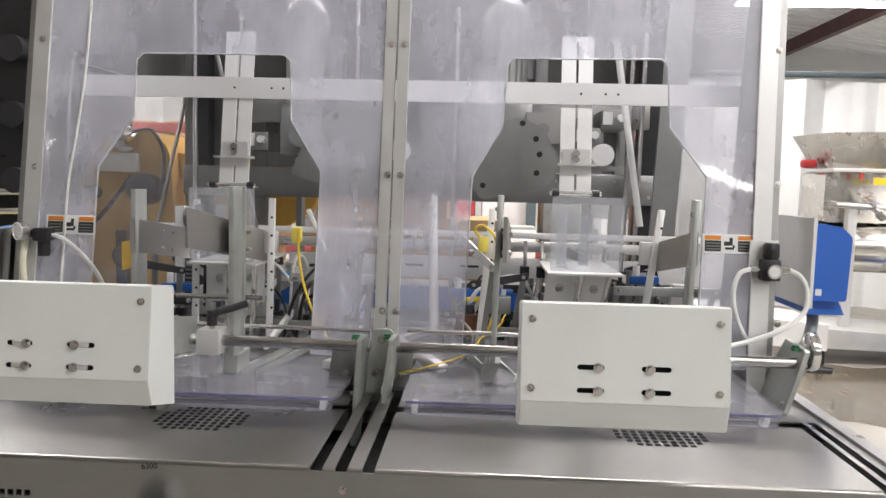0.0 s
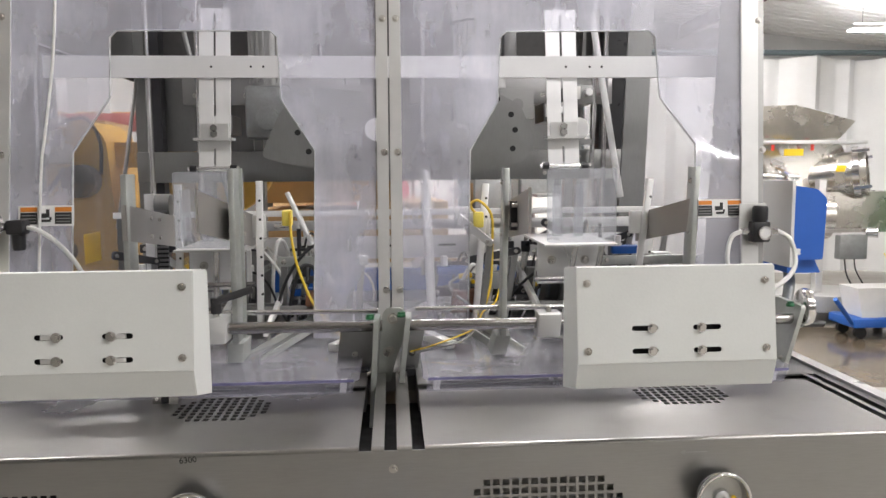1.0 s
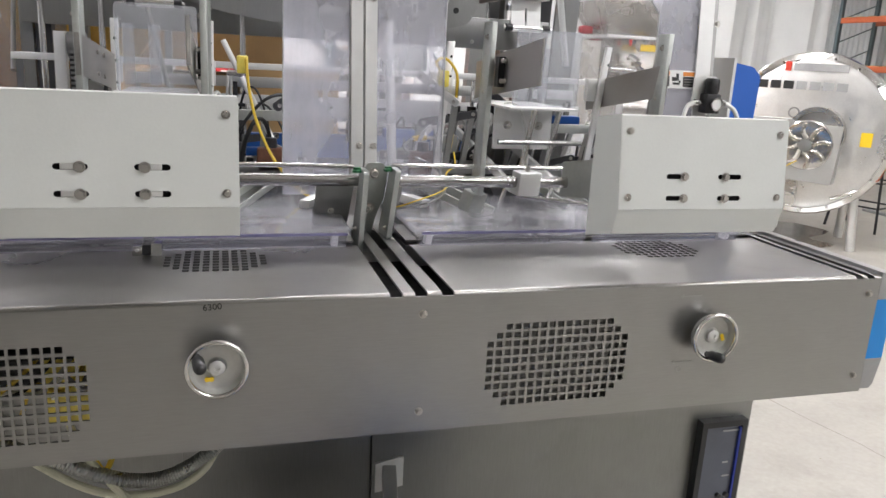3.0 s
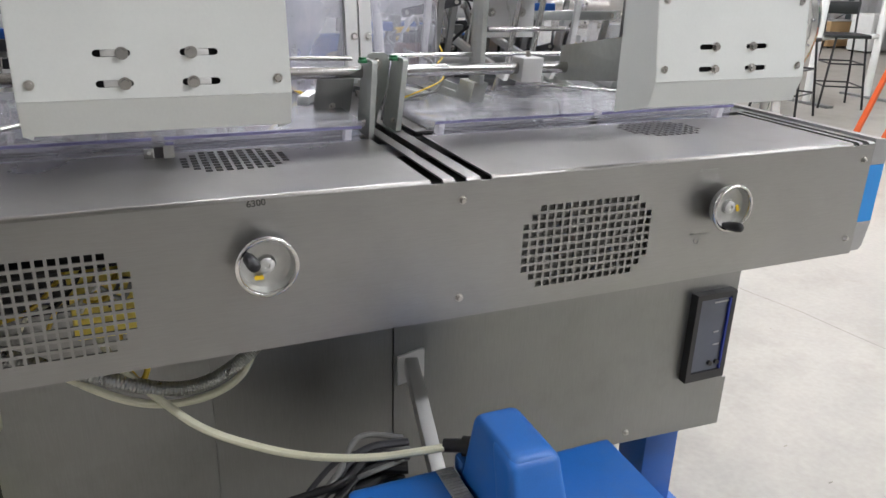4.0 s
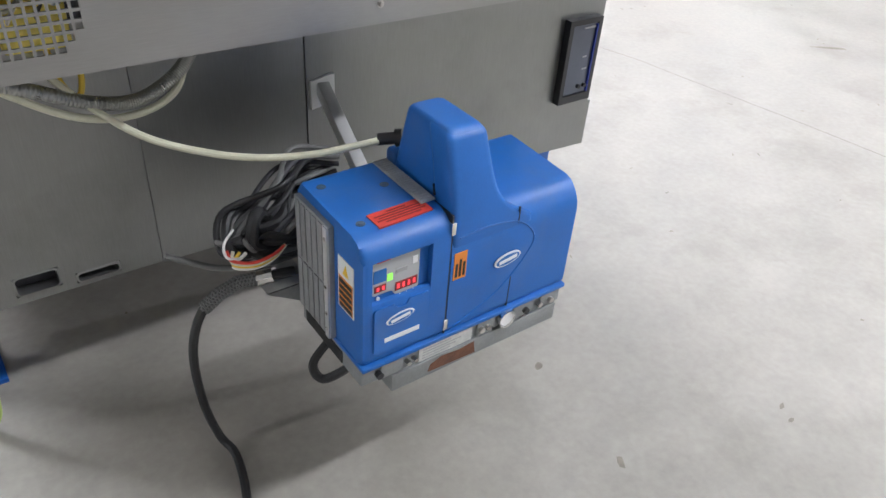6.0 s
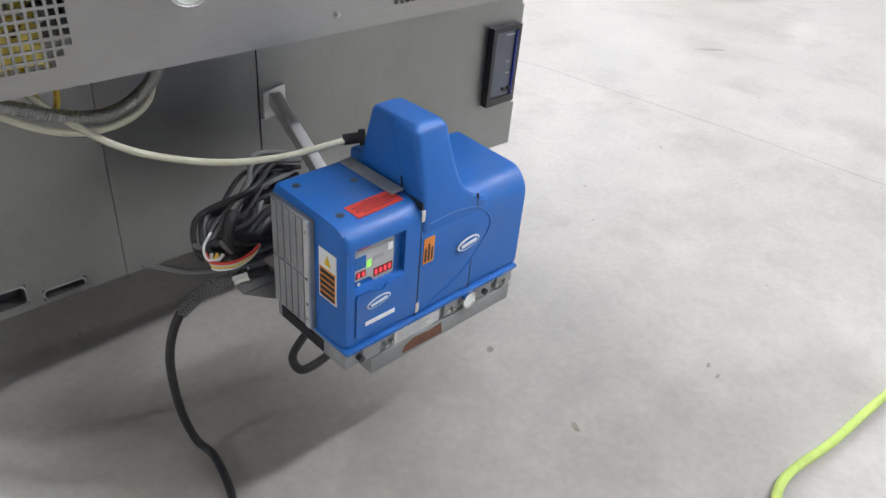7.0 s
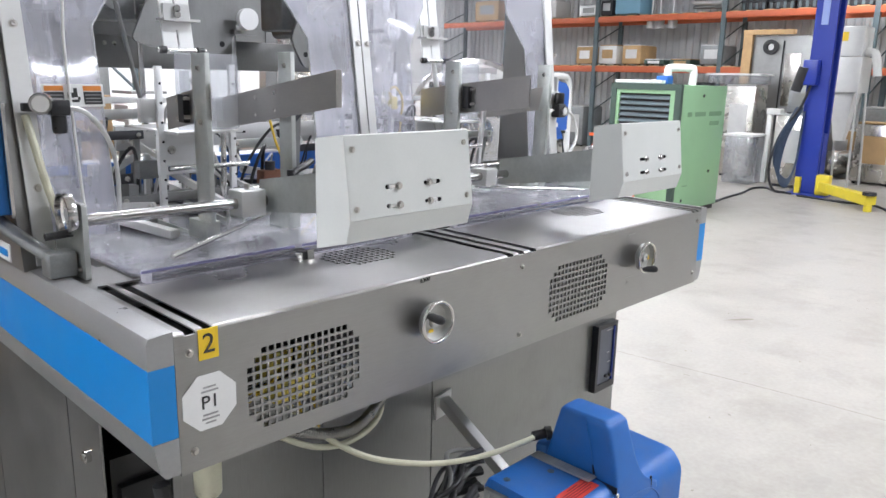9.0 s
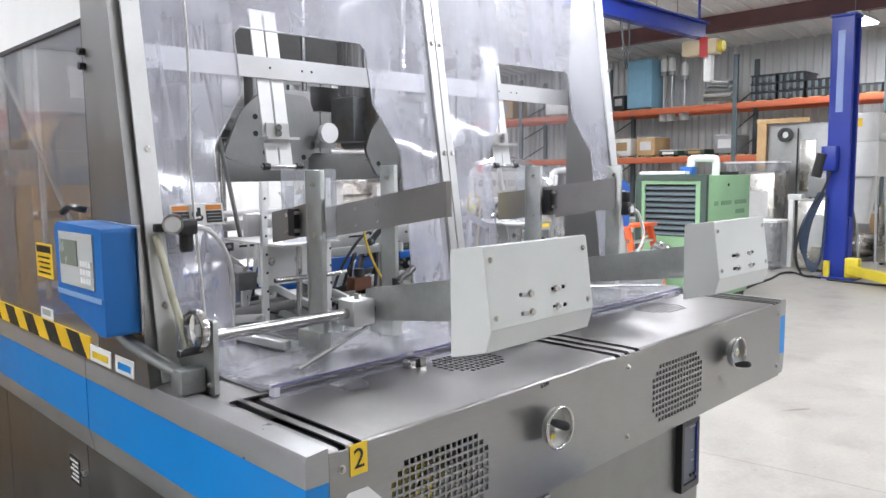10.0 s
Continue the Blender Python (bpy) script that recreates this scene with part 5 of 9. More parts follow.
# centre bearing block between the two brackets
bb = thing("bearing_block", (-0.01, 0.41, TOP), "zinc bearing block with bolts between the shafts", "bearing")
bm = B()
prism(bm, rounded_outline([(-0.037, 1.108), (-0.004, 1.108), (0.002, 1.16), (0.010, 1.20), (0.011, 1.262), (0.002, 1.274), (-0.028, 1.274), (-0.037, 1.262)], 0.006), 'y', 0.392, 0.400)
part("block", bm, ZINC, bb)
for x, z in ((-0.016, 1.252), (-0.016, 1.178)):
    bolt(bb, (x, 0.392, z), (0, -1, 0), 0.009)


def rod(name, a, b, r, material, label, category="rod", group="", n=18):
    bm = B()
    cyl(bm, a, b, r, n)
    return solid(name, bm, material, label, category, group)


rod("guide_shaft", (-0.833, 0.372, 1.245), (-0.036, 0.372, 1.241), 0.0118, SHAFT, "polished round guide shaft over the deck", "shaft", "guide shafts", 24)
rod("guide_shaft", (0.018, 0.372, 1.241), (0.852, 0.372, 1.236), 0.0118, SHAFT, "polished round guide shaft over the deck", "shaft", "guide shafts", 24)


for x0, x1 in ((-0.46, -0.05), (0.03, 0.60)):
    rod("tie_rod", (x0, 0.452, 1.262), (x1, 0.452, 1.258), 0.005, BRIGHT, "slim bright tie rod behind the guide shaft", "rod", "tie rods")
rod("tie_rod", (0.30, 0.40, 1.205), (0.70, 0.28, 1.172), 0.005, BRIGHT, "slim bright tie rod slanting over the clear cover", "rod", "tie rods")
rod("tie_rod", (-0.70, 0.27, 1.172), (-0.40, 0.40, 1.205), 0.005, BRIGHT, "slim bright tie rod slanting over the clear cover", "rod", "tie rods")


def build_endwheel(x, s):
    w = thing("shaft_handwheel", (x, 0.385, 1.262), "polished handwheel with a black grip on the shaft end", "handwheel", "shaft handwheels")
    m = pose(x, 0.385, 1.258, 0, 90 * s, 0)
    bm = B()
    lathe(bm, [(0.014, 0.0), (0.032, 0.0), (0.040, 0.004), (0.042, 0.012), (0.040, 0.020), (0.036, 0.020), (0.034, 0.010), (0.028, 0.006), (0.014, 0.005), (0.014, 0.0)], 32, m)
    part("rim", bm, BRIGHT, w)
    bm = B()
    lathe(bm, [(0, -0.012), (0.009, -0.012), (0.012, 0.0), (0.012, 0.012), (0, 0.012)], 20, m)
    part("hub", bm, ALU, w)
    bm = B()
    cyl(bm, (x + s * 0.008, 0.385 - 0.01, 1.258 - 0.034), (x + s * 0.055, 0.385 - 0.012, 1.258 - 0.036), 0.0085, 14, 0.0075)
    part("grip", bm, BLACKP, w)


build_endwheel(-0.835, -1)
build_endwheel(0.853, 1)


def build_collar(x0, x1, z0, z1, group="shaft collars"):
    t = thing("shaft_collar", ((x0 + x1) / 2, 0.37, z0), "satin grey clamp block on the shaft", "clamp block", group)
    bm = B()
    box(bm, x0, x1, 0.345, 0.405, z0, z1, bev=0.003)
    part("block", bm, ALU, t)
    bm = B()
    cyl(bm, ((x0 + x1) / 2, 0.375, z1), ((x0 + x1) / 2, 0.375, z1 + 0.012), 0.006, 6)
    part("clamp_screw", bm, SCREW, t)


build_collar(-0.502, -0.442, 1.214, 1.272)
build_collar(-0.395, -0.345, 1.214, 1.268)
build_collar(0.282, 0.330, 1.212, 1.262)

# clamp lever on the first collar
lv = thing("clamp_lever", (-0.352, 0.36, 1.262), "black plastic clamping lever", "lever")
bm = B()
cyl(bm, (-0.365, 0.36, 1.268), (-0.365, 0.36, 1.290), 0.006, 12)
part("stud", bm, BRIGHT, lv)
bm = B()
sweep(bm, [(-0.368, 0.355, 1.296), (-0.350, 0.36, 1.306), (-0.325, 0.37, 1.312), (-0.295, 0.38, 1.322)], 0.008, 10, 6)
cyl(bm, (-0.365, 0.36, 1.276), (-0.365, 0.36, 1.308), 0.011, 12)
part("arm", bm, BLACKP, lv)


def build_upright(x, y, z1, w, label):
    t = thing("guide_upright", (x, y, TOP), label, "upright", "guide uprights")
    bm = B()
    box(bm, x - 0.006, x + 0.006, y, y + 0.052, 1.20, z1, bev=0.0015)
    part("bar", bm, ZINC, t)
    bm = B()
    box(bm, min(x, x + w), max(x, x + w), y + 0.052, y + 0.058, 1.20, z1)
    part("flange", bm, ZINC, t)
    bm = B()
    box(bm, x - 0.016, x + 0.016, y, y + 0.085, 1.1605, 1.205, bev=0.002)
    part("foot", bm, ZINC, t)
    for z in (z1 - 0.03, z1 - 0.14):
        bolt(t, (x - 0.006, y + 0.026, z), (-1, 0, 0), 0.005)


build_upright(-0.546, 0.388, 1.556, -0.006, "zinc-plated upright carrying a guide plate")
build_upright(-0.334, 0.392, 1.566, 0.012, "zinc-plated upright carrying a guide plate")
build_upright(0.222, 0.406, 1.562, -0.006, "zinc-plated upright carrying a guide plate")
build_upright(0.622, 0.394, 1.562, 0.006, "zinc-plated upright carrying a guide plate")


def build_guide(a, b, za, zb, h, s, label):
    """A guide plate from the near end a to the far end b (x, y), with heights of its top edge."""
    t = thing("guide_plate", ((a[0] + b[0]) / 2, (a[1] + b[1]) / 2, zb - h), label, "guide plate", "guide plates")
    bm = B()
    d = Vector((b[0] - a[0], b[1] - a[1], 0)).normalized()
    nrm = Vector((-d.y, d.x, 0)) * 0.0012
    cor = []
    for (p, z) in ((a, za), (b, zb)):
        for k in (-1, 1):
            for zz in (z - h, z):
                cor.append(bm.verts.new((p[0] + k * nrm.x, p[1] + k * nrm.y, zz)))
    for f in ((0, 1, 3, 2), (4, 6, 7, 5), (0, 4, 5, 1), (2, 3, 7, 6), (1, 5, 7, 3), (0, 2, 6, 4)):
        bm.faces.new([cor[i] for i in f])
    # turned-out near lip
    lip = [bm.verts.new((a[0] + k, a[1] - j, z)) for k, j in ((0, 0), (s * 0.006, 0.008)) for z in (za - h, za)]
    bm.faces.new((lip[0], lip[1], lip[3], lip[2]))
    part("sheet", bm, PLATE, t)
    for f_ in (0.45, 0.62):
        p = Vector((a[0] + (b[0] - a[0]) * f_, a[1] + (b[1] - a[1]) * f_, za + (zb - za) * f_ - h * 0.5))
        for dz in (-0.02, 0.02):
            bm = B()
            cyl(bm, p + Vector((s * 0.016, 0, dz)), p + Vector((-s * 0.004, 0, dz)), 0.0045, 10)
            part("stud", bm, SCREW, t)
    bm = B()
    p = Vector((a[0] + (b[0] - a[0]) * 0.5, a[1] + (b[1] - a[1]) * 0.5, za + (zb - za) * 0.5 - h * 0.5))
    box(bm, p.x + s * 0.003, p.x + s * 0.018, p.y - 0.012, p.y + 0.012, p.z - 0.03, p.z + 0.03)
    part("spacer", bm, BLACKP, t)


build_guide((-0.543, 0.385), (-0.519, 0.640), 1.495, 1.458, 0.072, -1, "brushed stainless guide plate beside the upright")
build_guide((-0.353, 0.212), (-0.350, 0.720), 1.529, 1.452, 0.077, 1, "brushed stainless guide plate beside the upright")
build_guide((0.243, 0.178), (0.246, 0.600), 1.528, 1.482, 0.082, -1, "brushed stainless guide plate beside the upright")
build_guide((0.618, 0.400), (0.590, 0.730), 1.497, 1.444, 0.070, 1, "brushed stainless guide plate beside the upright")


VIOLET_EDGE = mat("violet_cut_edge", (0.17, 0.16, 0.30), 0.3, 0.0, 0.2, 14, 120, 0.01)


def build_tray(x0, x1, label):
    t = thing("clear_tray", ((x0 + x1) / 2, 0.5, TOP), label, "clear tray", "clear deck covers")
    bm = B()
    prism(bm, rounded_outline([(x0, 0.265), (x0 + 0.012, 0.252), (x1 - 0.012, 0.252), (x1, 0.265), (x1, 0.78), (x0, 0.78)], 0.01), 'z', 1.152, 1.160)
    part("sheet", bm, PLEXI_EDGE, t).visible_shadow = False
    for k in range(2):
        a = x0 + 0.01 + k * (x1 - x0) * 0.5
        b = a + (x1 - x0) * 0.5 - 0.02
        bm = B()
        box(bm, a, b, 0.254, 0.260, TOP + 0.001, 1.1515)
        part("lip", bm, PLEXI_EDGE, t).visible_shadow = False
        bm = B()
        box(bm, a, b, 0.2502, 0.2516, 1.1535, 1.1585)
        part("cut_edge", bm, VIOLET_EDGE, t, "violet cut edge of the clear sheet")
    for x in (x0 + 0.03, x1 - 0.03):
        bm = B()
        box(bm, x - 0.006, x + 0.006, 0.262, 0.280, TOP + 0.001, 1.1515)
        part("clip", bm, TUBEW, t)
    bm = B()
    box(bm, x0 + 0.02, x1 - 0.02, 0.304, 0.80, 1.1165, 1.132)
    part("slide_bed", bm, mat("bed_steel", (0.46, 0.455, 0.45), 0.24, 1.0, 0.14, 5, 80, 0.01) if not bpy.data.materials.get("bed_steel") else bpy.data.materials["bed_steel"], t, "worn glossy steel slide bed")
    return t


build_tray(-0.782, -0.068, "clear violet-edged plastic cover lying on the deck")
build_tray(0.056, 0.800, "clear violet-edged plastic cover lying on the deck")

# steel catch between the two halves of a clear cover
catch = thing("cover_catch", (-0.425, 0.238, TOP), "small folded steel catch with a dark slot under the clear cover", "catch")
bm = B()
box(bm, -0.449, -0.433, 0.226, 0.2495, TOP + 0.0005, 1.146, bev=0.0012)
part("plate", bm, BRIGHT, catch)
bm = B()
cyl(bm, (-0.441, 0.2265, 1.139), (-0.441, 0.224, 1.139), 0.003, 10)
part("bolt", bm, ALU, catch)
bm = B()
box(bm, -0.433, -0.419, 0.230, 0.2495, TOP + 0.0005, 1.147)
part("slot", bm, BLACKP, catch)
bm = B()
prism(bm, [(0.2495, TOP + 0.0005), (0.226, TOP + 0.0005), (0.229, 1.149), (0.2495, 1.151)], 'x', -0.419, -0.402)
part("plate", bm, BRIGHT, catch)

# ---------------------------------------------------------------- enclosure
SL, SY, SZ = 0.15, 0.505, 1.296


def lean(z):
    return SY + SL * (z - SZ)


HIGH = 2.45


def build_panel(xa, xb, cut, label):
    """A leaning clear panel; cut holds the opening's outline from its lower left round to its lower right."""
    t = thing("front_guard", ((xa + xb) / 2, 0.5, 1.2), label, "guard panel", "clear front guards")
    pts = [(xa, 1.19), (cut[0][0], 1.19)] + cut + [(cut[-1][0], 1.19), (xb, 1.19), (xb, HIGH), (xa, HIGH)]
    bm = B()
    f = [bm.verts.new((x, lean(z), z)) for x, z in pts]
    k = [bm.verts.new((x, lean(z) + 0.006, z)) for x, z in pts]
    n = len(pts)
    bm.faces.new(f)
    bm.faces.new(k[::-1])
    for i in range(n):
        bm.faces.new((f[i], k[i], k[(i + 1) % n], f[(i + 1) % n]))
    bm.normal_update()
    bmesh.ops.triangulate(bm, faces=[fc for fc in bm.faces if len(fc.verts) > 4])
    p = part("sheet", bm, PLEXI, t, "scuffed clear polycarbonate sheet")
    p.visible_shadow = False
    # polished edge of the opening
    bm = B()
    edge = [(cut[0][0], 1.19)] + cut + [(cut[-1][0], 1.19)]
    for a, b in zip(edge, edge[1:]):
        va = Vector((a[0], lean(a[1]) + 0.003, a[1]))
        vb = Vector((b[0], lean(b[1]) + 0.003, b[1]))
        cyl(bm, va, vb, 0.0022, 6)
    part("cut_edge", bm, mat("cut_plastic_edge", (0.50, 0.51, 0.52), 0.3, 0.0, 0.3, 30, 200, 0.0), t, "polished edge of the opening")
    return t


build_panel(-0.853, -0.046, [(-0.709, 1.604), (-0.629, 1.723), (-0.630, 1.855), (-0.615, 1.870), (-0.278, 1.871), (-0.263, 1.856), (-0.256, 1.719), (-0.184, 1.605)], "large clear leaning front guard with a stepped opening")
build_panel(0.006, 0.822, [(0.155, 1.602), (0.219, 1.711), (0.227, 1.856), (0.242, 1.871), (0.567, 1.874), (0.582, 1.860), (0.588, 1.720), (0.671, 1.613)], "large clear leaning front guard with a stepped opening")


def build_strip(x0, x1, z0, label):
    t = thing("guard_strip", ((x0 + x1) / 2, 0.49, z0), label, "frame strip", "guard frame strips")
    bm = B()
    prism(bm, [(lean(z0) - 0.006, z0), (lean(z0) - 0.0005, z0), (lean(HIGH) - 0.0005, HIGH), (lean(HIGH) - 0.006, HIGH)], 'x', x0, x1)
    part("strip", bm, ALU, t)
    for z in (1.296, 1.599, 1.897, 2.2):
        bolt(t, ((x0 + x1) / 2, lean(z) - 0.006, z), (0, -0.99, 0.15), 0.006)
    return t


build_strip(-0.046, -0.021, 1.21, "satin aluminium clamping strip of the guard")
build_strip(-0.017, 0.008, 1.21, "satin aluminium clamping strip of the guard")
build_strip(-0.876, -0.838, 1.14, "satin aluminium clamping strip of the guard")
build_strip(0.806, 0.846, 1.14, "satin aluminium clamping strip of the guard")

enc = thing("machine_guard", (0.0, 0.7, TOP), "stainless steel guard with leaning front posts", "machine frame")
for x0, x1, out in ((-0.897, -0.851, -1), (0.822, 0.868, 1)):
    bm = B()
    prism(bm, [(lean(TOP) + 0.008, TOP), (0.745, TOP), (0.745, HIGH), (lean(HIGH) + 0.008, HIGH)], 'x', x0, x1)
    p = part("post", bm, STEEL, enc, "broad brushed stainless post")
    for z in (1.805, 1.775):
        xx = x0 if out < 0 else x1
        bm = B()
        cyl(bm, (xx, 0.735, z), (xx + out * 0.014, 0.735, z), 0.008, 12)
        part("hinge_pin", bm, BLACKP, enc)
for x in (-0.033, -0.004):
    bm = B()
    box(bm, x - 0.012, x + 0.012, 0.0, 0.018, 0, 1.3, pose(0, lean(1.2) + 0.008, 1.2, -math.degrees(math.atan(SL)), 0, 0) @ pose(x, 0, 0) @ pose(-x, 0, 0))
    part("centre_mullion", bm, ALU, enc)
bm = B()
box(bm, -0.845, 0.815, 0.745, 0.755, 1.786, 1.838)
part("crossbar", bm, ALU_PALE, enc, "pale aluminium crossbar with small drilled holes")
for x in (-0.446, -0.350, -0.320, 0.411, 0.470, 0.500):
    bm = B()
    cyl(bm, (x, 0.7455, 1.812), (x, 0.744, 1.812), 0.003, 8)
    part("drilled_hole", bm, SLOT_SHADE, enc)
# top box and rear posts
for x in (-0.86, 0.82):
    bm = B()
    box(bm, x - 0.02, x + 0.05, 2.30, 2.36, TOP, HIGH)
    part("rear_post", bm, STEEL_DARK, enc)
bm = B()
box(bm, -0.897, 0.868, 0.66, 0.74, HIGH, HIGH + 0.05)
part("top_rail", bm, STEEL_DARK, enc)
# unseen plate added over the rear half to keep lamp light off the interior
bm = B()
box(bm, -0.897, 0.868, 1.75, 2.36, HIGH, HIGH + 0.05)
part("top_cover", bm, STEEL_DARK, enc)
bm = B()
box(bm, -0.838, 0.798, 2.305, 2.312, 1.64, HIGH)
part("rear_panel", bm, STEEL_DARK, enc)
# left side: upper white panel, clear door, gasket
bm = B()
box(bm, -0.894, -0.888, 0.747, 2.30, 1.876, HIGH)
part("side_upper_panel", bm, WHITE, enc, "plain white upper side panel")
bm = B()
box(bm, -0.8855, -0.8835, 0.75, 2.29, 1.880, HIGH - 0.004)
part("side_liner", bm, STEEL_DARK, enc, "dull stainless inner face of the side panel")
bm = B()
box(bm, -0.896, -0.886, 0.747, 2.30, 1.866, 1.8755)
box(bm, -0.896, -0.886, 0.7465, 0.754, 1.16, 1.866)
part("side_gasket", bm, BLACK, enc)
bm = B()
box(bm, -0.892, -0.888, 0.755, 2.30, 1.165, 1.8655)
p = part("side_window", bm, PLEXI_SIDE, enc, "clear side door sheet")
p.visible_shadow = False
bm = B()
box(bm, 0.848, 0.852, 0.755, 2.30, 1.165, HIGH)
p = part("side_window", bm, PLEXI_SIDE, enc, "clear side door sheet")
p.visible_shadow = False
bm = B()
sweep(bm, [(-0.889, 0.80, 1.475), (-0.905, 0.81, 1.480), (-0.912, 0.84, 1.482), (-0.918, 0.87, 1.470)], 0.008, 8, 6)
part("door_handle", bm, BLACKP, enc, "black turning door handle")
# hazard tape along the left sill
hz = thing("hazard_tape", (-0.862, 1.3, 1.13), "yellow and black striped hazard tape along the sill", "hazard tape")
bm = B()
box(bm, -0.900, -0.896, 0.80, 2.3, 1.136, 1.192)
part("tape", bm, CAUTION, hz)
y = 0.82
while y < 2.10:
    bm = B()
    prism(bm, [(y, 1.1365), (y + 0.085, 1.1365), (y + 0.135, 1.1915), (y + 0.050, 1.1915)], 'x', -0.9012, -0.9000)
    part("stripe", bm, INK, hz)
    y += 0.170


def build_sticker(name, cx, cz, w, h, label, fields):
    """A flat label on the leaning guard; fields are (x0, x1, z0, z1, material) in parts of its size."""
    t = thing(name, (cx, lean(cz) - 0.002, cz - h / 2), label, "label")
    def quad(x0, x1, z0, z1, d, m_, nm, parent):
        bm = B()
        pts = []
        for x, z in ((x0, z0), (x1, z0), (x1, z1), (x0, z1)):
            pts.append((cx - w / 2 + x * w, cz - h / 2 + z * h))
        f = [bm.verts.new((x, lean(z) - d, z)) for x, z in pts]
        k = [bm.verts.new((x, lean(z) - d + 0.0008, z)) for x, z in pts]
        bm.faces.new(f)
        bm.faces.new(k[::-1])
        for i in range(4):
            bm.faces.new((f[i], k[i], k[(i + 1) % 4], f[(i + 1) % 4]))
        return part(nm, bm, m_, parent)
    back = quad(0, 1, 0, 1, 0.0012, LABEL, "backing", t)
    for x0, x1, z0, z1, m_ in fields:
        quad(x0, x1, z0, z1, 0.0022, m_, "printed_field", back)
        if m_ is INK and (x1 - x0) > 0.2:
            for q in range(3):
                zz = z0 + (z1 - z0) * (0.18 + 0.27 * q)
                quad(x0 + 0.02, x1 - 0.02, zz, zz + 0.035, 0.0032, INKGREY, "writing_line", back)
    return t


WARN = [(0.04, 0.34, 0.70, 0.92, ORANGE), (0.04, 0.34, 0.10, 0.66, INK), (0.66, 0.96, 0.70, 0.92, ORANGE), (0.66, 0.96, 0.10, 0.66, INK), (0.42, 0.58, 0.20, 0.32, INK), (0.40, 0.50, 0.40, 0.62, INK), (0.50, 0.56, 0.42, 0.82, INK), (0.56, 0.60, 0.30, 0.44, INK)]
build_sticker("warning_label", -0.764, 1.468, 0.118, 0.044, "white pinch-point warning label with orange fields on the guard", WARN)
build_sticker("warning_label", 0.722, 1.466, 0.118, 0.042, "white pinch-point warning label with orange fields on the guard", WARN)


def build_regulator(x, z, s, label):
    """An air regulator with a gauge on a white bracket; s: which way its gauge sits."""
    y = lean(z) - 0.02
    t = thing("air_regulator", (x, y, z - 0.05), label, "air regulator", "air regulators")
    bm = B()
    box(bm, x - 0.04, x + 0.022, y + 0.010, y + 0.013, z - 0.005, z + 0.062)
    part("bracket", bm, WHITE, t)
    bm = B()
    box(bm, x - 0.02, x + 0.02, y - 0.025, y + 0.010, z - 0.024, z + 0.022, bev=0.004)
    part("body", bm, BLACKP, t)
    bm = B()
    lathe(bm, [(0, 0.0), (0.016, 0.0), (0.018, 0.006), (0.018, 0.03), (0.015, 0.036), (0, 0.036)], 18, pose(x, y - 0.008, z + 0.022))
    part("knob", bm, BLACKP, t)
    bm = B()
    lathe(bm, [(0, 0.010), (0.0125, 0.010), (0.0145, 0.013), (0.016, 0.013), (0.016, 0.0), (0, 0.0)], 22, pose(x + s * 0.003, y - 0.025, z - 0.002, 90, 0, 0))
    part("gauge", bm, BRIGHT, t)
    bm = B()
    cyl(bm, (x + s * 0.003, y - 0.0352, z - 0.002), (x + s * 0.003, y - 0.0358, z - 0.002), 0.012, 18)
    part("dial", bm, LABEL, t, "white gauge dial")
    for d in (-1, 1):
        bm = B()
        cyl(bm, (x + d * 0.02, y - 0.006, z), (x + d * 0.042, y - 0.006, z), 0.008, 10)
        part("fitting", bm, BRIGHT, t)
    return t


build_regulator(0.802, 1.415, 1, "black air regulator with round gauge on a white bracket")
def build_regulator_left():
    t = thing("air_regulator", (-0.82, 0.51, 1.40), "black air regulator with a large round gauge", "air regulator", "air regulators")
    bm = B()
    box(bm, -0.826, -0.790, 0.475, 0.512, 1.432, 1.462, bev=0.004)
    box(bm, -0.872, -0.826, 0.486, 0.504, 1.440, 1.456, bev=0.003)
    part("body", bm, BLACKP, t)
    bm = B()
    lathe(bm, [(0, 0.0), (0.012, 0.0), (0.014, 0.006), (0.014, 0.034), (0, 0.034)], 16, pose(-0.808, 0.494, 1.398))
    part("knob", bm, BLACKP, t)
    bm = B()
    lathe(bm, [(0, 0.014), (0.016, 0.014), (0.018, 0.018), (0.020, 0.018), (0.021, 0.0), (0, 0.0)], 24, pose(-0.842, 0.476, 1.455, 90, 0, -25))
    part("gauge", bm, BRIGHT, t)
    bm = B()
    cyl(bm, (-0.8482, 0.4629, 1.455), (-0.8486, 0.4621, 1.455), 0.0155, 20)
    part("dial", bm, LABEL, t, "white gauge dial")


build_regulator_left()
yr = lean(1.41) - 0.026
hose("white_air_hose", [(0.760, yr, 1.415), (0.735, yr - 0.01, 1.405), (0.722, yr - 0.02, 1.37), (0.728, yr - 0.02, 1.32), (0.76, yr, 1.26), (0.80, yr + 0.01, 1.21)], 0.0055, TUBEW, "white plastic air hose", "tube")
hose("white_air_hose", [(0.844, yr, 1.415), (0.868, yr - 0.01, 1.40), (0.880, yr - 0.02, 1.365), (0.866, yr - 0.04, 1.325), (0.80, yr - 0.07, 1.288), (0.70, yr - 0.10, 1.262), (0.62, yr - 0.1, 1.245)], 0.0055, TUBEW, "white plastic air hose", "tube")
yl = lean(1.44) - 0.026
hose("white_air_hose", [(-0.800, yl, 1.446), (-0.765, yl - 0.01, 1.440), (-0.73, yl, 1.41), (-0.70, yl + 0.02, 1.36), (-0.685, yl + 0.04, 1.30), (-0.68, yl + 0.06, 1.20)], 0.005, TUBEW, "white plastic air hose", "tube")
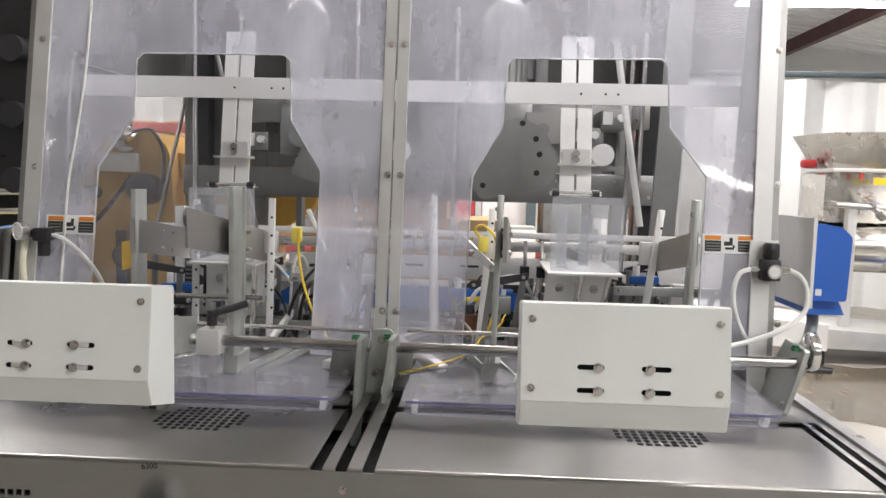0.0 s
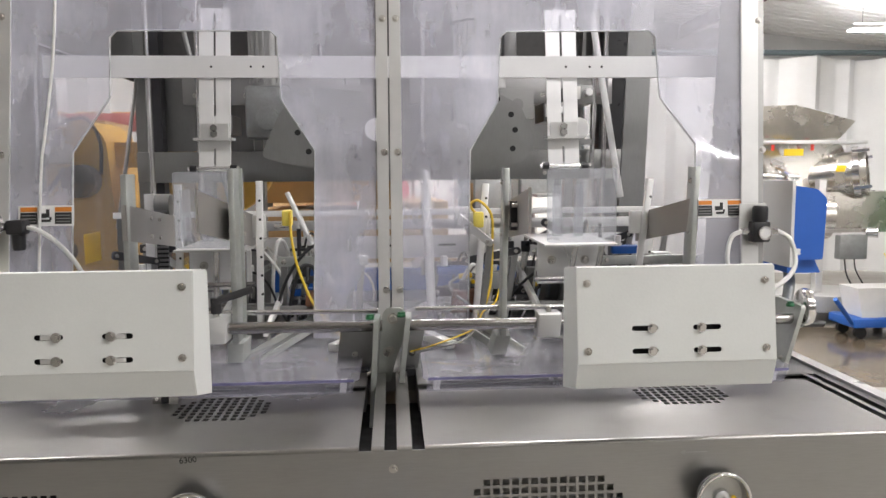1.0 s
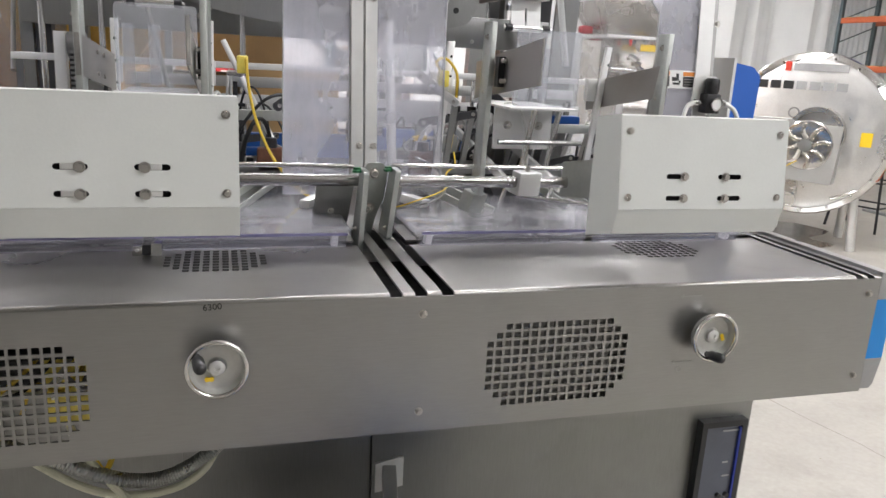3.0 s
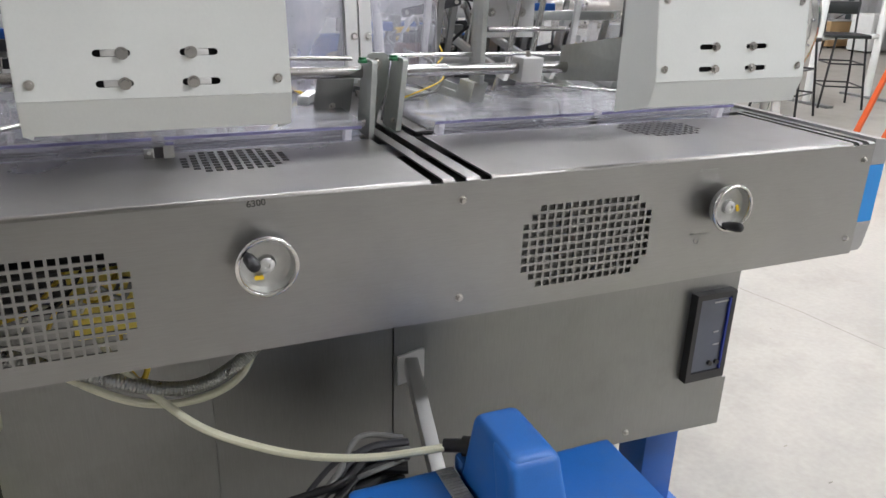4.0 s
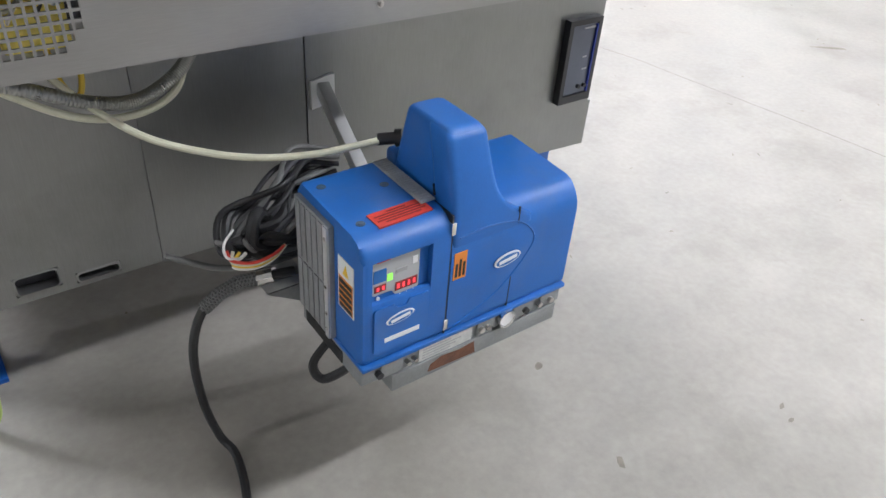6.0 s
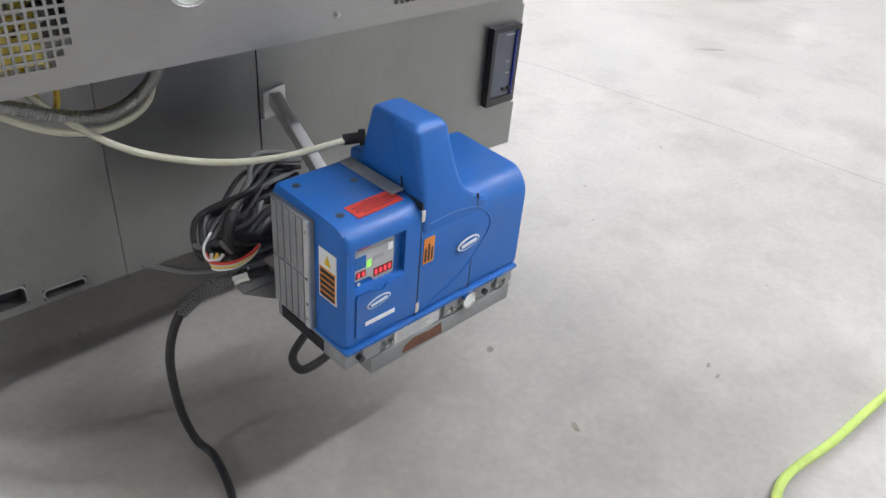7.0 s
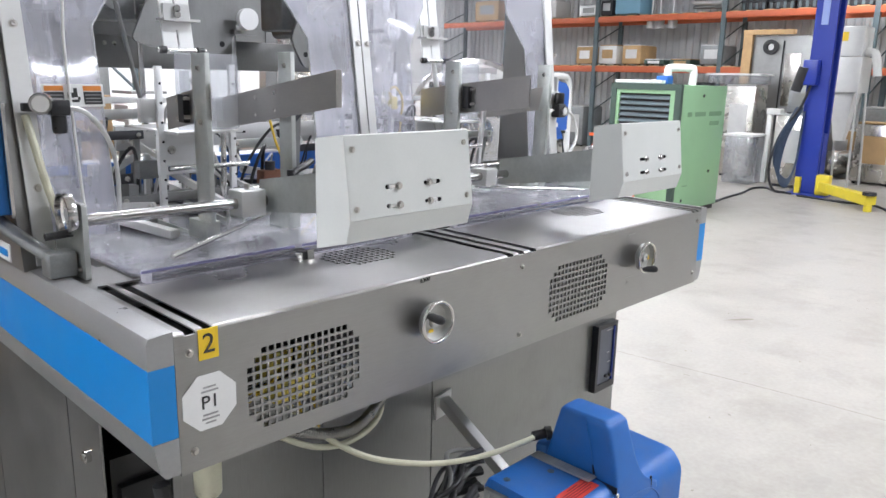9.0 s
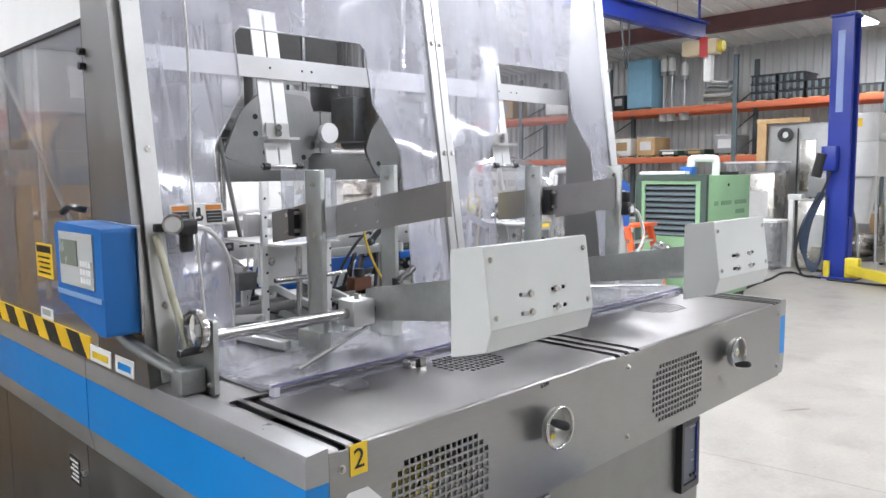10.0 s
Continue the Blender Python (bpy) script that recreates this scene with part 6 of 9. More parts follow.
hose("air_tube", [(-0.862, yl + 0.01, 1.432), (-0.858, yl - 0.01, 1.38), (-0.845, yl - 0.02, 1.30), (-0.828, yl - 0.03, 1.22), (-0.82, yl, 1.16)], 0.0075, TUBE, "milky yellow air tube", "tube")


hose("guard_tube", [(-0.735, lean(2.35) - 0.008, 2.35), (-0.742, lean(1.99) - 0.008, 1.99), (-0.748, lean(1.80) - 0.008, 1.80), (-0.764, lean(1.64) - 0.008, 1.64), (-0.772, lean(1.56) - 0.008, 1.56), (-0.776, lean(1.33) - 0.008, 1.33), (-0.776, lean(1.20) - 0.008, 1.20)], 0.003, TUBEW, "milky plastic tube clipped to the clear guard", "tube")
hose("guard_tube", [(-0.802, lean(2.35) + 0.016, 2.35), (-0.790, lean(1.95) + 0.02, 1.95), (-0.798, lean(1.80) + 0.02, 1.80), (-0.790, lean(1.62) + 0.016, 1.62), (-0.785, lean(1.3) + 0.014, 1.30)], 0.004, FILM, "clear plastic tube behind the clear guard", "tube")


def build_terminal():
    """The blue operator terminal on the left post, on a tube arm."""
    t = thing("operator_terminal", (-0.93, 0.6, 1.25), "blue operator terminal with grey screen and keypad on an arm", "operator terminal")
    bm = B()
    prism(bm, rounded_outline([(0.490, 1.250), (0.520, 1.250), (0.745, 1.300), (0.748, 1.445), (0.730, 1.458), (0.490, 1.452)], 0.008), 'x', -0.975, -0.912)
    bevel_all(bm, 0.006)
    body = part("body", bm, BOXBLUE, t)
    bm = B()
    prism(bm, [(0.480, 1.245), (0.500, 1.245), (0.750, 1.295), (0.752, 1.462), (0.480, 1.456)], 'x', -0.911, -0.905)
    part("back_plate", bm, BRIGHT, t)
    bm = B()
    box(bm, -0.978, -0.9745, 0.530, 0.715, 1.335, 1.440)
    scr = part("front_plate", bm, mat("terminal_grey", (0.42, 0.43, 0.42), 0.5, 0, 0.08, 20, 200, 0.01), t, "grey front plate")
    bm = B()
    box(bm, -0.980, -0.9778, 0.610, 0.705, 1.375, 1.425)
    part("screen", bm, mat("lcd_green_grey", (0.22, 0.25, 0.21), 0.25, 0, 0.05, 20, 200, 0.0), t, "dull green-grey screen")
    for k in range(4):
        for j in range(3):
            bm = B()
            box(bm, -0.980, -0.9778, 0.538 + 0.015 * k, 0.549 + 0.015 * k, 1.345 + 0.016 * j, 1.356 + 0.016 * j)
            part("key", bm, LABEL, scr)
    bm = B()
    box(bm, -0.9775, -0.9745, 0.497, 0.742, 1.312, 1.322)
    part("band", bm, mat("pale_blue_band", (0.22, 0.34, 0.55), 0.4, 0, 0.05, 9, 200, 0), t)
    bm = B()
    sweep(bm, [(-0.925, 0.58, 1.262), (-0.920, 0.55, 1.235), (-0.900, 0.48, 1.205), (-0.875, 0.42, 1.178), (-0.862, 0.40, 1.165)], 0.014, 12, 6)
    part("arm", bm, GREYCAST, t)
    bm = B()
    box(bm, -0.885, -0.835, 0.375, 0.425, 1.134, 1.185, bev=0.004)
    part("arm_clamp", bm, GREYCAST, t)


build_terminal()


def build_terminal_right():
    t = thing("operator_terminal", (0.93, 0.6, 1.29), "blue operator terminal seen from its side on a grey tube arm", "operator terminal")
    bm = B()
    prism(bm, rounded_outline([(0.905, 1.332), (0.985, 1.332), (0.990, 1.482), (0.965, 1.505), (0.905, 1.514)], 0.008), 'y', 0.50, 0.74)
    bevel_all(bm, 0.005)
    part("body", bm, mat("bright_terminal_blue", (0.03, 0.13, 0.52), 0.4, 0, 0.06, 9, 300, 0.02), t)
    bm = B()
    box(bm, 0.896, 0.904, 0.49, 0.75, 1.315, 1.525)
    part("back_plate", bm, ALU_PALE, t)
    bm = B()
    prism(bm, rounded_outline([(0.905, 1.297), (0.992, 1.297), (0.985, 1.311), (0.975, 1.3315), (0.905, 1.3315)], 0.004), 'y', 0.52, 0.72)
    part("foot", bm, mat("bright_terminal_blue_foot", (0.03, 0.13, 0.50), 0.4, 0, 0.06, 9, 300, 0.02), t)
    bm = B()
    box(bm, 0.912, 0.926, 0.4985, 0.4998, 1.345, 1.36)
    part("label", bm, LABEL, t)
    bm = B()
    sweep(bm, [(0.95, 0.60, 1.30), (0.940, 0.57, 1.26), (0.89, 0.50, 1.195), (0.84, 0.44, 1.165), (0.81, 0.42, 1.14)], 0.014, 12, 6)
    part("arm", bm, GREYCAST, t)
    for o in t.children:
        o.data.transform(Matrix.Translation((0.045, 0.12, 0)))


build_terminal_right()

for y0, y1, z0, z1, fields, label in ((1.045, 1.165, 1.30, 1.385, [(0.06, 0.94, 0.74, 0.94), (0.14, 0.86, 0.12, 0.17), (0.14, 0.80, 0.27, 0.32), (0.14, 0.86, 0.42, 0.47), (0.14, 0.86, 0.57, 0.62)], "yellow caution label with black writing on the side guard"),):
    t = thing("caution_label", (-0.893, (y0 + y1) / 2, z0), label, "label")
    bm = B()
    box(bm, -0.8945, -0.8925, y0, y1, z0, z1)
    bk = part("backing", bm, CAUTION, t)
    for a, b, c, d in fields:
        bm = B()
        box(bm, -0.8955, -0.8944, y0 + a * (y1 - y0), y0 + b * (y1 - y0), z0 + c * (z1 - z0), z0 + d * (z1 - z0))
        part("writing_line", bm, INK, bk)
for y0, y1, m_, label in ((0.56, 0.655, STRIPE, "white sill sticker with a blue oval"), (0.68, 0.80, YELLOW, "white and yellow instruction sticker on the sill"), (1.05, 1.14, INKGREY, "small white sticker on the side guard")):
    t = thing("sill_sticker", (-0.862, (y0 + y1) / 2, 1.134), label, "label")
    z0, z1 = (1.125, 1.175) if y0 < 1 else (1.185, 1.225)
    bm = B()
    box(bm, -0.8995, -0.8975, y0, y1, z0 + 0.01, z1)
    bk = part("backing", bm, LABEL, t)
    bm = B()
    box(bm, -0.9005, -0.8994, y0 + 0.015, y1 - 0.015, z0 + 0.02, z0 + 0.036)
    part("printed_field", bm, m_, bk)

# slotted adjuster plates hung from the crossbar


def build_slider(cx, label):
    t = thing("adjuster_plate", (cx, 0.74, 1.558), label, "adjuster plate", "slotted adjuster plates")
    us = [cx - 0.038, cx - 0.003, cx + 0.003, cx + 0.038]
    vs = [1.558, 1.575, 1.615, 1.665, 1.945, 1.957]
    def place(u, v, w):
        return (u, 0.757 - (1.80 - v) * 0.16 + w, v)
    bm = B()
    grid_plate(bm, us, vs, lambda u, v: abs(u - cx) < 0.003 and (1.575 < v < 1.615 or 1.665 < v < 1.945), place, 0.005)
    part("slotted_plate", bm, ALU_PALE, t)
    bm = B()
    box(bm, cx - 0.045, cx + 0.048, 0.700, 0.742, 1.634, 1.640)
    box(bm, cx - 0.032, cx + 0.034, 0.728, 0.733, 1.640, 1.675)
    part("shelf_bracket", bm, ALU, t)
    for z in (1.650, 1.664):
        bm = B()
        cyl(bm, (cx, 0.728, z), (cx, 0.720, z), 0.009, 6)
        part("nut", bm, BRIGHT, t)
    bm = B()
    cyl(bm, (cx - 0.062, 0.708, 1.567), (cx + 0.062, 0.708, 1.567), 0.005, 12)
    part("pin", bm, BRIGHT, t)
    for s in (-1, 1):
        bm = B()
        cyl(bm, (cx + s * 0.040, 0.708, 1.567), (cx + s * 0.056, 0.708, 1.567), 0.009, 14)
        part("roller", bm, BLACKP, t)


build_slider(-0.441, "pale slotted aluminium adjuster plate on the crossbar")
build_slider(0.403, "pale slotted aluminium adjuster plate on the crossbar")

# ---------------------------------------------------------------- inside the machine
mech = thing("carton_feeder", (0.0, 1.4, TOP), "stainless carton feeding mechanism inside the guard", "mechanism")
bm = B()
box(bm, -0.868, 0.780, 1.456, 1.50, 1.523, 1.625, bev=0.003)
beam = part("cross_beam", bm, STEEL_DARK, mech, "wide dull stainless cross beam")
for x, z in ((0.40, 1.60), (0.43, 1.60), (0.62, 1.60), (0.74, 1.55), (-0.30, 1.60), (-0.33, 1.60), (-0.6, 1.55), (0.5, 1.545)):
    bolt(beam, (x, 1.456, z), (0, -1, 0), 0.005, 0.003)
for x0, x1, m_ in ((-0.882, -0.846, STEEL_DARK), (-0.840, -0.795, DARK), (0.735, 0.840, BLACKP), (0.660, 0.672, STEEL_DARK), (-0.47, -0.45, STEEL_DARK)):
    bm = B()
    box(bm, x0, x1, 1.515, 1.57, TOP - 0.012, HIGH - 0.001)
    part("column", bm, m_, mech)
bm = B()
box(bm, -0.845, 0.734, 1.60, 1.612, 1.935, HIGH - 0.002)
part("rear_cover", bm, mat("charcoal_sheet", (0.085, 0.082, 0.08), 0.5, 0.2, 0.2, 4, 60, 0.02), mech, "dark upper rear cover")
for x0, x1 in ((-0.83, -0.70), (-0.56, -0.50), (0.60, 0.655)):
    bm = B()
    box(bm, x0, x1, 1.585, 1.597, 1.63, 1.93)
    part("rear_plate", bm, STEEL_DARK, mech)
for x in (-0.80, -0.64, -0.24, 0.09, 0.66, 0.70):
    bm = B()
    cyl(bm, (x, 1.40, 1.20), (x, 1.40, 2.30), 0.009, 12)
    part("lift_rod", bm, BRIGHT, mech)
for x0, x1 in ((-0.70, -0.12), (0.044, 0.727)):
    bm = B()
    box(bm, x0, x1, 1.43, 1.45, 1.778, 1.868, bev=0.002)
    part("motor_plate", bm, STEEL, mech)
    for k in range(4):
        bolt(mech, (x0 + 0.04 + k * (x1 - x0 - 0.08) / 3, 1.43, 1.808), (0, -1, 0), 0.006)


def build_gearmotor(x, y, z):
    t = thing("gear_motor", (x, y, z - 0.45), "grey gear motor with a smooth fan cowl and ribbed body", "gear motor", "gear motors")
    bm = B()
    lathe(bm, [(0, 0.14), (0.035, 0.138), (0.058, 0.122), (0.072, 0.09), (0.075, 0.06), (0.075, 0.0), (0.06, 0.0), (0, 0.0)], 28, pose(x, y, z))
    part("cowl", bm, mat("motor_grey", (0.42, 0.42, 0.41), 0.4, 0.2, 0.08, 9, 100, 0.01) if not bpy.data.materials.get("motor_grey") else bpy.data.materials["motor_grey"], t)
    bm = B()
    lathe(bm, [(0, 0.0), (0.056, 0.0), (0.056, -0.20), (0, -0.20)], 24, pose(x, y, z))
    body = part("motor_body", bm, bpy.data.materials["motor_grey"], t)
    for k in range(18):
        a = 2 * math.pi * k / 18
        bm = B()
        box(bm, 0.054, 0.066, -0.002, 0.002, -0.19, -0.005, pose(x, y, z, 0, 0, math.degrees(a)))
        part("rib", bm, bpy.data.materials["motor_grey"], body)
    bm = B()
    box(bm, x + 0.085, x + 0.125, y - 0.05, y + 0.05, z - 0.13, z + 0.02, bev=0.006)
    part("terminal_box", bm, STEEL_DARK, t)
    bm = B()
    box(bm, x + 0.05, x + 0.09, y - 0.02, y + 0.02, z - 0.10, z - 0.02)
    part("neck", bm, STEEL_DARK, t)
    bm = B()
    box(bm, x - 0.07, x + 0.07, y - 0.07, y + 0.07, z - 0.36, z - 0.20, bev=0.01)
    cyl(bm, (x, y - 0.07, z - 0.30), (x, y - 0.09, z - 0.30), 0.035, 20)
    part("gearbox", bm, GREYCAST, t)
    bm = B()
    box(bm, x - 0.02, x + 0.02, y + 0.04, 1.432, z - 0.34, z - 0.22)
    part("mount", bm, STEEL_DARK, t)


build_gearmotor(-0.39, 1.30, 2.02)
build_gearmotor(0.245, 1.30, 2.02)


def build_fan_plate(pts, holes, y, label):
    """A swinging crank plate: an outline in x and z with bolt holes."""
    cx = sum(p[0] for p in pts) / len(pts)
    cz = sum(p[1] for p in pts) / len(pts)
    t = thing("crank_plate", (cx, y, cz), label, "crank plate", "crank plates")
    bm = B()
    prism(bm, rounded_outline(pts, 0.02), 'y', y, y + 0.012)
    pl = part("plate", bm, STEEL_DARK, t)
    for x, z in holes:
        bm = B()
        cyl(bm, (x, y - 0.001, z), (x, y + 0.002, z), 0.0085, 14)
        part("hole", bm, SLOT_SHADE, pl)
    bm = B()
    cyl(bm, (cx, y + 0.012, cz), (cx, 1.40, cz), 0.022, 16)
    part("spindle", bm, STEEL_DARK, t)
    bm = B()
    box(bm, cx - 0.05, cx + 0.06, y + 0.05, y + 0.11, cz + 0.01, cz + 0.20, bev=0.006)
    box(bm, cx + 0.04, cx + 0.14, y + 0.03, y + 0.05, cz + 0.05, cz + 0.14, pose(0, 0, 0))
    part("bearing_block", bm, STEEL, t)
    bm = B()
    cyl(bm, (cx + 0.09, y + 0.03, cz + 0.09), (cx + 0.09, y + 0.018, cz + 0.09), 0.018, 18)
    part("bearing", bm, STEEL_DARK, t)


build_fan_plate([(0.125, 1.625), (0.155, 1.70), (0.215, 1.765), (0.285, 1.785), (0.355, 1.750), (0.405, 1.645), (0.375, 1.585), (0.262, 1.555), (0.175, 1.535)], [(0.290, 1.765), (0.330, 1.72), (0.342, 1.675), (0.335, 1.62), (0.180, 1.58)], 1.10, "stainless crank plate with bolt holes in front of the gear motor")
build_fan_plate([(-0.395, 1.60), (-0.335, 1.73), (-0.255, 1.80), (-0.10, 1.79), (-0.055, 1.70), (-0.085, 1.61), (-0.155, 1.555), (-0.30, 1.575)], [(-0.255, 1.775), (-0.285, 1.72), (-0.285, 1.67), (-0.255, 1.615), (-0.12, 1.60)], 1.10, "stainless crank plate with bolt holes in front of the gear motor")
# small suction wheels and valve blocks beside the cranks
for x in (-0.06, 0.515):
    t = thing("pulley", (x, 1.05, 1.65), "pale round pulley on a short arm", "pulley", "pulleys")
    bm = B()
    cyl(bm, (x, 1.04, 1.675), (x, 1.06, 1.675), 0.032, 24)
    part("disc", bm, ALU_PALE, t)
    bm = B()
    cyl(bm, (x, 1.06, 1.675), (x, 1.43, 1.675), 0.008, 10)
    box(bm, x - 0.03, x + 0.05, 1.08, 1.10, 1.63, 1.645)
    part("arm", bm, STEEL_DARK, t)
for x, z in ((0.50, 1.735), (0.58, 1.79), (-0.30, 1.69), (-0.55, 1.70)):
    t = thing("valve_block", (x, 1.3, z), "small grey valve block with fittings", "valve", "valve blocks")
    bm = B()
    box(bm, x - 0.04, x + 0.04, 1.28, 1.43, z - 0.025, z + 0.035, bev=0.003)
    part("body", bm, STEEL_DARK, t)
    bm = B()
    cyl(bm, (x + 0.02, 1.28, z + 0.01), (x + 0.02, 1.25, z + 0.01), 0.012, 12)
    part("port", bm, ALU_PALE, t)
    bm = B()
    box(bm, x - 0.035, x - 0.005, 1.265, 1.28, z - 0.01, z + 0.03)
    part("coil", bm, WHITE, t)

# diagonal gas struts
rod("gas_strut", (-0.866, 1.49, 1.87), (-0.815, 1.10, 1.40), 0.006, STEEL_DARK, "slim dark diagonal strut inside the guard", "strut", "diagonal struts")
rod("gas_strut", (0.520, 0.93, 1.98), (0.600, 0.90, 1.48), 0.009, ALU_PALE, "slim pale diagonal strut inside the guard", "strut", "diagonal struts")
rod("gas_strut", (-0.56, 0.92, 1.95), (-0.43, 0.95, 1.36), 0.006, STEEL_DARK, "slim dark diagonal strut inside the guard", "strut", "diagonal struts")
rod("gas_strut", (0.06, 0.70, 1.56), (0.075, 0.66, 1.22), 0.011, ALU_PALE, "slim pale strut near the centre post", "strut", "diagonal struts")
rod("gas_strut", (-0.30, 0.95, 1.50), (-0.18, 0.90, 1.25), 0.007, ALU_PALE, "slim pale diagonal strut inside the guard", "strut", "diagonal struts")

# plain post in front of the black column
bm = B()
box(bm, 0.742, 0.822, 1.25, 1.262, TOP - 0.012, HIGH - 0.001)
part("side_post", bm, STEEL_DARK, mech, "plain stainless post")
# blue sill at the back of the bed
bm = B()
box(bm, -0.79, 0.73, 1.56, 1.60, TOP - 0.012, 1.205, bev=0.004)
part("back_sill", bm, LEGBLUE, mech, "blue painted sill at the back of the bed")


def build_bearing_plate(x0, x1):
    """A dark plate beside the centre bracket, under the guide shaft."""
    t = thing("bearing_plate", ((x0 + x1) / 2, 0.43, TOP - 0.012), "dark stainless plate standing under the guide shaft", "plate", "bearing plates")
    bm = B()
    box(bm, x0, x1, 0.425, 0.433, TOP - 0.012, 1.222, bev=0.002)
    pl = part("plate", bm, STEEL_DARK, t)
    bm = B()
    box(bm, x0 + 0.004, x1 - 0.004, 0.40, 0.4245, TOP - 0.012, TOP + 0.006)
    part("foot", bm, BLACKP, t)
    bolt(pl, ((x0 + x1) / 2, 0.425, 1.165), (0, -1, 0), 0.005, 0.004)


build_bearing_plate(-0.125, -0.050)
build_bearing_plate(0.020, 0.052)


def build_belt(x0, x1):
    """A short black transport belt between two pale side rails that rise to the back."""
    t = thing("infeed_belt", ((x0 + x1) / 2, 0.8, TOP - 0.012), "short black transport belt between pale side rails", "belt", "infeed belts")
    bm = B()
    prism(bm, rounded_outline([(0.62, 1.135), (0.66, 1.122), (0.98, 1.122), (1.0, 1.15), (0.98, 1.178), (0.66, 1.172), (0.62, 1.16)], 0.008), 'x', x0 + 0.012, x1 - 0.012)
    part("belt", bm, BLACKP, t)
    for x in (x0, x1 - 0.010):
        bm = B()
        prism(bm, [(0.52, 1.19), (0.52, 1.208), (1.02, 1.294), (1.02, 1.274)], 'x', x, x + 0.010)
        part("side_rail", bm, ALU_PALE, t)
        for y, z in ((0.56, 1.200), (0.98, 1.275)):
            bm = B()
            cyl(bm, (x + 0.005, y, TOP - 0.012), (x + 0.005, y, z), 0.006, 8)
            part("stud", bm, BRIGHT, t)
    bm = B()
    cyl(bm, (x0, 0.82, 1.150), (x1, 0.82, 1.150), 0.007, 10)
    part("axle", bm, BRIGHT, t)


build_belt(-0.42, -0.29)
build_belt(0.33, 0.46)


def build_drive(x, y):
    """A small black drive on a stem with a cable gland."""
    t = thing("drive_unit", (x, y, TOP - 0.012), "small black drive unit on a steel stem", "drive", "drive units")
    bm = B()
    box(bm, x - 0.032, x + 0.032, y - 0.02, y + 0.04, 1.248, 1.312, bev=0.006)
    body = part("body", bm, BLACKP, t)
    bm = B()
    box(bm, x - 0.02, x + 0.02, y - 0.024, y - 0.0195, 1.262, 1.295)
    part("plate", bm, STEEL_DARK, body)
    bm = B()
    cyl(bm, (x, y + 0.01, TOP - 0.012), (x, y + 0.01, 1.25), 0.012, 12)
    part("stem", bm, STEEL, t)
    bm = B()
    cyl(bm, (x + 0.012, y, 1.311), (x + 0.012, y, 1.40), 0.006, 10)
    box(bm, x - 0.012, x + 0.036, y - 0.006, y + 0.006, 1.338, 1.346)
    part("spindle", bm, DARK, t)


build_drive(-0.285, 0.96)
build_drive(0.56, 1.0)


def build_sensor(x, y, s):
    """A grey sensor block on a bar, with a yellow plug on the side s."""
    t = thing("sensor_block", (x, y, TOP - 0.012), "grey sensor block with a yellow cable plug", "sensor", "sensors")
    bm = B()
    box(bm, x - 0.027, x + 0.027, y, y + 0.03, 1.252, 1.297, bev=0.003)
    part("body", bm, GREYCAST, t)
    bm = B()
    box(bm, x + 0.004, x + 0.016, y + 0.031, y + 0.043, TOP - 0.012, 1.31)
    part("bar", bm, ALU_PALE, t)
    bm = B()
    cyl(bm, (x + s * 0.027, y + 0.015, 1.286), (x + s * 0.052, y + 0.015, 1.288), 0.006, 10)
    part("socket", bm, BRIGHT, t)
    bm = B()
    cyl(bm, (x + s * 0.052, y + 0.015, 1.288), (x + s * 0.085, y + 0.013, 1.285), 0.007, 10)
    part("plug", bm, YELLOW, t, "yellow plug")


build_sensor(0.232, 0.76, -1)
build_sensor(-0.50, 0.80, 1)
hose("sensor_cable", [(0.148, 0.772, 1.285), (0.122, 0.76, 1.268), (0.130, 0.70, 1.252), (0.162, 0.60, 1.236), (0.170, 0.52, 1.210), (0.145, 0.46, 1.185), (0.09, 0.43, 1.176), (0.04, 0.41, 1.170)], 0.0035, STEEL_DARK, "thin grey cable looping from the sensor", "cable")
hose("sensor_cable", [(0.245, 0.74, 1.255), (0.225, 0.66, 1.236), (0.19, 0.60, 1.222), (0.16, 0.48, 1.205), (0.08, 0.43, 1.182), (0.03, 0.41, 1.172)], 0.002, YELLOW, "thin yellow cable behind the guide shaft", "cable")
hose("sensor_cable", [(-0.41, 0.815, 1.285), (-0.37, 0.80, 1.30), (-0.33, 0.78, 1.27), (-0.30, 0.74, 1.22), (-0.26, 0.70, 1.17)], 0.003, BLACK, "thin black cable from the sensor", "cable")
for x in (0.30, 0.345):
    t = thing("air_cylinder", (x, 0.93, TOP - 0.012), "slim bright air cylinder with a dark collar", "air cylinder", "air cylinders")
    bm = B()
    cyl(bm, (x, 0.93, TOP - 0.012), (x, 0.93, 1.33), 0.010, 14)
    part("barrel", bm, BRIGHT, t)
    bm = B()
    cyl(bm, (x, 0.93, 1.33), (x, 0.93, 1.36), 0.013, 14)
    part("collar", bm, BLACKP, t)
    bm = B()
    cyl(bm, (x, 0.93, 1.36), (x, 0.93, 1.43), 0.005, 10)
    part("piston_rod", bm, BRIGHT, t)

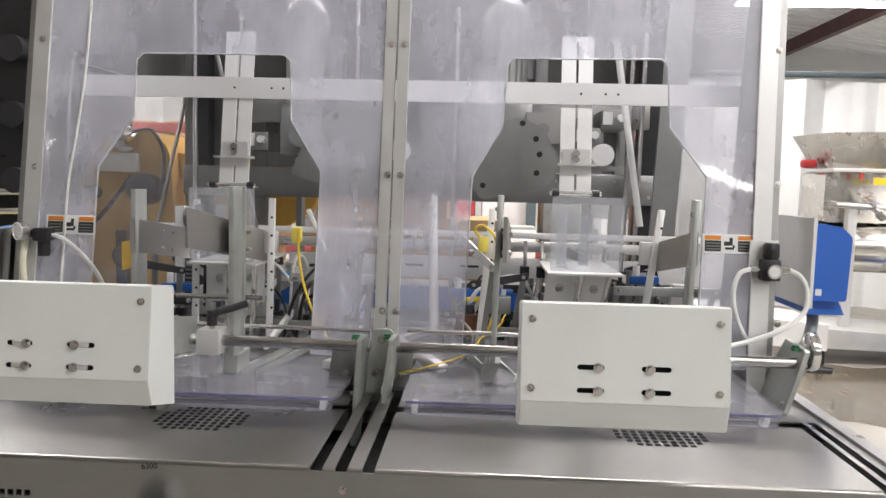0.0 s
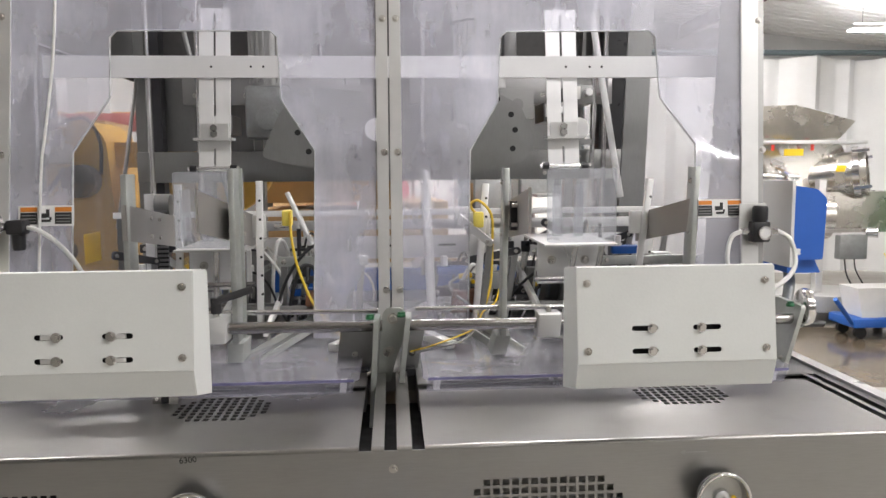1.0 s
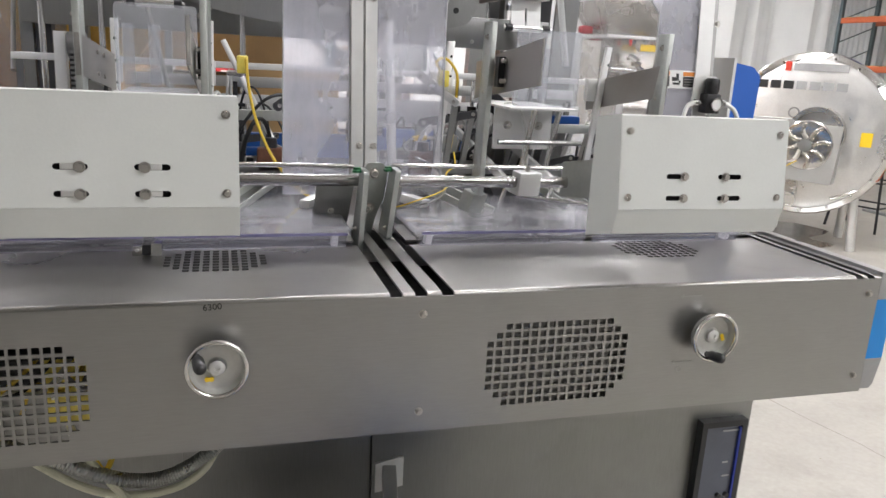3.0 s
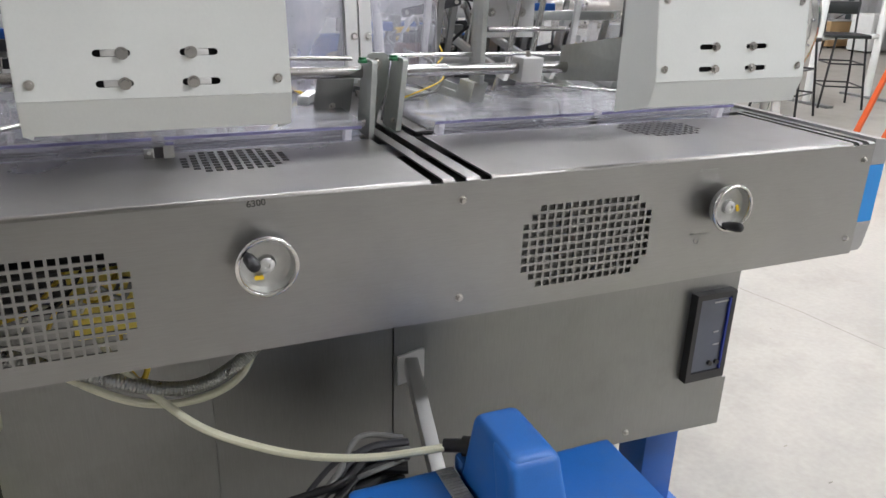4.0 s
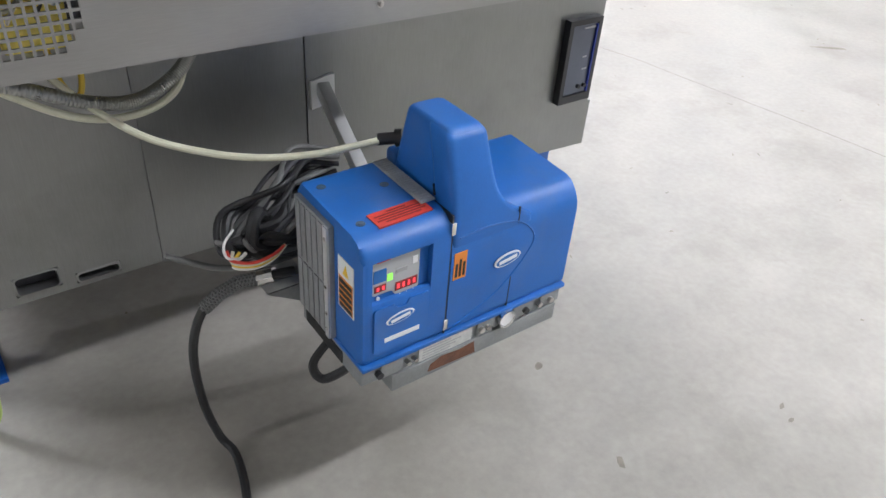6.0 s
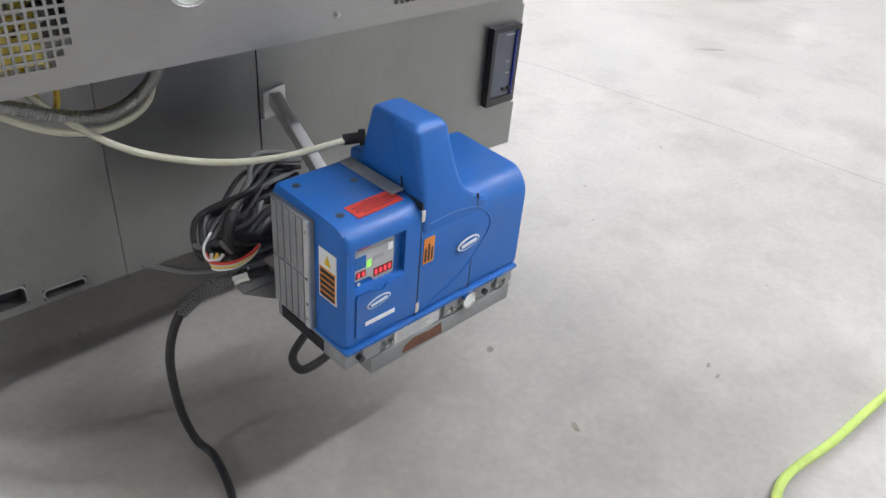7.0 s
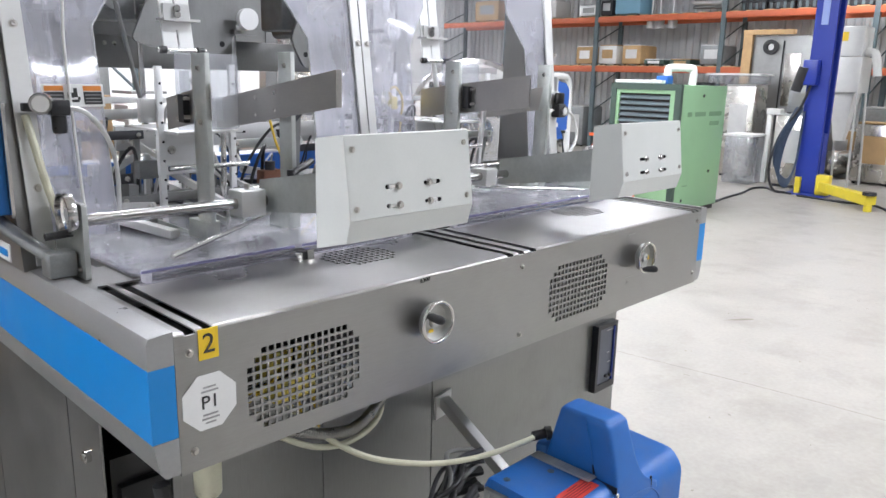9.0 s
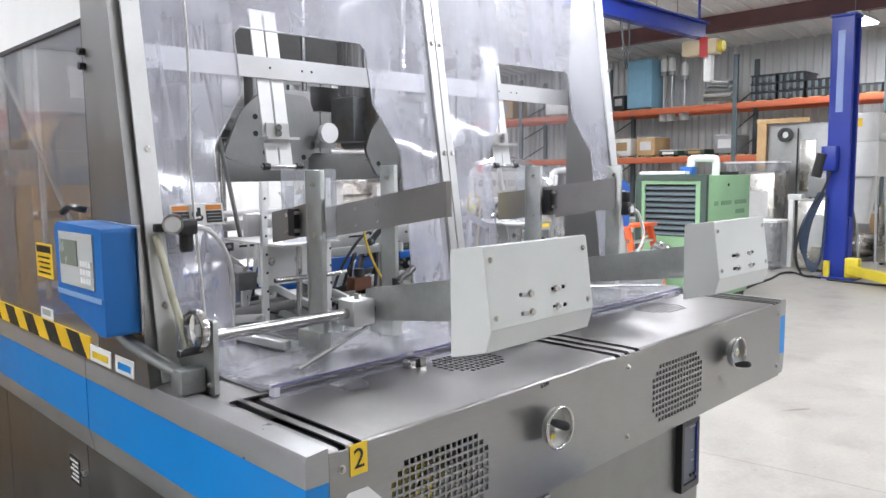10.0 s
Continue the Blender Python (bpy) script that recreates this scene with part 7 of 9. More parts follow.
# rails across the magazine
for (y, z0, z1, x0, x1, m_, label) in ((1.02, 1.430, 1.447, -0.80, 0.80, ALU_PALE, "thin pale rail across the carton magazine"), (1.20, 1.285, 1.355, -0.42, 0.80, ALU, "slotted aluminium rail across the carton magazine"), (1.21, 1.375, 1.405, -0.55, 0.78, ALU, "flat aluminium rail across the carton magazine"), (0.92, 1.175, 1.195, -0.80, 0.80, STEEL_DARK, "low steel rail across the bed")):
    t = thing("cross_rail", (0, y, z0), label, "rail", "magazine rails")
    bm = B()
    box(bm, x0, x1, y, y + 0.014, z0, z1, bev=0.002)
    part("bar", bm, m_, t)
    if z1 - z0 > 0.05:
        for x in (-0.30, -0.05, 0.12, 0.38, 0.66):
            bm = B()
            box(bm, x, x + 0.055, y - 0.001, y + 0.002, 1.322, 1.329)
            part("slot", bm, SLOT_SHADE, t)
    for x in (x0 + 0.01, x1 - 0.02):
        bm = B()
        box(bm, x, x + 0.016, y + 0.002, y + 0.012, TOP - 0.012, z0)
        part("stand", bm, STEEL_DARK, t)


def build_peg(x, y, z1):
    t = thing("peg_bar", (x, y, TOP), "pale drilled square bar standing on the bed", "peg bar", "drilled bars")
    bm = B()
    box(bm, x - 0.008, x + 0.008, y, y + 0.012, TOP - 0.012, z1, bev=0.0015)
    b = part("bar", bm, ALU_PALE, t)
    z = 1.22
    while z < z1 - 0.01:
        bm = B()
        cyl(bm, (x, y + 0.001, z), (x, y - 0.001, z), 0.0032, 8)
        part("hole", bm, SLOT_SHADE, b)
        z += 0.045
    bm = B()
    box(bm, x - 0.045, x + 0.01, y + 0.012, y + 0.03, 1.40, 1.455, bev=0.002)
    part("slide_block", bm, ALU, t)


for x, y, z1 in ((-0.52, 0.67, 1.53), (-0.328, 0.672, 1.537), (0.205, 0.67, 1.525), (0.598, 0.646, 1.533)):
    build_peg(x, y, z1)


def build_magazine(x0, x1):
    cx = (x0 + x1) / 2
    t = thing("carton_magazine", (cx, 0.7, TOP), "clear carton chute over a pale steel plate", "chute", "carton chutes")
    bm = B()
    prism(bm, rounded_outline([(x0, 1.385), (x1, 1.385), (x1, 1.56), (x0, 1.56)], 0.01), 'y', 0.604, 0.608)
    p = part("clear_sheet", bm, FILM, t, "clear tinted front sheet")
    p.visible_shadow = False
    for x in (x0 + 0.025, x0 + 0.075):
        bm = B()
        box(bm, x - 0.011, x + 0.011, 0.609, 0.614, 1.40, 1.52)
        part("spring_strip", bm, FILM, t)
    bm = B()
    box(bm, x0 - 0.005, x1 + 0.005, 0.60, 0.90, 1.376, 1.381)
    part("ledge", bm, ALU, t)
    bm = B()
    box(bm, x0, x1 - 0.01, 0.72, 0.728, 1.27, 1.376)
    pl = part("back_plate", bm, ALU_PALE, t)
    for x in (x0 + 0.035, x1 - 0.045):
        bolt(pl, (x, 0.72, 1.33), (0, -1, 0), 0.008, 0.008)
    for x in (cx, cx + 0.065):
        bm = B()
        cyl(bm, (x, 0.66, TOP), (x, 0.66, 1.376), 0.0075, 14)
        part("post", bm, BRIGHT, t)
    bm = B()
    cyl(bm, (x0 - 0.03, 0.60, 1.300), (x1 + 0.02, 0.60, 1.300), 0.006, 16)
    part("roller", bm, SHAFT, t)
    bm = B()
    box(bm, cx - 0.07, cx + 0.07, 0.70, 0.86, TOP - 0.012, 1.17, bev=0.004)
    part("block", bm, STEEL_DARK, t)
    return t


build_magazine(-0.512, -0.352)
build_magazine(0.339, 0.502)

# toothed belt column at the left
t = thing("toothed_belt", (-0.62, 0.95, TOP), "worn toothed belt over two pulleys", "belt")
bm = B()
box(bm, -0.655, -0.625, 0.94, 0.95, 1.14, 1.47)
belt = part("belt", bm, BLACK, t)
for k in range(26):
    bm = B()
    box(bm, -0.654, -0.626, 0.934, 0.941, 1.15 + 0.012 * k, 1.156 + 0.012 * k)
    part("tooth", bm, STEEL_DARK, belt)
bm = B()
cyl(bm, (-0.66, 0.965, 1.47), (-0.62, 0.965, 1.47), 0.03, 20)
part("pulley", bm, STEEL_DARK, t)
bm = B()
prism(bm, [(0.955, 1.12), (0.985, 1.12), (0.985, 1.50), (0.955, 1.50)], 'x', -0.690, -0.664)
part("support", bm, ALU_PALE, t)

# pneumatic bits, wires and small blocks on the bed
random.seed(5)
for k in range(34):
    sx = random.choice((-1, 1))
    x = random.uniform(-0.75, -0.10) if sx < 0 else random.uniform(0.10, 0.75)
    y = random.uniform(0.80, 1.35)
    z = random.choice((TOP - 0.012, TOP - 0.012, 1.197))
    w, d, hgt = random.uniform(0.02, 0.07), random.uniform(0.02, 0.07), random.uniform(0.03, 0.13)
    if z > 1.15:
        y = random.uniform(0.918, 0.93)
    t = thing("actuator", (x, y, z), "small metal air actuator on the machine bed", "actuator", "bed actuators")
    bm = B()
    m_ = random.choice((ALU, STEEL_DARK, DARK, ALU_PALE, ALU, STEEL_DARK))
    if k % 3 == 0:
        cyl(bm, (x, y, z), (x, y, z + hgt), w * 0.4, 14)
        cyl(bm, (x, y, z + hgt), (x, y, z + hgt * 1.4), w * 0.15, 10)
    else:
        box(bm, x - w / 2, x + w / 2, y - d / 2, y + d / 2, z, z + hgt, bev=0.003)
    body = part("body", bm, m_, t)
    bm = B()
    cyl(bm, (x, y - d * 0.5, z + hgt * 0.5), (x, y - d * 0.5 - 0.018, z + hgt * 0.5), 0.006, 10)
    part("fitting", bm, random.choice((BRIGHT, YELLOW, BRIGHT, BLACKP)), t)
for k in range(20):
    sx = -1 if k % 2 else 1
    x = random.uniform(-0.70, -0.12) if sx < 0 else random.uniform(0.12, 0.72)
    y = random.uniform(0.72, 1.2)
    z = random.uniform(1.22, 1.36)
    dx = random.uniform(-0.12, 0.12)
    hose("air_line", [(x, y, TOP - 0.006), (x + dx * 0.3, y - 0.03, z * 0.5 + 0.62), (x + dx, y - 0.04, z + 0.06), (x + dx * 1.7, y + 0.02, z + 0.02), (x + dx * 2.0, y + 0.06, TOP - 0.006)], random.choice((0.003, 0.004, 0.005)), random.choice((TUBEW, BLACK, TUBEW, BLACK, TUBEW)), "thin air line looping over the bed", "tube", 0, 6, 6, "air lines")
# white carton-shaped slides and inclined rails on the bed
for x0, tilt in ((-0.60, 12), (-0.14, -30), (0.12, 30), (0.62, -12)):
    bm = B()
    box(bm, -0.012, 0.012, 0.0, 0.55, 0.0, 0.02, pose(x0, 0.46, 1.1625, 3, 0, tilt), 0.002)
    solid("bed_rail", bm, ALU, "pale inclined rail on the machine bed", "rail", "bed rails")
for x0, y0, w, d, hgt in ((-0.30, 0.98, 0.20, 0.18, 0.06), (0.13, 0.95, 0.16, 0.15, 0.07)):
    bm = B()
    prism(bm, rounded_outline([(y0, TOP - 0.012), (y0 + d, TOP - 0.012), (y0 + d, TOP + hgt), (y0 + 0.05, TOP + hgt - 0.01)], 0.01), 'x', x0, x0 + w)
    solid("glue_cover", bm, WHITE, "white plastic cover on the machine bed", "cover", "white bed covers")
for x, z in ((-0.262, 1.45), (0.185, 1.44)):
    t = thing("glue_sensor", (x, 0.655, 1.28), "yellow capped sensor with a yellow cable", "sensor", "yellow sensors")
    bm = B()
    box(bm, x - 0.012, x + 0.012, 0.648, 0.668, z - 0.02, z + 0.018, bev=0.004)
    part("cap", bm, YELBOX, t)
    bm = B()
    cyl(bm, (x, 0.658, z - 0.02), (x - 0.03, 0.668, z - 0.02), 0.007, 10)
    part("barrel", bm, BRIGHT, t)
hose("yellow_cable", [(-0.255, 0.645, 1.462), (-0.25, 0.63, 1.40), (-0.235, 0.62, 1.33), (-0.20, 0.60, 1.25), (-0.15, 0.58, 1.19), (-0.11, 0.57, 1.165)], 0.0032, YELWIRE, "yellow cable sagging from the sensor", "cable")
hose("yellow_cable", [(0.180, 0.655, 1.452), (0.165, 0.65, 1.475), (0.185, 0.645, 1.485), (0.215, 0.65, 1.45), (0.218, 0.66, 1.38), (0.215, 0.67, 1.28), (0.19, 0.66, 1.19)], 0.0032, YELWIRE, "yellow cable sagging from the sensor", "cable")
# yellow box seen through the left vent
bm = B()
box(bm, -0.580, -0.480, 0.130, 0.195, 0.875, 1.030, bev=0.006)
solid("valve_bank", bm, YELBOX, "yellow housing behind the perforated fascia", "housing")
for k in range(6):
    hose("inner_wire", [(-0.74 + 0.04 * k, 0.16, 0.885), (-0.70 + 0.04 * k, 0.09, 0.94 + 0.01 * k), (-0.62 + 0.03 * k, 0.07, 0.97), (-0.55 + 0.02 * k, 0.13, 1.03)], 0.0035, (YELWIRE, BLACK, TUBE, YELWIRE, TUBEW, BLACK)[k], "wire behind the perforated fascia", "wire", 0, 5, 6, "wires behind the vent")

# ---------------------------------------------------------------- hall: things behind the machine


def carton(x, y, z, w, d, hgt, turn, label="brown cardboard carton on the pallet stack"):
    m = pose(x, y, z, 0, 0, turn)
    t = new("cardboard_box")
    t.matrix_basis = m
    tagged(t, label, "carton", "stacked cartons")
    bm = B()
    box(bm, -w / 2, w / 2, -d / 2, d / 2, 0, hgt, bev=0.003)
    b = new("body", finish(bm, "body", CARD))
    b.parent = t
    bm = B()
    box(bm, -0.025, 0.025, -d / 2 - 0.001, d / 2 + 0.001, hgt * 0.8, hgt + 0.0015)
    b = new("tape", finish(bm, "tape", mat("packing_tape", (0.50, 0.37, 0.20), 0.35, 0, 0.05, 9, 100, 0) if not bpy.data.materials.get("packing_tape") else bpy.data.materials["packing_tape"]))
    b.parent = t
    return t


def pallet(x, y):
    t = thing("pallet", (x, y, 0), "weathered timber pallet on the floor", "pallet", "pallets")
    for k in range(6):
        bm = B()
        box(bm, x - 0.6, x + 0.6, y - 0.5 + k * 0.17, y - 0.40 + k * 0.17, 0.12, 0.14)
        part("slat", bm, WOOD, t)
    for k in (-0.45, 0.0, 0.4):
        bm = B()
        box(bm, x - 0.6, x + 0.6, y + k, y + k + 0.08, 0.0, 0.12)
        part("bearer", bm, WOOD, t)


pallet(-1.55, 3.3)
pallet(-0.25, 3.35)
for i, (x, w, z, hgt) in enumerate(((-1.85, 0.55, 0.14, 0.56), (-1.30, 0.50, 0.14, 0.56), (-1.85, 0.55, 0.70, 0.56), (-1.30, 0.50, 0.70, 0.50), (-1.83, 0.52, 1.26, 0.58), (-1.28, 0.52, 1.20, 0.36), (-0.50, 0.58, 0.14, 0.60), (0.08, 0.50, 0.14, 0.60), (-0.48, 0.55, 0.74, 0.60), (0.06, 0.48, 0.74, 0.64), (-0.35, 0.75, 1.38, 0.34))):
    carton(x, 3.3 + 0.02 * (i % 3), z, w, 0.5, hgt, (-2, 3, 1, -3, 4)[i % 5])


def rack(name, x0, x1, y0, y1, levels, posts, along, label, beam_m, z1):
    """A pallet rack; along: 'x' or 'y', the way its beams run."""
    t = thing(name, ((x0 + x1) / 2, (y0 + y1) / 2, 0), label, "pallet rack", "pallet racks")
    for p in posts:
        for q in ((y0, y1) if along == 'x' else (x0, x1)):
            bm = B()
            if along == 'x':
                box(bm, p - 0.045, p + 0.045, q - 0.035, q + 0.035, 0, z1)
            else:
                box(bm, q - 0.035, q + 0.035, p - 0.045, p + 0.045, 0, z1)
            part("upright", bm, RACKGR, t)
        k = 0.3
        while k < z1 - 0.5:
            bm = B()
            if along == 'x':
                cyl(bm, (p, y0, k), (p, y1, k + 0.4), 0.015, 6)
            else:
                cyl(bm, (x0, p, k), (x1, p, k + 0.4), 0.015, 6)
            part("brace", bm, RACKGR, t)
            k += 0.5
    for z in levels:
        for q in ((y0, y1) if along == 'x' else (x0, x1)):
            bm = B()
            if along == 'x':
                box(bm, x0, x1, q - 0.03, q + 0.03, z - 0.06, z + 0.06, bev=0.006)
            else:
                box(bm, q - 0.03, q + 0.03, y0, y1, z - 0.06, z + 0.06, bev=0.006)
            part("beam", bm, beam_m, t)
        n = int(((x1 - x0) if along == 'x' else (y1 - y0)) / 0.32)
        for k in range(n):
            bm = B()
            if along == 'x':
                a = x0 + (x1 - x0) * (k + 0.15) / n
                box(bm, a, a + 0.2, y0 + 0.03, y1 - 0.03, z + 0.061, z + 0.08)
            else:
                a = y0 + (y1 - y0) * (k + 0.15) / n
                box(bm, x0 + 0.03, x1 - 0.03, a, a + 0.2, z + 0.061, z + 0.08)
            part("deck_board", bm, WOOD, t)
    return t


rack("pallet_rack", 13.3, 14.3, 0.5, 13.5, (1.745, 2.79), (0.5, 3.0, 5.7, 8.6, 11.2, 13.5), 'y', "pallet rack with orange beams loaded with machine parts", RACKOR, 3.8)
rack("pallet_rack", -5.0, 1.9, 6.2, 7.2, (0.9, 2.05), (-5.0, -2.2, 0.7, 1.85), 'x', "pallet rack with red beams behind the machine", mat("red_rack_paint", (0.30, 0.07, 0.065), 0.5, 0, 0.1, 6, 80, 0.01), 2.6)

random.seed(11)


def clutter(name, x, y, z, w, d, hgt, m_, label, category, group, trim=None):
    """A boxy piece of stored equipment with a lid, feet or trim."""
    t = thing(name, (x, y, z), label, category, group)
    bm = B()
    box(bm, x - w / 2, x + w / 2, y - d / 2, y + d / 2, z + 0.03, z + hgt, bev=min(w, d, hgt) * 0.06)
    part("body", bm, m_, t)
    bm = B()
    box(bm, x - w * 0.47, x + w * 0.47, y - d * 0.47, y + d * 0.47, z + hgt, z + hgt + 0.02)
    part("lid", bm, trim or m_, t)
    for sx in (-1, 1):
        for sy in (-1, 1):
            bm = B()
            box(bm, x + sx * w * 0.4 - 0.02, x + sx * w * 0.4 + 0.02, y + sy * d * 0.4 - 0.02, y + sy * d * 0.4 + 0.02, z, z + 0.03)
            part("foot", bm, BLACKP, t)
    bm = B()
    box(bm, x - w / 2 - 0.006, x - w / 2 + 0.001, y - d * 0.3, y + d * 0.3, z + hgt * 0.35, z + hgt * 0.8)
    part("panel", bm, trim or STEEL_DARK, t)
    return t


# on the east rack
clutter("blue_cabinet", 13.7, 7.93, 2.87, 0.6, 0.62, 1.06, CABBLUE, "pale blue steel cabinet stored on the rack", "cabinet", "rack goods", CABBLUE)


def build_crate_stack(y, n):
    """Low stacked crates with ribbed sides."""
    t = thing("crate_stack", (13.75, y, 2.87), "stack of black plastic crates on the rack", "crates", "rack goods")
    for j in range(n):
        z = 2.87 + 0.165 * j
        bm = B()
        box(bm, 13.42, 14.1, y - 0.24, y + 0.24, z, z + 0.14, bev=0.012)
        c = part("crate", bm, BLACKP, t)
        for k in range(4):
            bm = B()
            box(bm, 13.405, 13.425, y - 0.22 + 0.125 * k, y - 0.17 + 0.125 * k, z + 0.01, z + 0.13)
            part("rib", bm, RACKGR, c)
        bm = B()
        box(bm, 13.40, 14.12, y - 0.255, y + 0.255, z + 0.1405, z + 0.1645, bev=0.006)
        part("rim", bm, DARK, c)


for y, n in ((5.2, 3), (4.68, 3), (4.16, 2), (3.35, 1)):
    build_crate_stack(y, n)


def build_filter(y, hgt):
    """A white filter pot on a thin stem with a round foot."""
    t = thing("filter_stand", (13.7, y, 2.87), "white filter pot on a thin steel stem", "filter", "rack goods")
    bm = B()
    cyl(bm, (13.7, y, 2.87), (13.7, y, 2.60), 0.10, 18)
    cyl(bm, (13.7, y, 2.60), (13.7, y, 2.87 + hgt - 0.3), 0.018, 12)
    part("stem", bm, ALU, t)
    bm = B()
    lathe(bm, [(0, 0.36), (0.05, 0.35), (0.075, 0.30), (0.075, 0.05), (0.05, 0.0), (0, 0.0)], 20, pose(13.7, y, 2.87 + hgt - 0.32))
    part("pot", bm, WHITE, t)
    bm = B()
    cyl(bm, (13.7, y, 2.87 + hgt - 0.34), (13.7, y, 2.87 + hgt - 0.25), 0.085, 18)
    part("collar", bm, GREYCAST, t)


for y, hgt in ((7.49, 1.05), (7.30, 1.05), (7.0, 0.92)):
    build_filter(y, hgt)


def build_pipe_heap(y):
    """Loose castings and tubes lying across each other."""
    random.seed(int(y * 10))
    for k in range(9):
        a = random.uniform(-0.4, 0.4)
        bm = B()
        z = 2.99 + 0.045 * k
        cyl(bm, (13.5 + 0.04 * k, y - 0.42 + 0.03 * k, z - 0.03), (13.75 + a * 0.3, y + 0.42 - 0.03 * k, z + 0.02), random.uniform(0.03, 0.055), 12)
        cyl(bm, (13.5 + 0.04 * k, y - 0.42 + 0.03 * k, z - 0.03), (13.52 + 0.04 * k, y - 0.36 + 0.03 * k, z - 0.025), 0.075, 12)
        solid("flanged_pipe", bm, (STEEL_DARK, GREYCAST, ALU)[k % 3], "loose flanged metal pipe in a heap on the rack", "pipe", "piled pipes")


build_pipe_heap(6.2)
for k, (y, w, hgt, m_) in enumerate(((8.95, 0.5, 0.26, ALU), (8.48, 0.3, 0.35, DARK), (2.0, 0.5, 0.40, DARK), (1.2, 0.9, 0.5, DARK), (10.2, 0.7, 0.4, WHITE), (12.0, 0.8, 0.5, CARD))):
    clutter("stored_part", 13.75, y, 2.87, 0.6, w, hgt, m_, "machine part stored on the rack", "machine part", "rack goods", (STEEL_DARK, ALU, GREYCAST)[k % 3])
for k, (y, hgt, m_) in enumerate(((8.95, 0.40, CARD), (8.35, 0.42, WHITE), (7.75, 0.42, WOOD), (7.2, 0.12, DRYDARK), (6.6, 0.12, DRYDARK), (5.95, 0.40, GREYCAST), (2.3, 0.5, WHITE), (1.3, 0.45, CARD))):
    clutter("stored_box", 13.75, y, 1.825, 0.7, 0.45, hgt, m_, "box stored on the middle rack level", "box", "rack goods", (WHITE, CARD, ALU)[k % 3])
for k in range(12):
    y = 1.4 + k * 0.95
    clutter("stored_box", 13.6, y, 0.0, 0.8, 0.5, 0.45 + 0.09 * (k * 5 % 7), (GREYCAST, WHITE, CARD, STEEL_DARK)[k % 4], "box standing beneath the rack", "box", "rack goods", (ALU, WHITE)[k % 2])


def build_dryer():
    x0, x1, y0, y1, hgt = 6.4, 7.55, 2.92, 3.80, 1.475
    t = thing("air_dryer", (6.97, 3.36, 0.0), "sage green compressed-air dryer cabinet with a dark louvred front", "air dryer")
    bm = B()
    box(bm, x0 + 0.05, x1, y0, y1, 0.06, hgt, bev=0.01)
    part("cabinet", bm, DRYGREEN, t)
    bm = B()
    grid_plate(bm, [y0, y0 + 0.07, y1 - 0.07, y1], [0.06, 0.10, hgt - 0.06, hgt + 0.01], lambda u, v: y0 + 0.07 < u < y1 - 0.07 and 0.10 < v < hgt - 0.06, lambda u, v, w: (x0 + w, u, v), 0.055)
    part("trim", bm, DRYDARK, t, "dark green rounded trim")
    bm = B()
    grid_plate(bm, [y0 + 0.07, y0 + 0.13, y1 - 0.11, y1 - 0.07], [0.10, 0.775, 1.375, hgt - 0.06], lambda u, v: y0 + 0.13 < u < y1 - 0.11 and 0.775 < v < 1.375, lambda u, v, w: (x0 + 0.012 + w, u, v), 0.03)
    part("front", bm, DRYGREEN, t)
    bm = B()
    box(bm, x0 + 0.045, x0 + 0.051, y0 + 0.11, y1 - 0.09, 0.76, 1.39)
    part("grille_back", bm, SLOT_SHADE, t)
    for k in range(9):
        bm = B()
        prism(bm, [(x0 + 0.014, 0.785 + k * 0.066), (x0 + 0.044, 0.815 + k * 0.066), (x0 + 0.044, 0.827 + k * 0.066), (x0 + 0.014, 0.797 + k * 0.066)], 'y', y0 + 0.131, y1 - 0.111)
        part("louvre", bm, RACKGR, t)
    bm = B()
    box(bm, x0 + 0.03, x1 - 0.03, y0 + 0.03, y1 - 0.03, 0.0, 0.06)
    part("plinth", bm, BLACKP, t)
    for z, x, w in ((1.13, 6.60, 0.10), (1.13, 6.78, 0.26), (1.13, 7.13, 0.32), (1.02, 7.16, 0.24), (0.34, 6.62, 0.12)):
        bm = B()
        box(bm, x, x + w, y0 - 0.002, y0 + 0.001, z, z + (0.05 if z > 0.95 else 0.012))
        part("writing_bar", bm, mat("pale_green_ink", (0.16, 0.28, 0.16), 0.5, 0, 0.05, 9, 90, 0) if not bpy.data.materials.get("pale_green_ink") else bpy.data.materials["pale_green_ink"], t)
    for x, z in ((6.95, 1.36), (6.62, 0.18), (7.25, 0.48)):
        bm = B()
        cyl(bm, (x, y0 + 0.001, z), (x, y0 - 0.008, z), 0.018, 12)
        part("lock", bm, BLACKP, t)
    bm = B()
    sweep(bm, [(6.8, 3.31, hgt), (6.8, 3.31, hgt + 0.15), (6.82, 3.29, hgt + 0.19), (6.95, 3.12, hgt + 0.19), (6.98, 3.09, hgt + 0.16), (6.98, 3.09, hgt)], 0.045, 12, 5)
    part("pipe", bm, WHITE, t, "white plastic pipe on top")
    bm = B()
    box(bm, 6.58, 6.72, 3.19, 3.34, hgt, hgt + 0.10, bev=0.02)
    part("top_cover", bm, LEGBLUE, t)
    bm = B()
    box(bm, 6.44, 6.56, 3.20, 3.78, hgt + 0.012, hgt + 0.05, bev=0.008)
    part("top_strip", bm, WHITE, t, "white strip along the top front edge")
    bm = B()
    cyl(bm, (7.2, 3.05, hgt), (7.2, 3.05, hgt + 0.035), 0.13, 20)
    part("fan_ring", bm, BLACKP, t)


build_dryer()


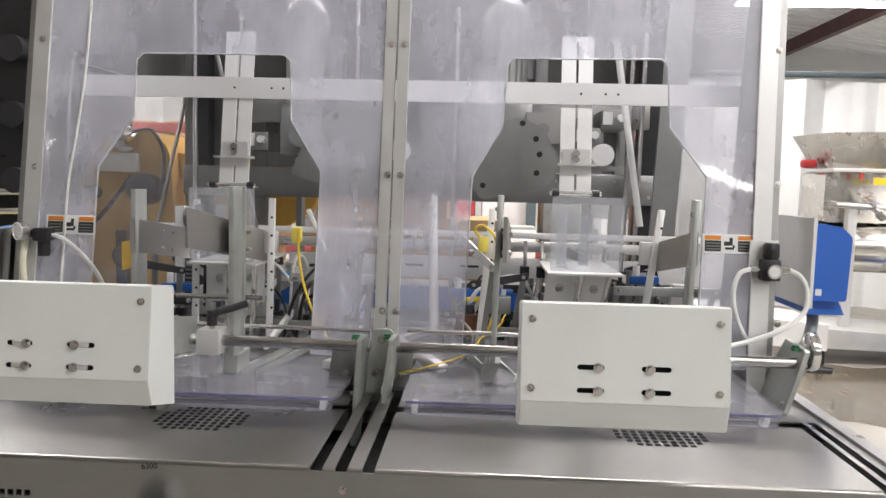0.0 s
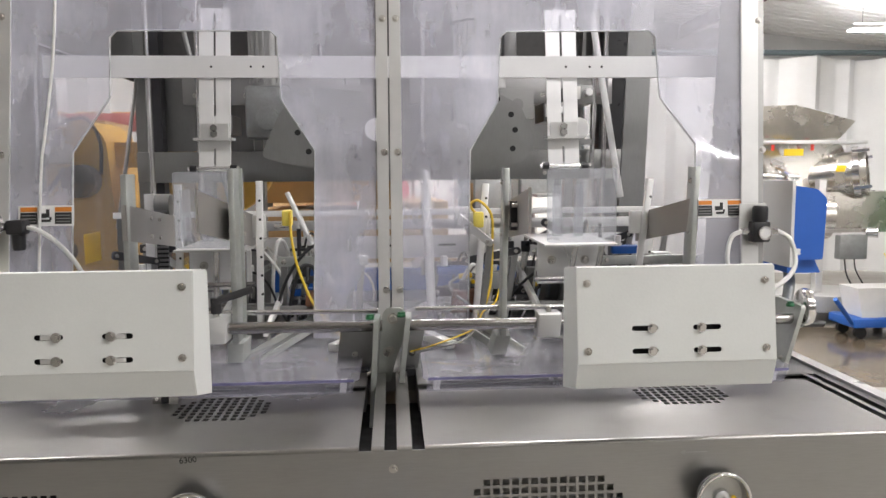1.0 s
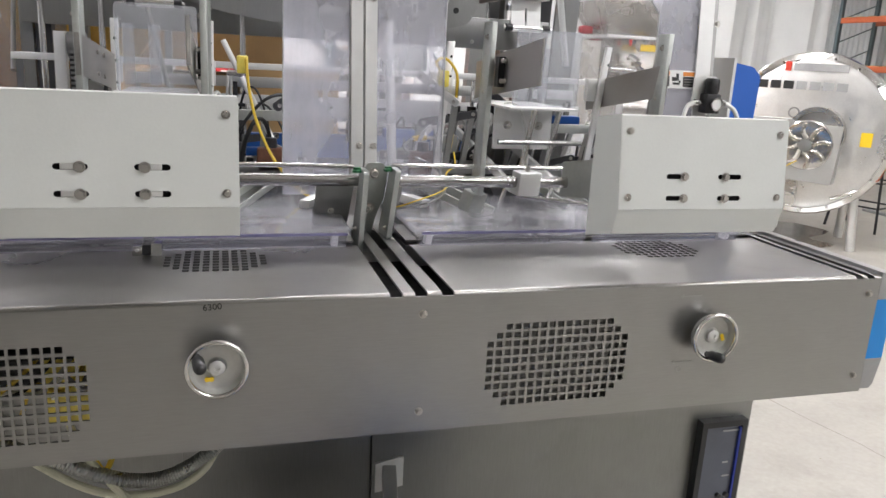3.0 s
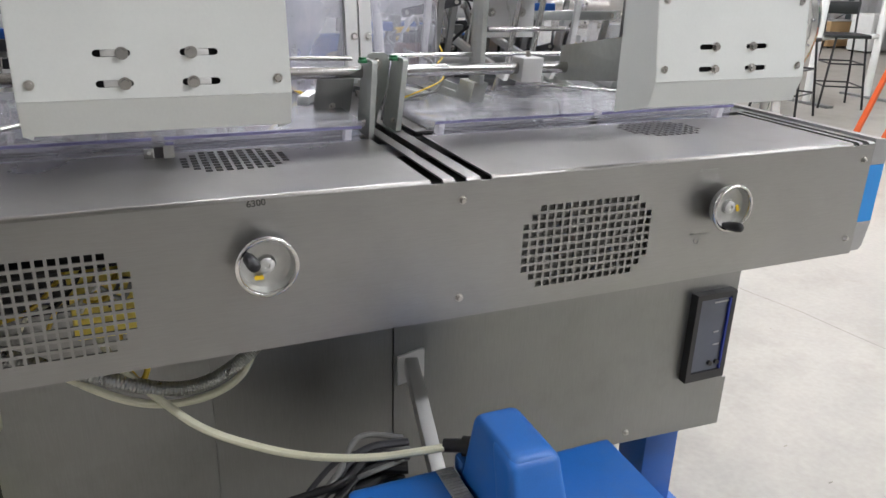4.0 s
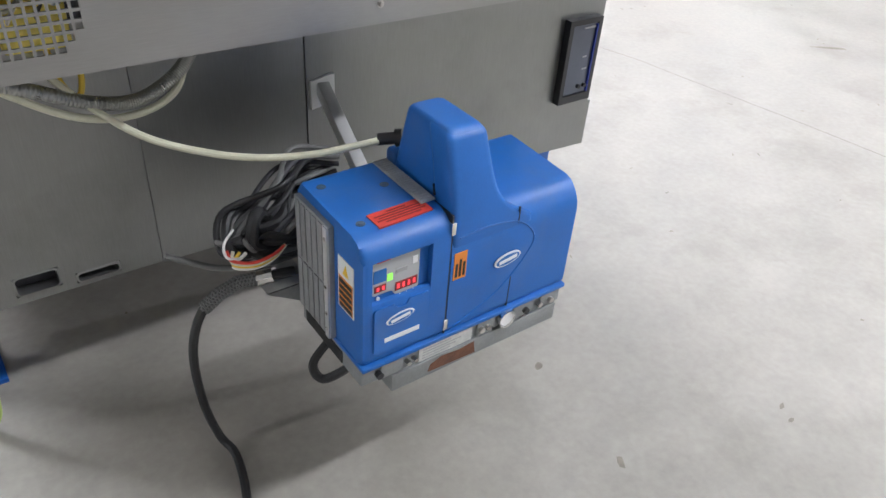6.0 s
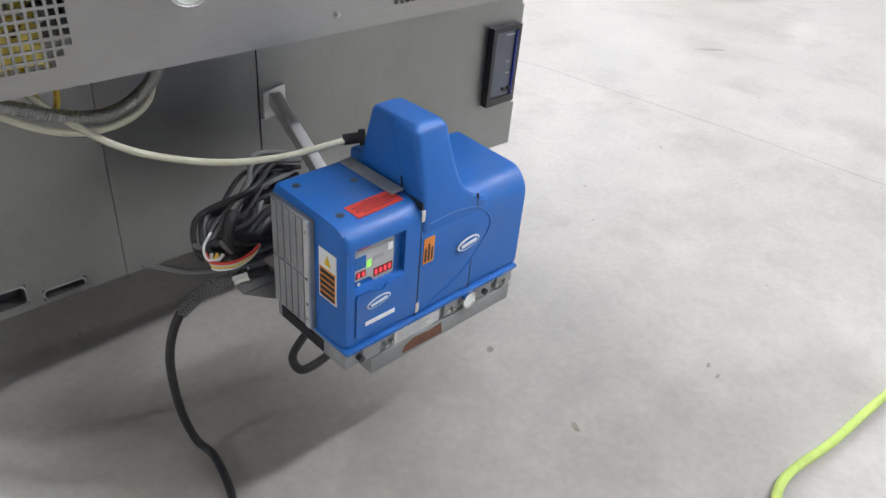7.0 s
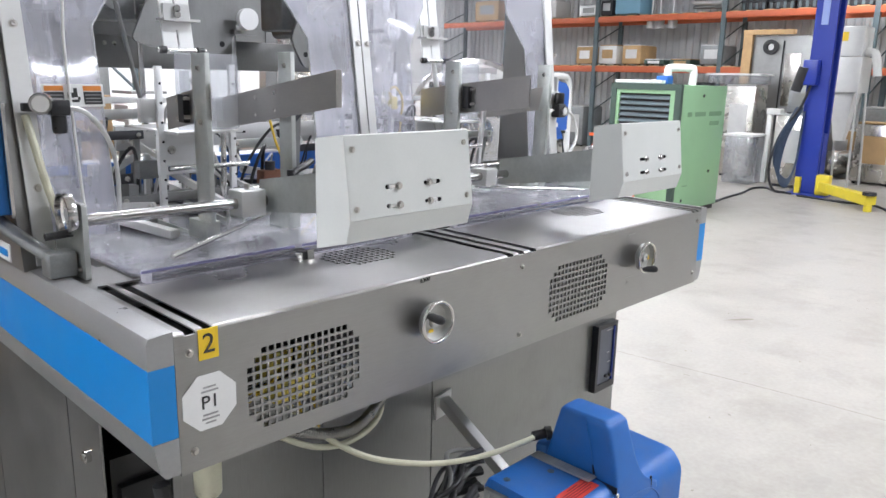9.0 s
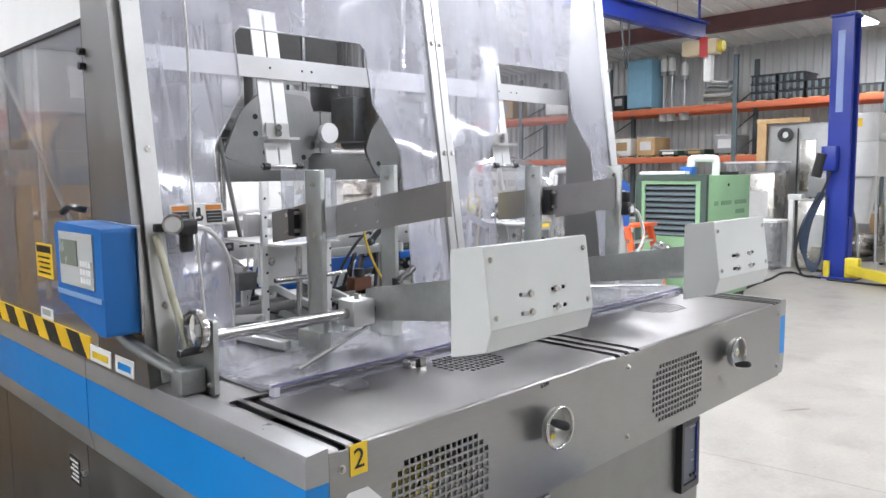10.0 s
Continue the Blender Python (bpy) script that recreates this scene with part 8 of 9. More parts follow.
def build_lift():
    t = thing("vehicle_lift", (9.83, 2.60, 0.0), "royal blue two-post vehicle lift column with yellow arm", "vehicle lift")
    bm = B()
    prism(bm, rounded_outline([(9.68, 2.47), (9.74, 2.47), (9.74, 2.70), (9.92, 2.70), (9.92, 2.47), (9.98, 2.47), (9.98, 2.76), (9.68, 2.76)], 0.012), 'z', 0.02, 3.58)
    part("column", bm, LIFTBLUE, t)
    bm = B()
    box(bm, 9.55, 10.1, 2.3, 2.82, 0.0, 0.02)
    part("base_plate", bm, LIFTBLUE, t)
    bm = B()
    box(bm, 9.745, 9.915, 2.46, 2.695, 0.10, 0.85)
    part("carriage", bm, LIFTBLUE, t)
    bm = B()
    box(bm, 9.66, 10.0, 2.45, 2.78, 3.581, 3.62, bev=0.01)
    part("top_plate", bm, LIFTBLUE, t)
    bm = B()
    prism(bm, [(9.60, 2.40), (9.76, 2.50), (8.92, 1.50), (8.76, 1.58)], 'z', 0.08, 0.20)
    part("arm", bm, YELPAINT, t, "yellow lifting arm")
    bm = B()
    box(bm, 9.62, 9.76, 2.28, 2.46, 0.02, 0.30, bev=0.02)
    part("arm_root", bm, YELPAINT, t, "yellow pivot block of the arm")
    bm = B()
    cyl(bm, (8.83, 1.56, 0.20), (8.83, 1.56, 0.24), 0.08, 16)
    part("pad", bm, BLACK, t)
    bm = B()
    cyl(bm, (8.83, 1.56, 0.0), (8.83, 1.56, 0.08), 0.05, 12)
    part("arm_foot", bm, YELPAINT, t)
    bm = B()
    box(bm, 9.672, 9.679, 2.58, 2.67, 2.3, 3.4)
    part("writing_bar", bm, mat("pale_blue_ink", (0.25, 0.32, 0.60), 0.5, 0, 0.05, 9, 90, 0), t)
    bm = B()
    box(bm, 9.62, 9.679, 2.66, 2.73, 0.02, 0.24)
    part("corner_guard", bm, YELPAINT, t)
    bm = B()
    box(bm, 9.56, 9.679, 2.60, 2.80, 1.50, 1.84, bev=0.02)
    part("power_unit", bm, LIFTBLUE, t)
    bm = B()
    cyl(bm, (9.58, 2.86, 1.42), (9.58, 2.78, 1.74), 0.07, 16)
    part("oil_tank", bm, BLACKP, t)


build_lift()
HOSEM = mat("navy_hose", (0.03, 0.05, 0.09), 0.4, 0, 0.1, 9, 90, 0)
for k in range(6):
    hose("coiled_hose", [(9.60, 2.74 + 0.015 * k, 1.20), (9.56 - 0.02 * k, 2.90 + 0.012 * k, 0.75), (9.52, 2.93 + 0.015 * k, 0.25 + 0.03 * k), (9.54, 2.82, 0.10 + 0.02 * k), (9.60, 2.74, 0.45), (9.62, 2.72, 1.15)], 0.016, HOSEM, "dark coiled hose hung on the lift", "hose", 0, 5, 6, "coiled hoses")
hose("hanging_cable", [(9.60, 2.66, 1.55), (9.58, 2.76, 1.22), (9.5, 2.97, 0.8), (9.46, 3.05, 0.35), (9.5, 2.98, 0.05), (9.5, 2.8, 0.02)], 0.018, BLACK, "thick black cable hanging from the lift", "cable")
hose("floor_cable", [(9.5, 2.72, 0.013), (9.62, 3.0, 0.013), (9.8, 3.2, 0.013), (9.6, 3.3, 0.013), (9.0, 3.2, 0.013), (8.3, 3.15, 0.013), (7.6, 3.05, 0.013)], 0.016, BLACK, "black cable on the floor", "cable")
hose("floor_cable", [(9.4, 2.6, 0.013), (9.35, 2.3, 0.013), (9.3, 2.0, 0.013), (9.3, 1.6, 0.013), (8.9, 1.3, 0.013), (8.5, 0.9, 0.013)], 0.016, BLACK, "black cable on the floor", "cable")


def build_booth():
    t = thing("steel_booth", (12.1, 3.9, 0.0), "stainless cabinet with a porthole in a pale timber frame", "cabinet")
    bm = B()
    box(bm, 11.6, 12.6, 3.2, 4.36, 0.0, 2.28, bev=0.01)
    part("cabinet", bm, STEEL_DARK, t)
    bm = B()
    box(bm, 11.56, 11.68, 4.365, 4.52, 0, 2.30)
    part("timber_post", bm, WOOD, t)
    bm = B()
    box(bm, 11.555, 11.68, 3.70, 4.525, 2.301, 2.38)
    part("timber_head", bm, WOOD, t)
    bm = B()
    lathe(bm, [(0.06, 0.0), (0.12, 0.0), (0.12, 0.06), (0.06, 0.06), (0.06, 0.0)], 22, pose(11.6, 4.05, 2.10, 0, -90, 0))
    part("porthole_ring", bm, BLACKP, t)
    bm = B()
    cyl(bm, (11.602, 4.05, 2.10), (11.58, 4.05, 2.10), 0.05, 18)
    part("porthole", bm, ALU_PALE, t)
    bm = B()
    cyl(bm, (11.59, 3.85, 0.75), (11.59, 3.85, 2.2), 0.012, 8)
    part("door_seam", bm, BLACKP, t)
    bm = B()
    box(bm, 11.575, 11.605, 3.55, 3.80, 1.15, 2.0, bev=0.008)
    part("side_hatch", bm, TANKM, t)


build_booth()
clutter("steel_bin", 10.4, 3.08, 0.0, 0.45, 0.46, 1.06, TANKM, "tall plain stainless bin beside the lift", "bin", "stainless tanks", ALU)
clutter("switch_box", 10.42, 3.05, 1.08, 0.3, 0.30, 0.38, GREYCAST, "beige switch box standing on the steel bin", "switch box", "stainless tanks", STEEL_DARK)
for x, y, z, w, d, hgt in ((10.25, 3.76, 0.0, 0.5, 0.42, 0.72), (10.95, 4.25, 1.49, 0.5, 0.85, 0.14)):
    t = thing("clear_tote", (x, y, z), "clear plastic tote with a white rim", "tote", "clear totes")
    bm = B()
    box(bm, x - w / 2, x + w / 2, y - d / 2, y + d / 2, z, z + hgt, bev=0.02)
    p = part("tub", bm, FILM, t)
    bm = B()
    box(bm, x - w / 2 - 0.02, x + w / 2 + 0.02, y - d / 2 - 0.02, y + d / 2 + 0.02, z + hgt, z + hgt + 0.03)
    part("rim", bm, WHITE, t)
clutter("stainless_tank", 11.0, 4.13, 0.0, 0.5, 0.5, 1.47, TANKM, "tall stainless box standing behind the totes", "tank", "stainless tanks", ALU)
t = thing("white_stand", (10.5, 3.5, 0.0), "white plastic post with a wide head", "stand")
bm = B()
box(bm, 10.46, 10.54, 3.47, 3.55, 0.0, 1.05, bev=0.01)
part("post", bm, WHITE, t)
bm = B()
box(bm, 10.42, 10.58, 3.34, 3.55, 1.051, 1.14, bev=0.012)
part("head", bm, WHITE, t)


def build_collector():
    t = thing("dust_collector", (11.2, 2.70, 0.0), "white powder-coated dust collector with a funnel on legs", "dust collector")
    bm = B()
    box(bm, 10.98, 11.42, 2.48, 2.90, 1.93, 2.36, bev=0.02)
    part("filter_box", bm, WHITE, t)
    bm = B()
    box(bm, 10.95, 11.45, 2.46, 2.94, 1.40, 1.925, bev=0.02)
    part("fan_box", bm, WHITE, t)
    bm = B()
    lathe(bm, [(0.10, 0.68), (0.24, 1.40), (0.23, 1.40), (0.09, 0.68)], 4, pose(11.2, 2.70, 0, 0, 0, 45))
    part("funnel", bm, WHITE, t)
    bm = B()
    sweep(bm, [(11.1, 2.45, 2.0), (11.05, 2.32, 1.95), (11.05, 2.26, 1.65)], 0.06, 10, 5)
    part("duct", bm, WHITE, t)
    for sx in (-1, 1):
        for sy in (-1, 1):
            bm = B()
            cyl(bm, (11.2 + sx * 0.3, 2.62 + sy * 0.2, 0), (11.2 + sx * 0.22, 2.68 + sy * 0.2, 1.41), 0.018, 8)
            part("leg", bm, ALU, t)
    bm = B()
    box(bm, 10.977, 10.981, 2.7, 2.85, 2.15, 2.28)
    part("sticker", bm, YELLOW, t)


build_collector()
t = thing("steel_drum_tank", (12.5, 2.75, 0.0), "horizontal galvanised air receiver lying on the floor", "air receiver")
bm = B()
lathe(bm, [(0, -0.65), (0.10, -0.64), (0.18, -0.57), (0.205, -0.48), (0.205, 0.48), (0.18, 0.57), (0.10, 0.64), (0, 0.65)], 28, pose(12.5, 2.75, 0.25, 0, 90, -35))
part("shell", bm, TANKM, t)
for d in (-0.3, 0.3):
    bm = B()
    box(bm, 12.5 + d * 0.82 - 0.06, 12.5 + d * 0.82 + 0.06, 2.75 - d * 0.57 - 0.12, 2.75 - d * 0.57 + 0.12, 0.0, 0.08)
    part("saddle", bm, GREYCAST, t)
for k in range(9):
    clutter("wrapped_machine", 11.9 + 0.5 * (k % 3), 0.2 + 0.75 * (k // 3) + 0.1 * k, 0.0, 0.6, 0.6, 0.5 + 0.22 * ((k * 5) % 4), (ALU, WHITE, TANKM, GREYCAST)[k % 4], "packed machine part standing by the wall", "machine part", "parts by the wall", (CARD, ALU, WHITE)[k % 3])

# jib crane boom with hoist
HOISTM = mat("beige_hoist_paint", (0.55, 0.46, 0.30), 0.5, 0, 0.1, 6, 80, 0.01)
t = thing("overhead_crane", (7.0, 4.7, 3.8), "blue overhead crane beam with a beige hoist", "crane")
bm = B()
prism(bm, [(4.62, 3.56), (4.78, 3.56), (4.78, 3.585), (4.71, 3.585), (4.71, 3.80), (4.78, 3.80), (4.78, 3.825), (4.62, 3.825), (4.62, 3.80), (4.69, 3.80), (4.69, 3.585), (4.62, 3.585)], 'x', 4.0, 9.9)
part("boom", bm, LIFTBLUE, t)
for x in (4.3, 7.0, 9.7):
    bm = B()
    cyl(bm, (x, 4.7, 3.82), (x, 4.7, 5.75 - (x - 1.0) * 0.123), 0.02, 10)
    part("hanger", bm, LIFTBLUE, t)
bm = B()
box(bm, 9.60, 9.84, 4.37, 4.94, 3.30, 3.53, bev=0.03)
part("hoist", bm, HOISTM, t)
bm = B()
box(bm, 9.575, 9.60, 4.50, 4.63, 3.25, 3.555, bev=0.008)
part("badge_plate", bm, REDM, t, "dark red plate on the hoist")
bm = B()
cyl(bm, (9.72, 4.375, 3.41), (9.72, 4.30, 3.41), 0.085, 16)
part("end_cap", bm, YELPAINT, t, "yellow end cap")
bm = B()
box(bm, 9.65, 9.78, 4.47, 4.60, 2.89, 3.301, bev=0.03)
part("chain_bag", bm, WHITE, t)
bm = B()
cyl(bm, (9.74, 4.7, 3.50), (9.74, 4.7, 3.57), 0.04, 8)
part("trolley", bm, BLACKP, t)
hose("hanging_cable", [(7.4, 4.66, 3.56), (7.38, 4.6, 3.2), (7.45, 4.6, 2.9), (7.55, 4.62, 3.25), (7.6, 4.66, 3.56)], 0.015, BLACK, "black cable hanging from the boom", "cable")


def build_step_ladder():
    t = thing("step_ladder", (5.6, 3.05, 0.0), "small orange step ladder with silver steps", "step ladder")
    for dx in (-0.24, 0.24):
        bm = B()
        prism(bm, [(3.00 - 0.03, 0.0), (3.00 + 0.04, 0.0), (3.28, 0.92), (3.21, 0.92)], 'x', 5.6 + dx - 0.02, 5.6 + dx + 0.02)
        part("rail", bm, ORANGEM, t)
        bm = B()
        prism(bm, [(3.52, 0.0), (3.57, 0.0), (3.29, 0.90), (3.25, 0.90)], 'x', 5.6 + dx * 0.9 - 0.015, 5.6 + dx * 0.9 + 0.015)
        part("back_leg", bm, ORANGEM, t)
    for k in range(3):
        bm = B()
        box(bm, 5.38, 5.82, 3.03 + 0.075 * k, 3.12 + 0.075 * k, 0.24 + 0.25 * k, 0.265 + 0.25 * k)
        part("step", bm, ALU, t)
    bm = B()
    box(bm, 5.35, 5.85, 3.15, 3.35, 0.92, 0.95)
    part("top_cap", bm, ORANGEM, t)
    for o in t.children:
        o.data.transform(Matrix.Translation((0.30, 0.22, 0)))


build_step_ladder()


def build_stool(x, y, turn, top=True):
    t = thing("tall_chair", (0, 0, 0), "black metal work chair frame", "chair", "black chairs")
    for sx in (-1, 1):
        for sy in (-1, 1):
            bm = B()
            cyl(bm, (sx * 0.24, sy * 0.24, 0.0), (sx * 0.16, sy * 0.16, 0.78), 0.013, 8)
            part("leg", bm, BLACKP, t)
    for z in (0.25, 0.5):
        for sx in (-1, 1):
            r = 0.24 - 0.08 * z / 0.78
            bm = B()
            cyl(bm, (sx * r, -r, z), (sx * r, r, z), 0.009, 8)
            part("rung", bm, BLACKP, t)
            bm = B()
            cyl(bm, (-r, sx * r, z), (r, sx * r, z), 0.009, 8)
            part("rung", bm, BLACKP, t)
    bm = B()
    box(bm, -0.2, 0.2, -0.2, 0.2, 0.78, 0.82, bev=0.01)
    part("seat", bm, BLACKP, t)
    for sx in (-1, 1):
        bm = B()
        cyl(bm, (sx * 0.17, 0.19, 0.80), (sx * 0.17, 0.25, 1.18), 0.012, 8)
        part("back_post", bm, BLACKP, t)
    bm = B()
    box(bm, -0.19, 0.19, 0.23, 0.255, 1.02, 1.16, bev=0.006)
    part("backrest", bm, YELPAINT if top else BLACKP, t)
    t.matrix_basis = pose(x, y, 0, 0, 0, turn)


build_stool(6.1, 5.0, 20)
build_stool(7.2, 5.3, -30, False)


def build_pipe_frame():
    """A pale bent-tube stand on a foot bar."""
    t = thing("pipe_frame", (7.35, 5.55, 0.0), "pale grey bent-tube stand on the floor", "pipe stand")
    bm = B()
    sweep(bm, [(7.0, 5.5, 0.02), (7.0, 5.5, 0.9), (7.02, 5.5, 1.42), (7.10, 5.52, 1.52), (7.3, 5.55, 1.55), (7.9, 5.6, 1.55), (8.1, 5.62, 1.50), (8.15, 5.62, 1.2), (8.15, 5.62, 0.02)], 0.045, 12, 5)
    part("tube", bm, WHITE, t)
    bm = B()
    sweep(bm, [(7.0, 5.5, 0.75), (7.5, 5.55, 0.76), (8.15, 5.62, 0.75)], 0.03, 10, 4)
    part("cross_tube", bm, WHITE, t)
    for x, y in ((7.0, 5.5), (8.15, 5.62)):
        bm = B()
        box(bm, x - 0.05, x + 0.05, y - 0.35, y + 0.35, 0.0, 0.03, bev=0.005)
        part("foot", bm, GREYCAST, t)


build_pipe_frame()


def build_mixer():
    """A stainless hopper over a blending barrel on a low frame."""
    t = thing("hopper_mixer", (4.2, 6.3, 0.0), "stainless mixer with a wide hopper and an open barrel", "mixer")
    bm = B()
    top = [(3.38, 5.95, 2.13), (4.50, 5.90, 1.99), (4.62, 6.75, 2.02), (3.40, 6.80, 2.15)]
    bot = [(3.52, 6.10, 1.81), (4.42, 6.05, 1.81), (4.48, 6.55, 1.81), (3.54, 6.60, 1.81)]
    tv = [bm.verts.new(p) for p in top]
    bv = [bm.verts.new(p) for p in bot]
    mt, mb = bm.verts.new((3.90, 5.90, 2.145)), bm.verts.new((3.96, 6.02, 1.82))
    bm.faces.new((tv[0], mt, mb, bv[0]))
    bm.faces.new((mt, tv[1], bv[1], mb))
    for i in (1, 2, 3):
        bm.faces.new((tv[i], tv[(i + 1) % 4], bv[(i + 1) % 4], bv[i]))
    bmesh.ops.solidify(bm, geom=bm.faces[:], thickness=0.012)
    part("hopper", bm, TANKM, t)
    bm = B()
    box(bm, 3.48, 4.72, 6.02, 6.62, 1.775, 1.81, bev=0.008)
    part("flange", bm, ALU, t)
    for k in range(9):
        bm = B()
        cyl(bm, (4.18 + 0.045 * k, 6.05, 2.10 - 0.012 * k), (4.20 + 0.045 * k, 6.45, 2.15 - 0.012 * k), 0.012, 8)
        part("grate_bar", bm, BRIGHT, t)
    bm = B()
    prism(bm, rounded_outline([(3.45, 1.30), (4.40, 1.30), (4.55, 1.60), (4.50, 1.774), (3.45, 1.774)], 0.05), 'y', 6.10, 6.60)
    part("trough", bm, TANKM, t)
    # open barrel mouth that looks towards the aisle
    d = Vector((0.80, -0.60, 0.12)).normalized()
    m = Matrix.Translation((4.62, 6.02, 1.49)) @ d.to_track_quat('Z', 'Y').to_matrix().to_4x4()
    bm = B()
    lathe(bm, [(0.215, -0.55), (0.215, 0.06), (0.245, 0.06), (0.245, 0.09), (0.20, 0.09), (0.20, -0.50), (0, -0.50), (0, -0.55)], 40, m)
    part("barrel", bm, TANKM, t)
    bm = B()
    lathe(bm, [(0.222, -0.03), (0.262, -0.03), (0.262, 0.03), (0.222, 0.03), (0.222, -0.03)], 36, m)
    part("clamp_ring", bm, BRIGHT, t)
    bm = B()
    lathe(bm, [(0, -0.48), (0.18, -0.48), (0.18, -0.40), (0, -0.40)], 30, m)
    part("inner_disc", bm, STEEL_DARK, t)
    for k in range(4):
        a = radians(35 + 90 * k)
        bm = B()
        box(bm, -0.02, 0.02, -0.014, 0.014, -0.02, 0.13, m @ pose(0.255 * math.cos(a), 0.255 * math.sin(a), 0))
        part("clamp", bm, BRIGHT, t)
    # lower cylinder, motor and small junction box
    bm = B()
    cyl(bm, (3.40, 6.30, 1.06), (4.40, 6.15, 1.06), 0.24, 32)
    part("lower_cylinder", bm, TANKM, t)
    bm = B()
    prism(bm, rounded_outline([(4.30, 0.93), (5.05, 0.93), (5.10, 1.30), (4.26, 1.30)], 0.04), 'y', 6.0, 6.5)
    part("gear_housing", bm, TANKM, t)
    bm = B()
    box(bm, 4.20, 4.27, 5.96, 6.04, 0.30, 1.42)
    part("post", bm, ALU, t)
    bm = B()
    box(bm, 3.62, 3.70, 5.96, 6.04, 0.22, 1.45)
    part("post", bm, ALU, t)
    bm = B()
    box(bm, 4.38, 4.66, 5.86, 5.96, 0.64, 0.88, bev=0.01)
    part("junction_box", bm, GREYCAST, t, "grey junction box")
    bm = B()
    cyl(bm, (4.70, 5.95, 0.90), (4.78, 5.88, 0.90), 0.05, 14)
    box(bm, 4.2, 4.9, 5.95, 6.02, 0.90, 0.94)
    part("valve", bm, BRIGHT, t)
    bm = B()
    for k in range(5):
        cyl(bm, (3.72 + 0.03 * k, 5.98 - 0.03 * k, 1.60 - 0.05 * k), (3.78 + 0.03 * k, 5.90, 1.56 - 0.05 * k), 0.035, 10)
    cyl(bm, (3.50, 5.95, 1.47), (3.95, 5.90, 1.45), 0.03, 12)
    part("valve_body", bm, BRIGHT, t)
    for x, z in ((3.80, 1.66), (4.33, 1.50)):
        bm = B()
        box(bm, x, x + 0.19, 5.905, 5.915, z, z + 0.065)
        part("sticker", bm, YELLOW, t)
    for x in (3.72, 4.12):
        bm = B()
        cyl(bm, (x, 5.98, 1.77), (x, 5.98, 1.71), 0.016, 8)
        part("red_clamp", bm, REDLAB, t)
    bm = B()
    prism(bm, rounded_outline([(3.3, 0.16), (4.9, 0.12), (4.9, 0.26), (3.3, 0.34)], 0.02), 'y', 5.75, 6.6)
    part("frame", bm, ALU, t)
    for x, y in ((3.4, 5.85), (4.8, 5.85), (3.4, 6.5), (4.8, 6.5)):
        bm = B()
        cyl(bm, (x, y, 0.0), (x, y, 0.20), 0.04, 12)
        part("foot", bm, BLACK, t)
    bm = B()
    sweep(bm, [(4.45, 5.90, 0.66), (4.47, 5.85, 0.45), (4.62, 5.75, 0.22), (4.80, 5.6, 0.10), (4.95, 5.5, 0.04)], 0.008, 8, 6)
    sweep(bm, [(4.55, 5.90, 0.66), (4.56, 5.85, 0.50), (4.70, 5.75, 0.25), (4.90, 5.6, 0.10), (5.05, 5.5, 0.04)], 0.007, 8, 6)
    part("black_cable", bm, BLACK, t)


build_mixer()


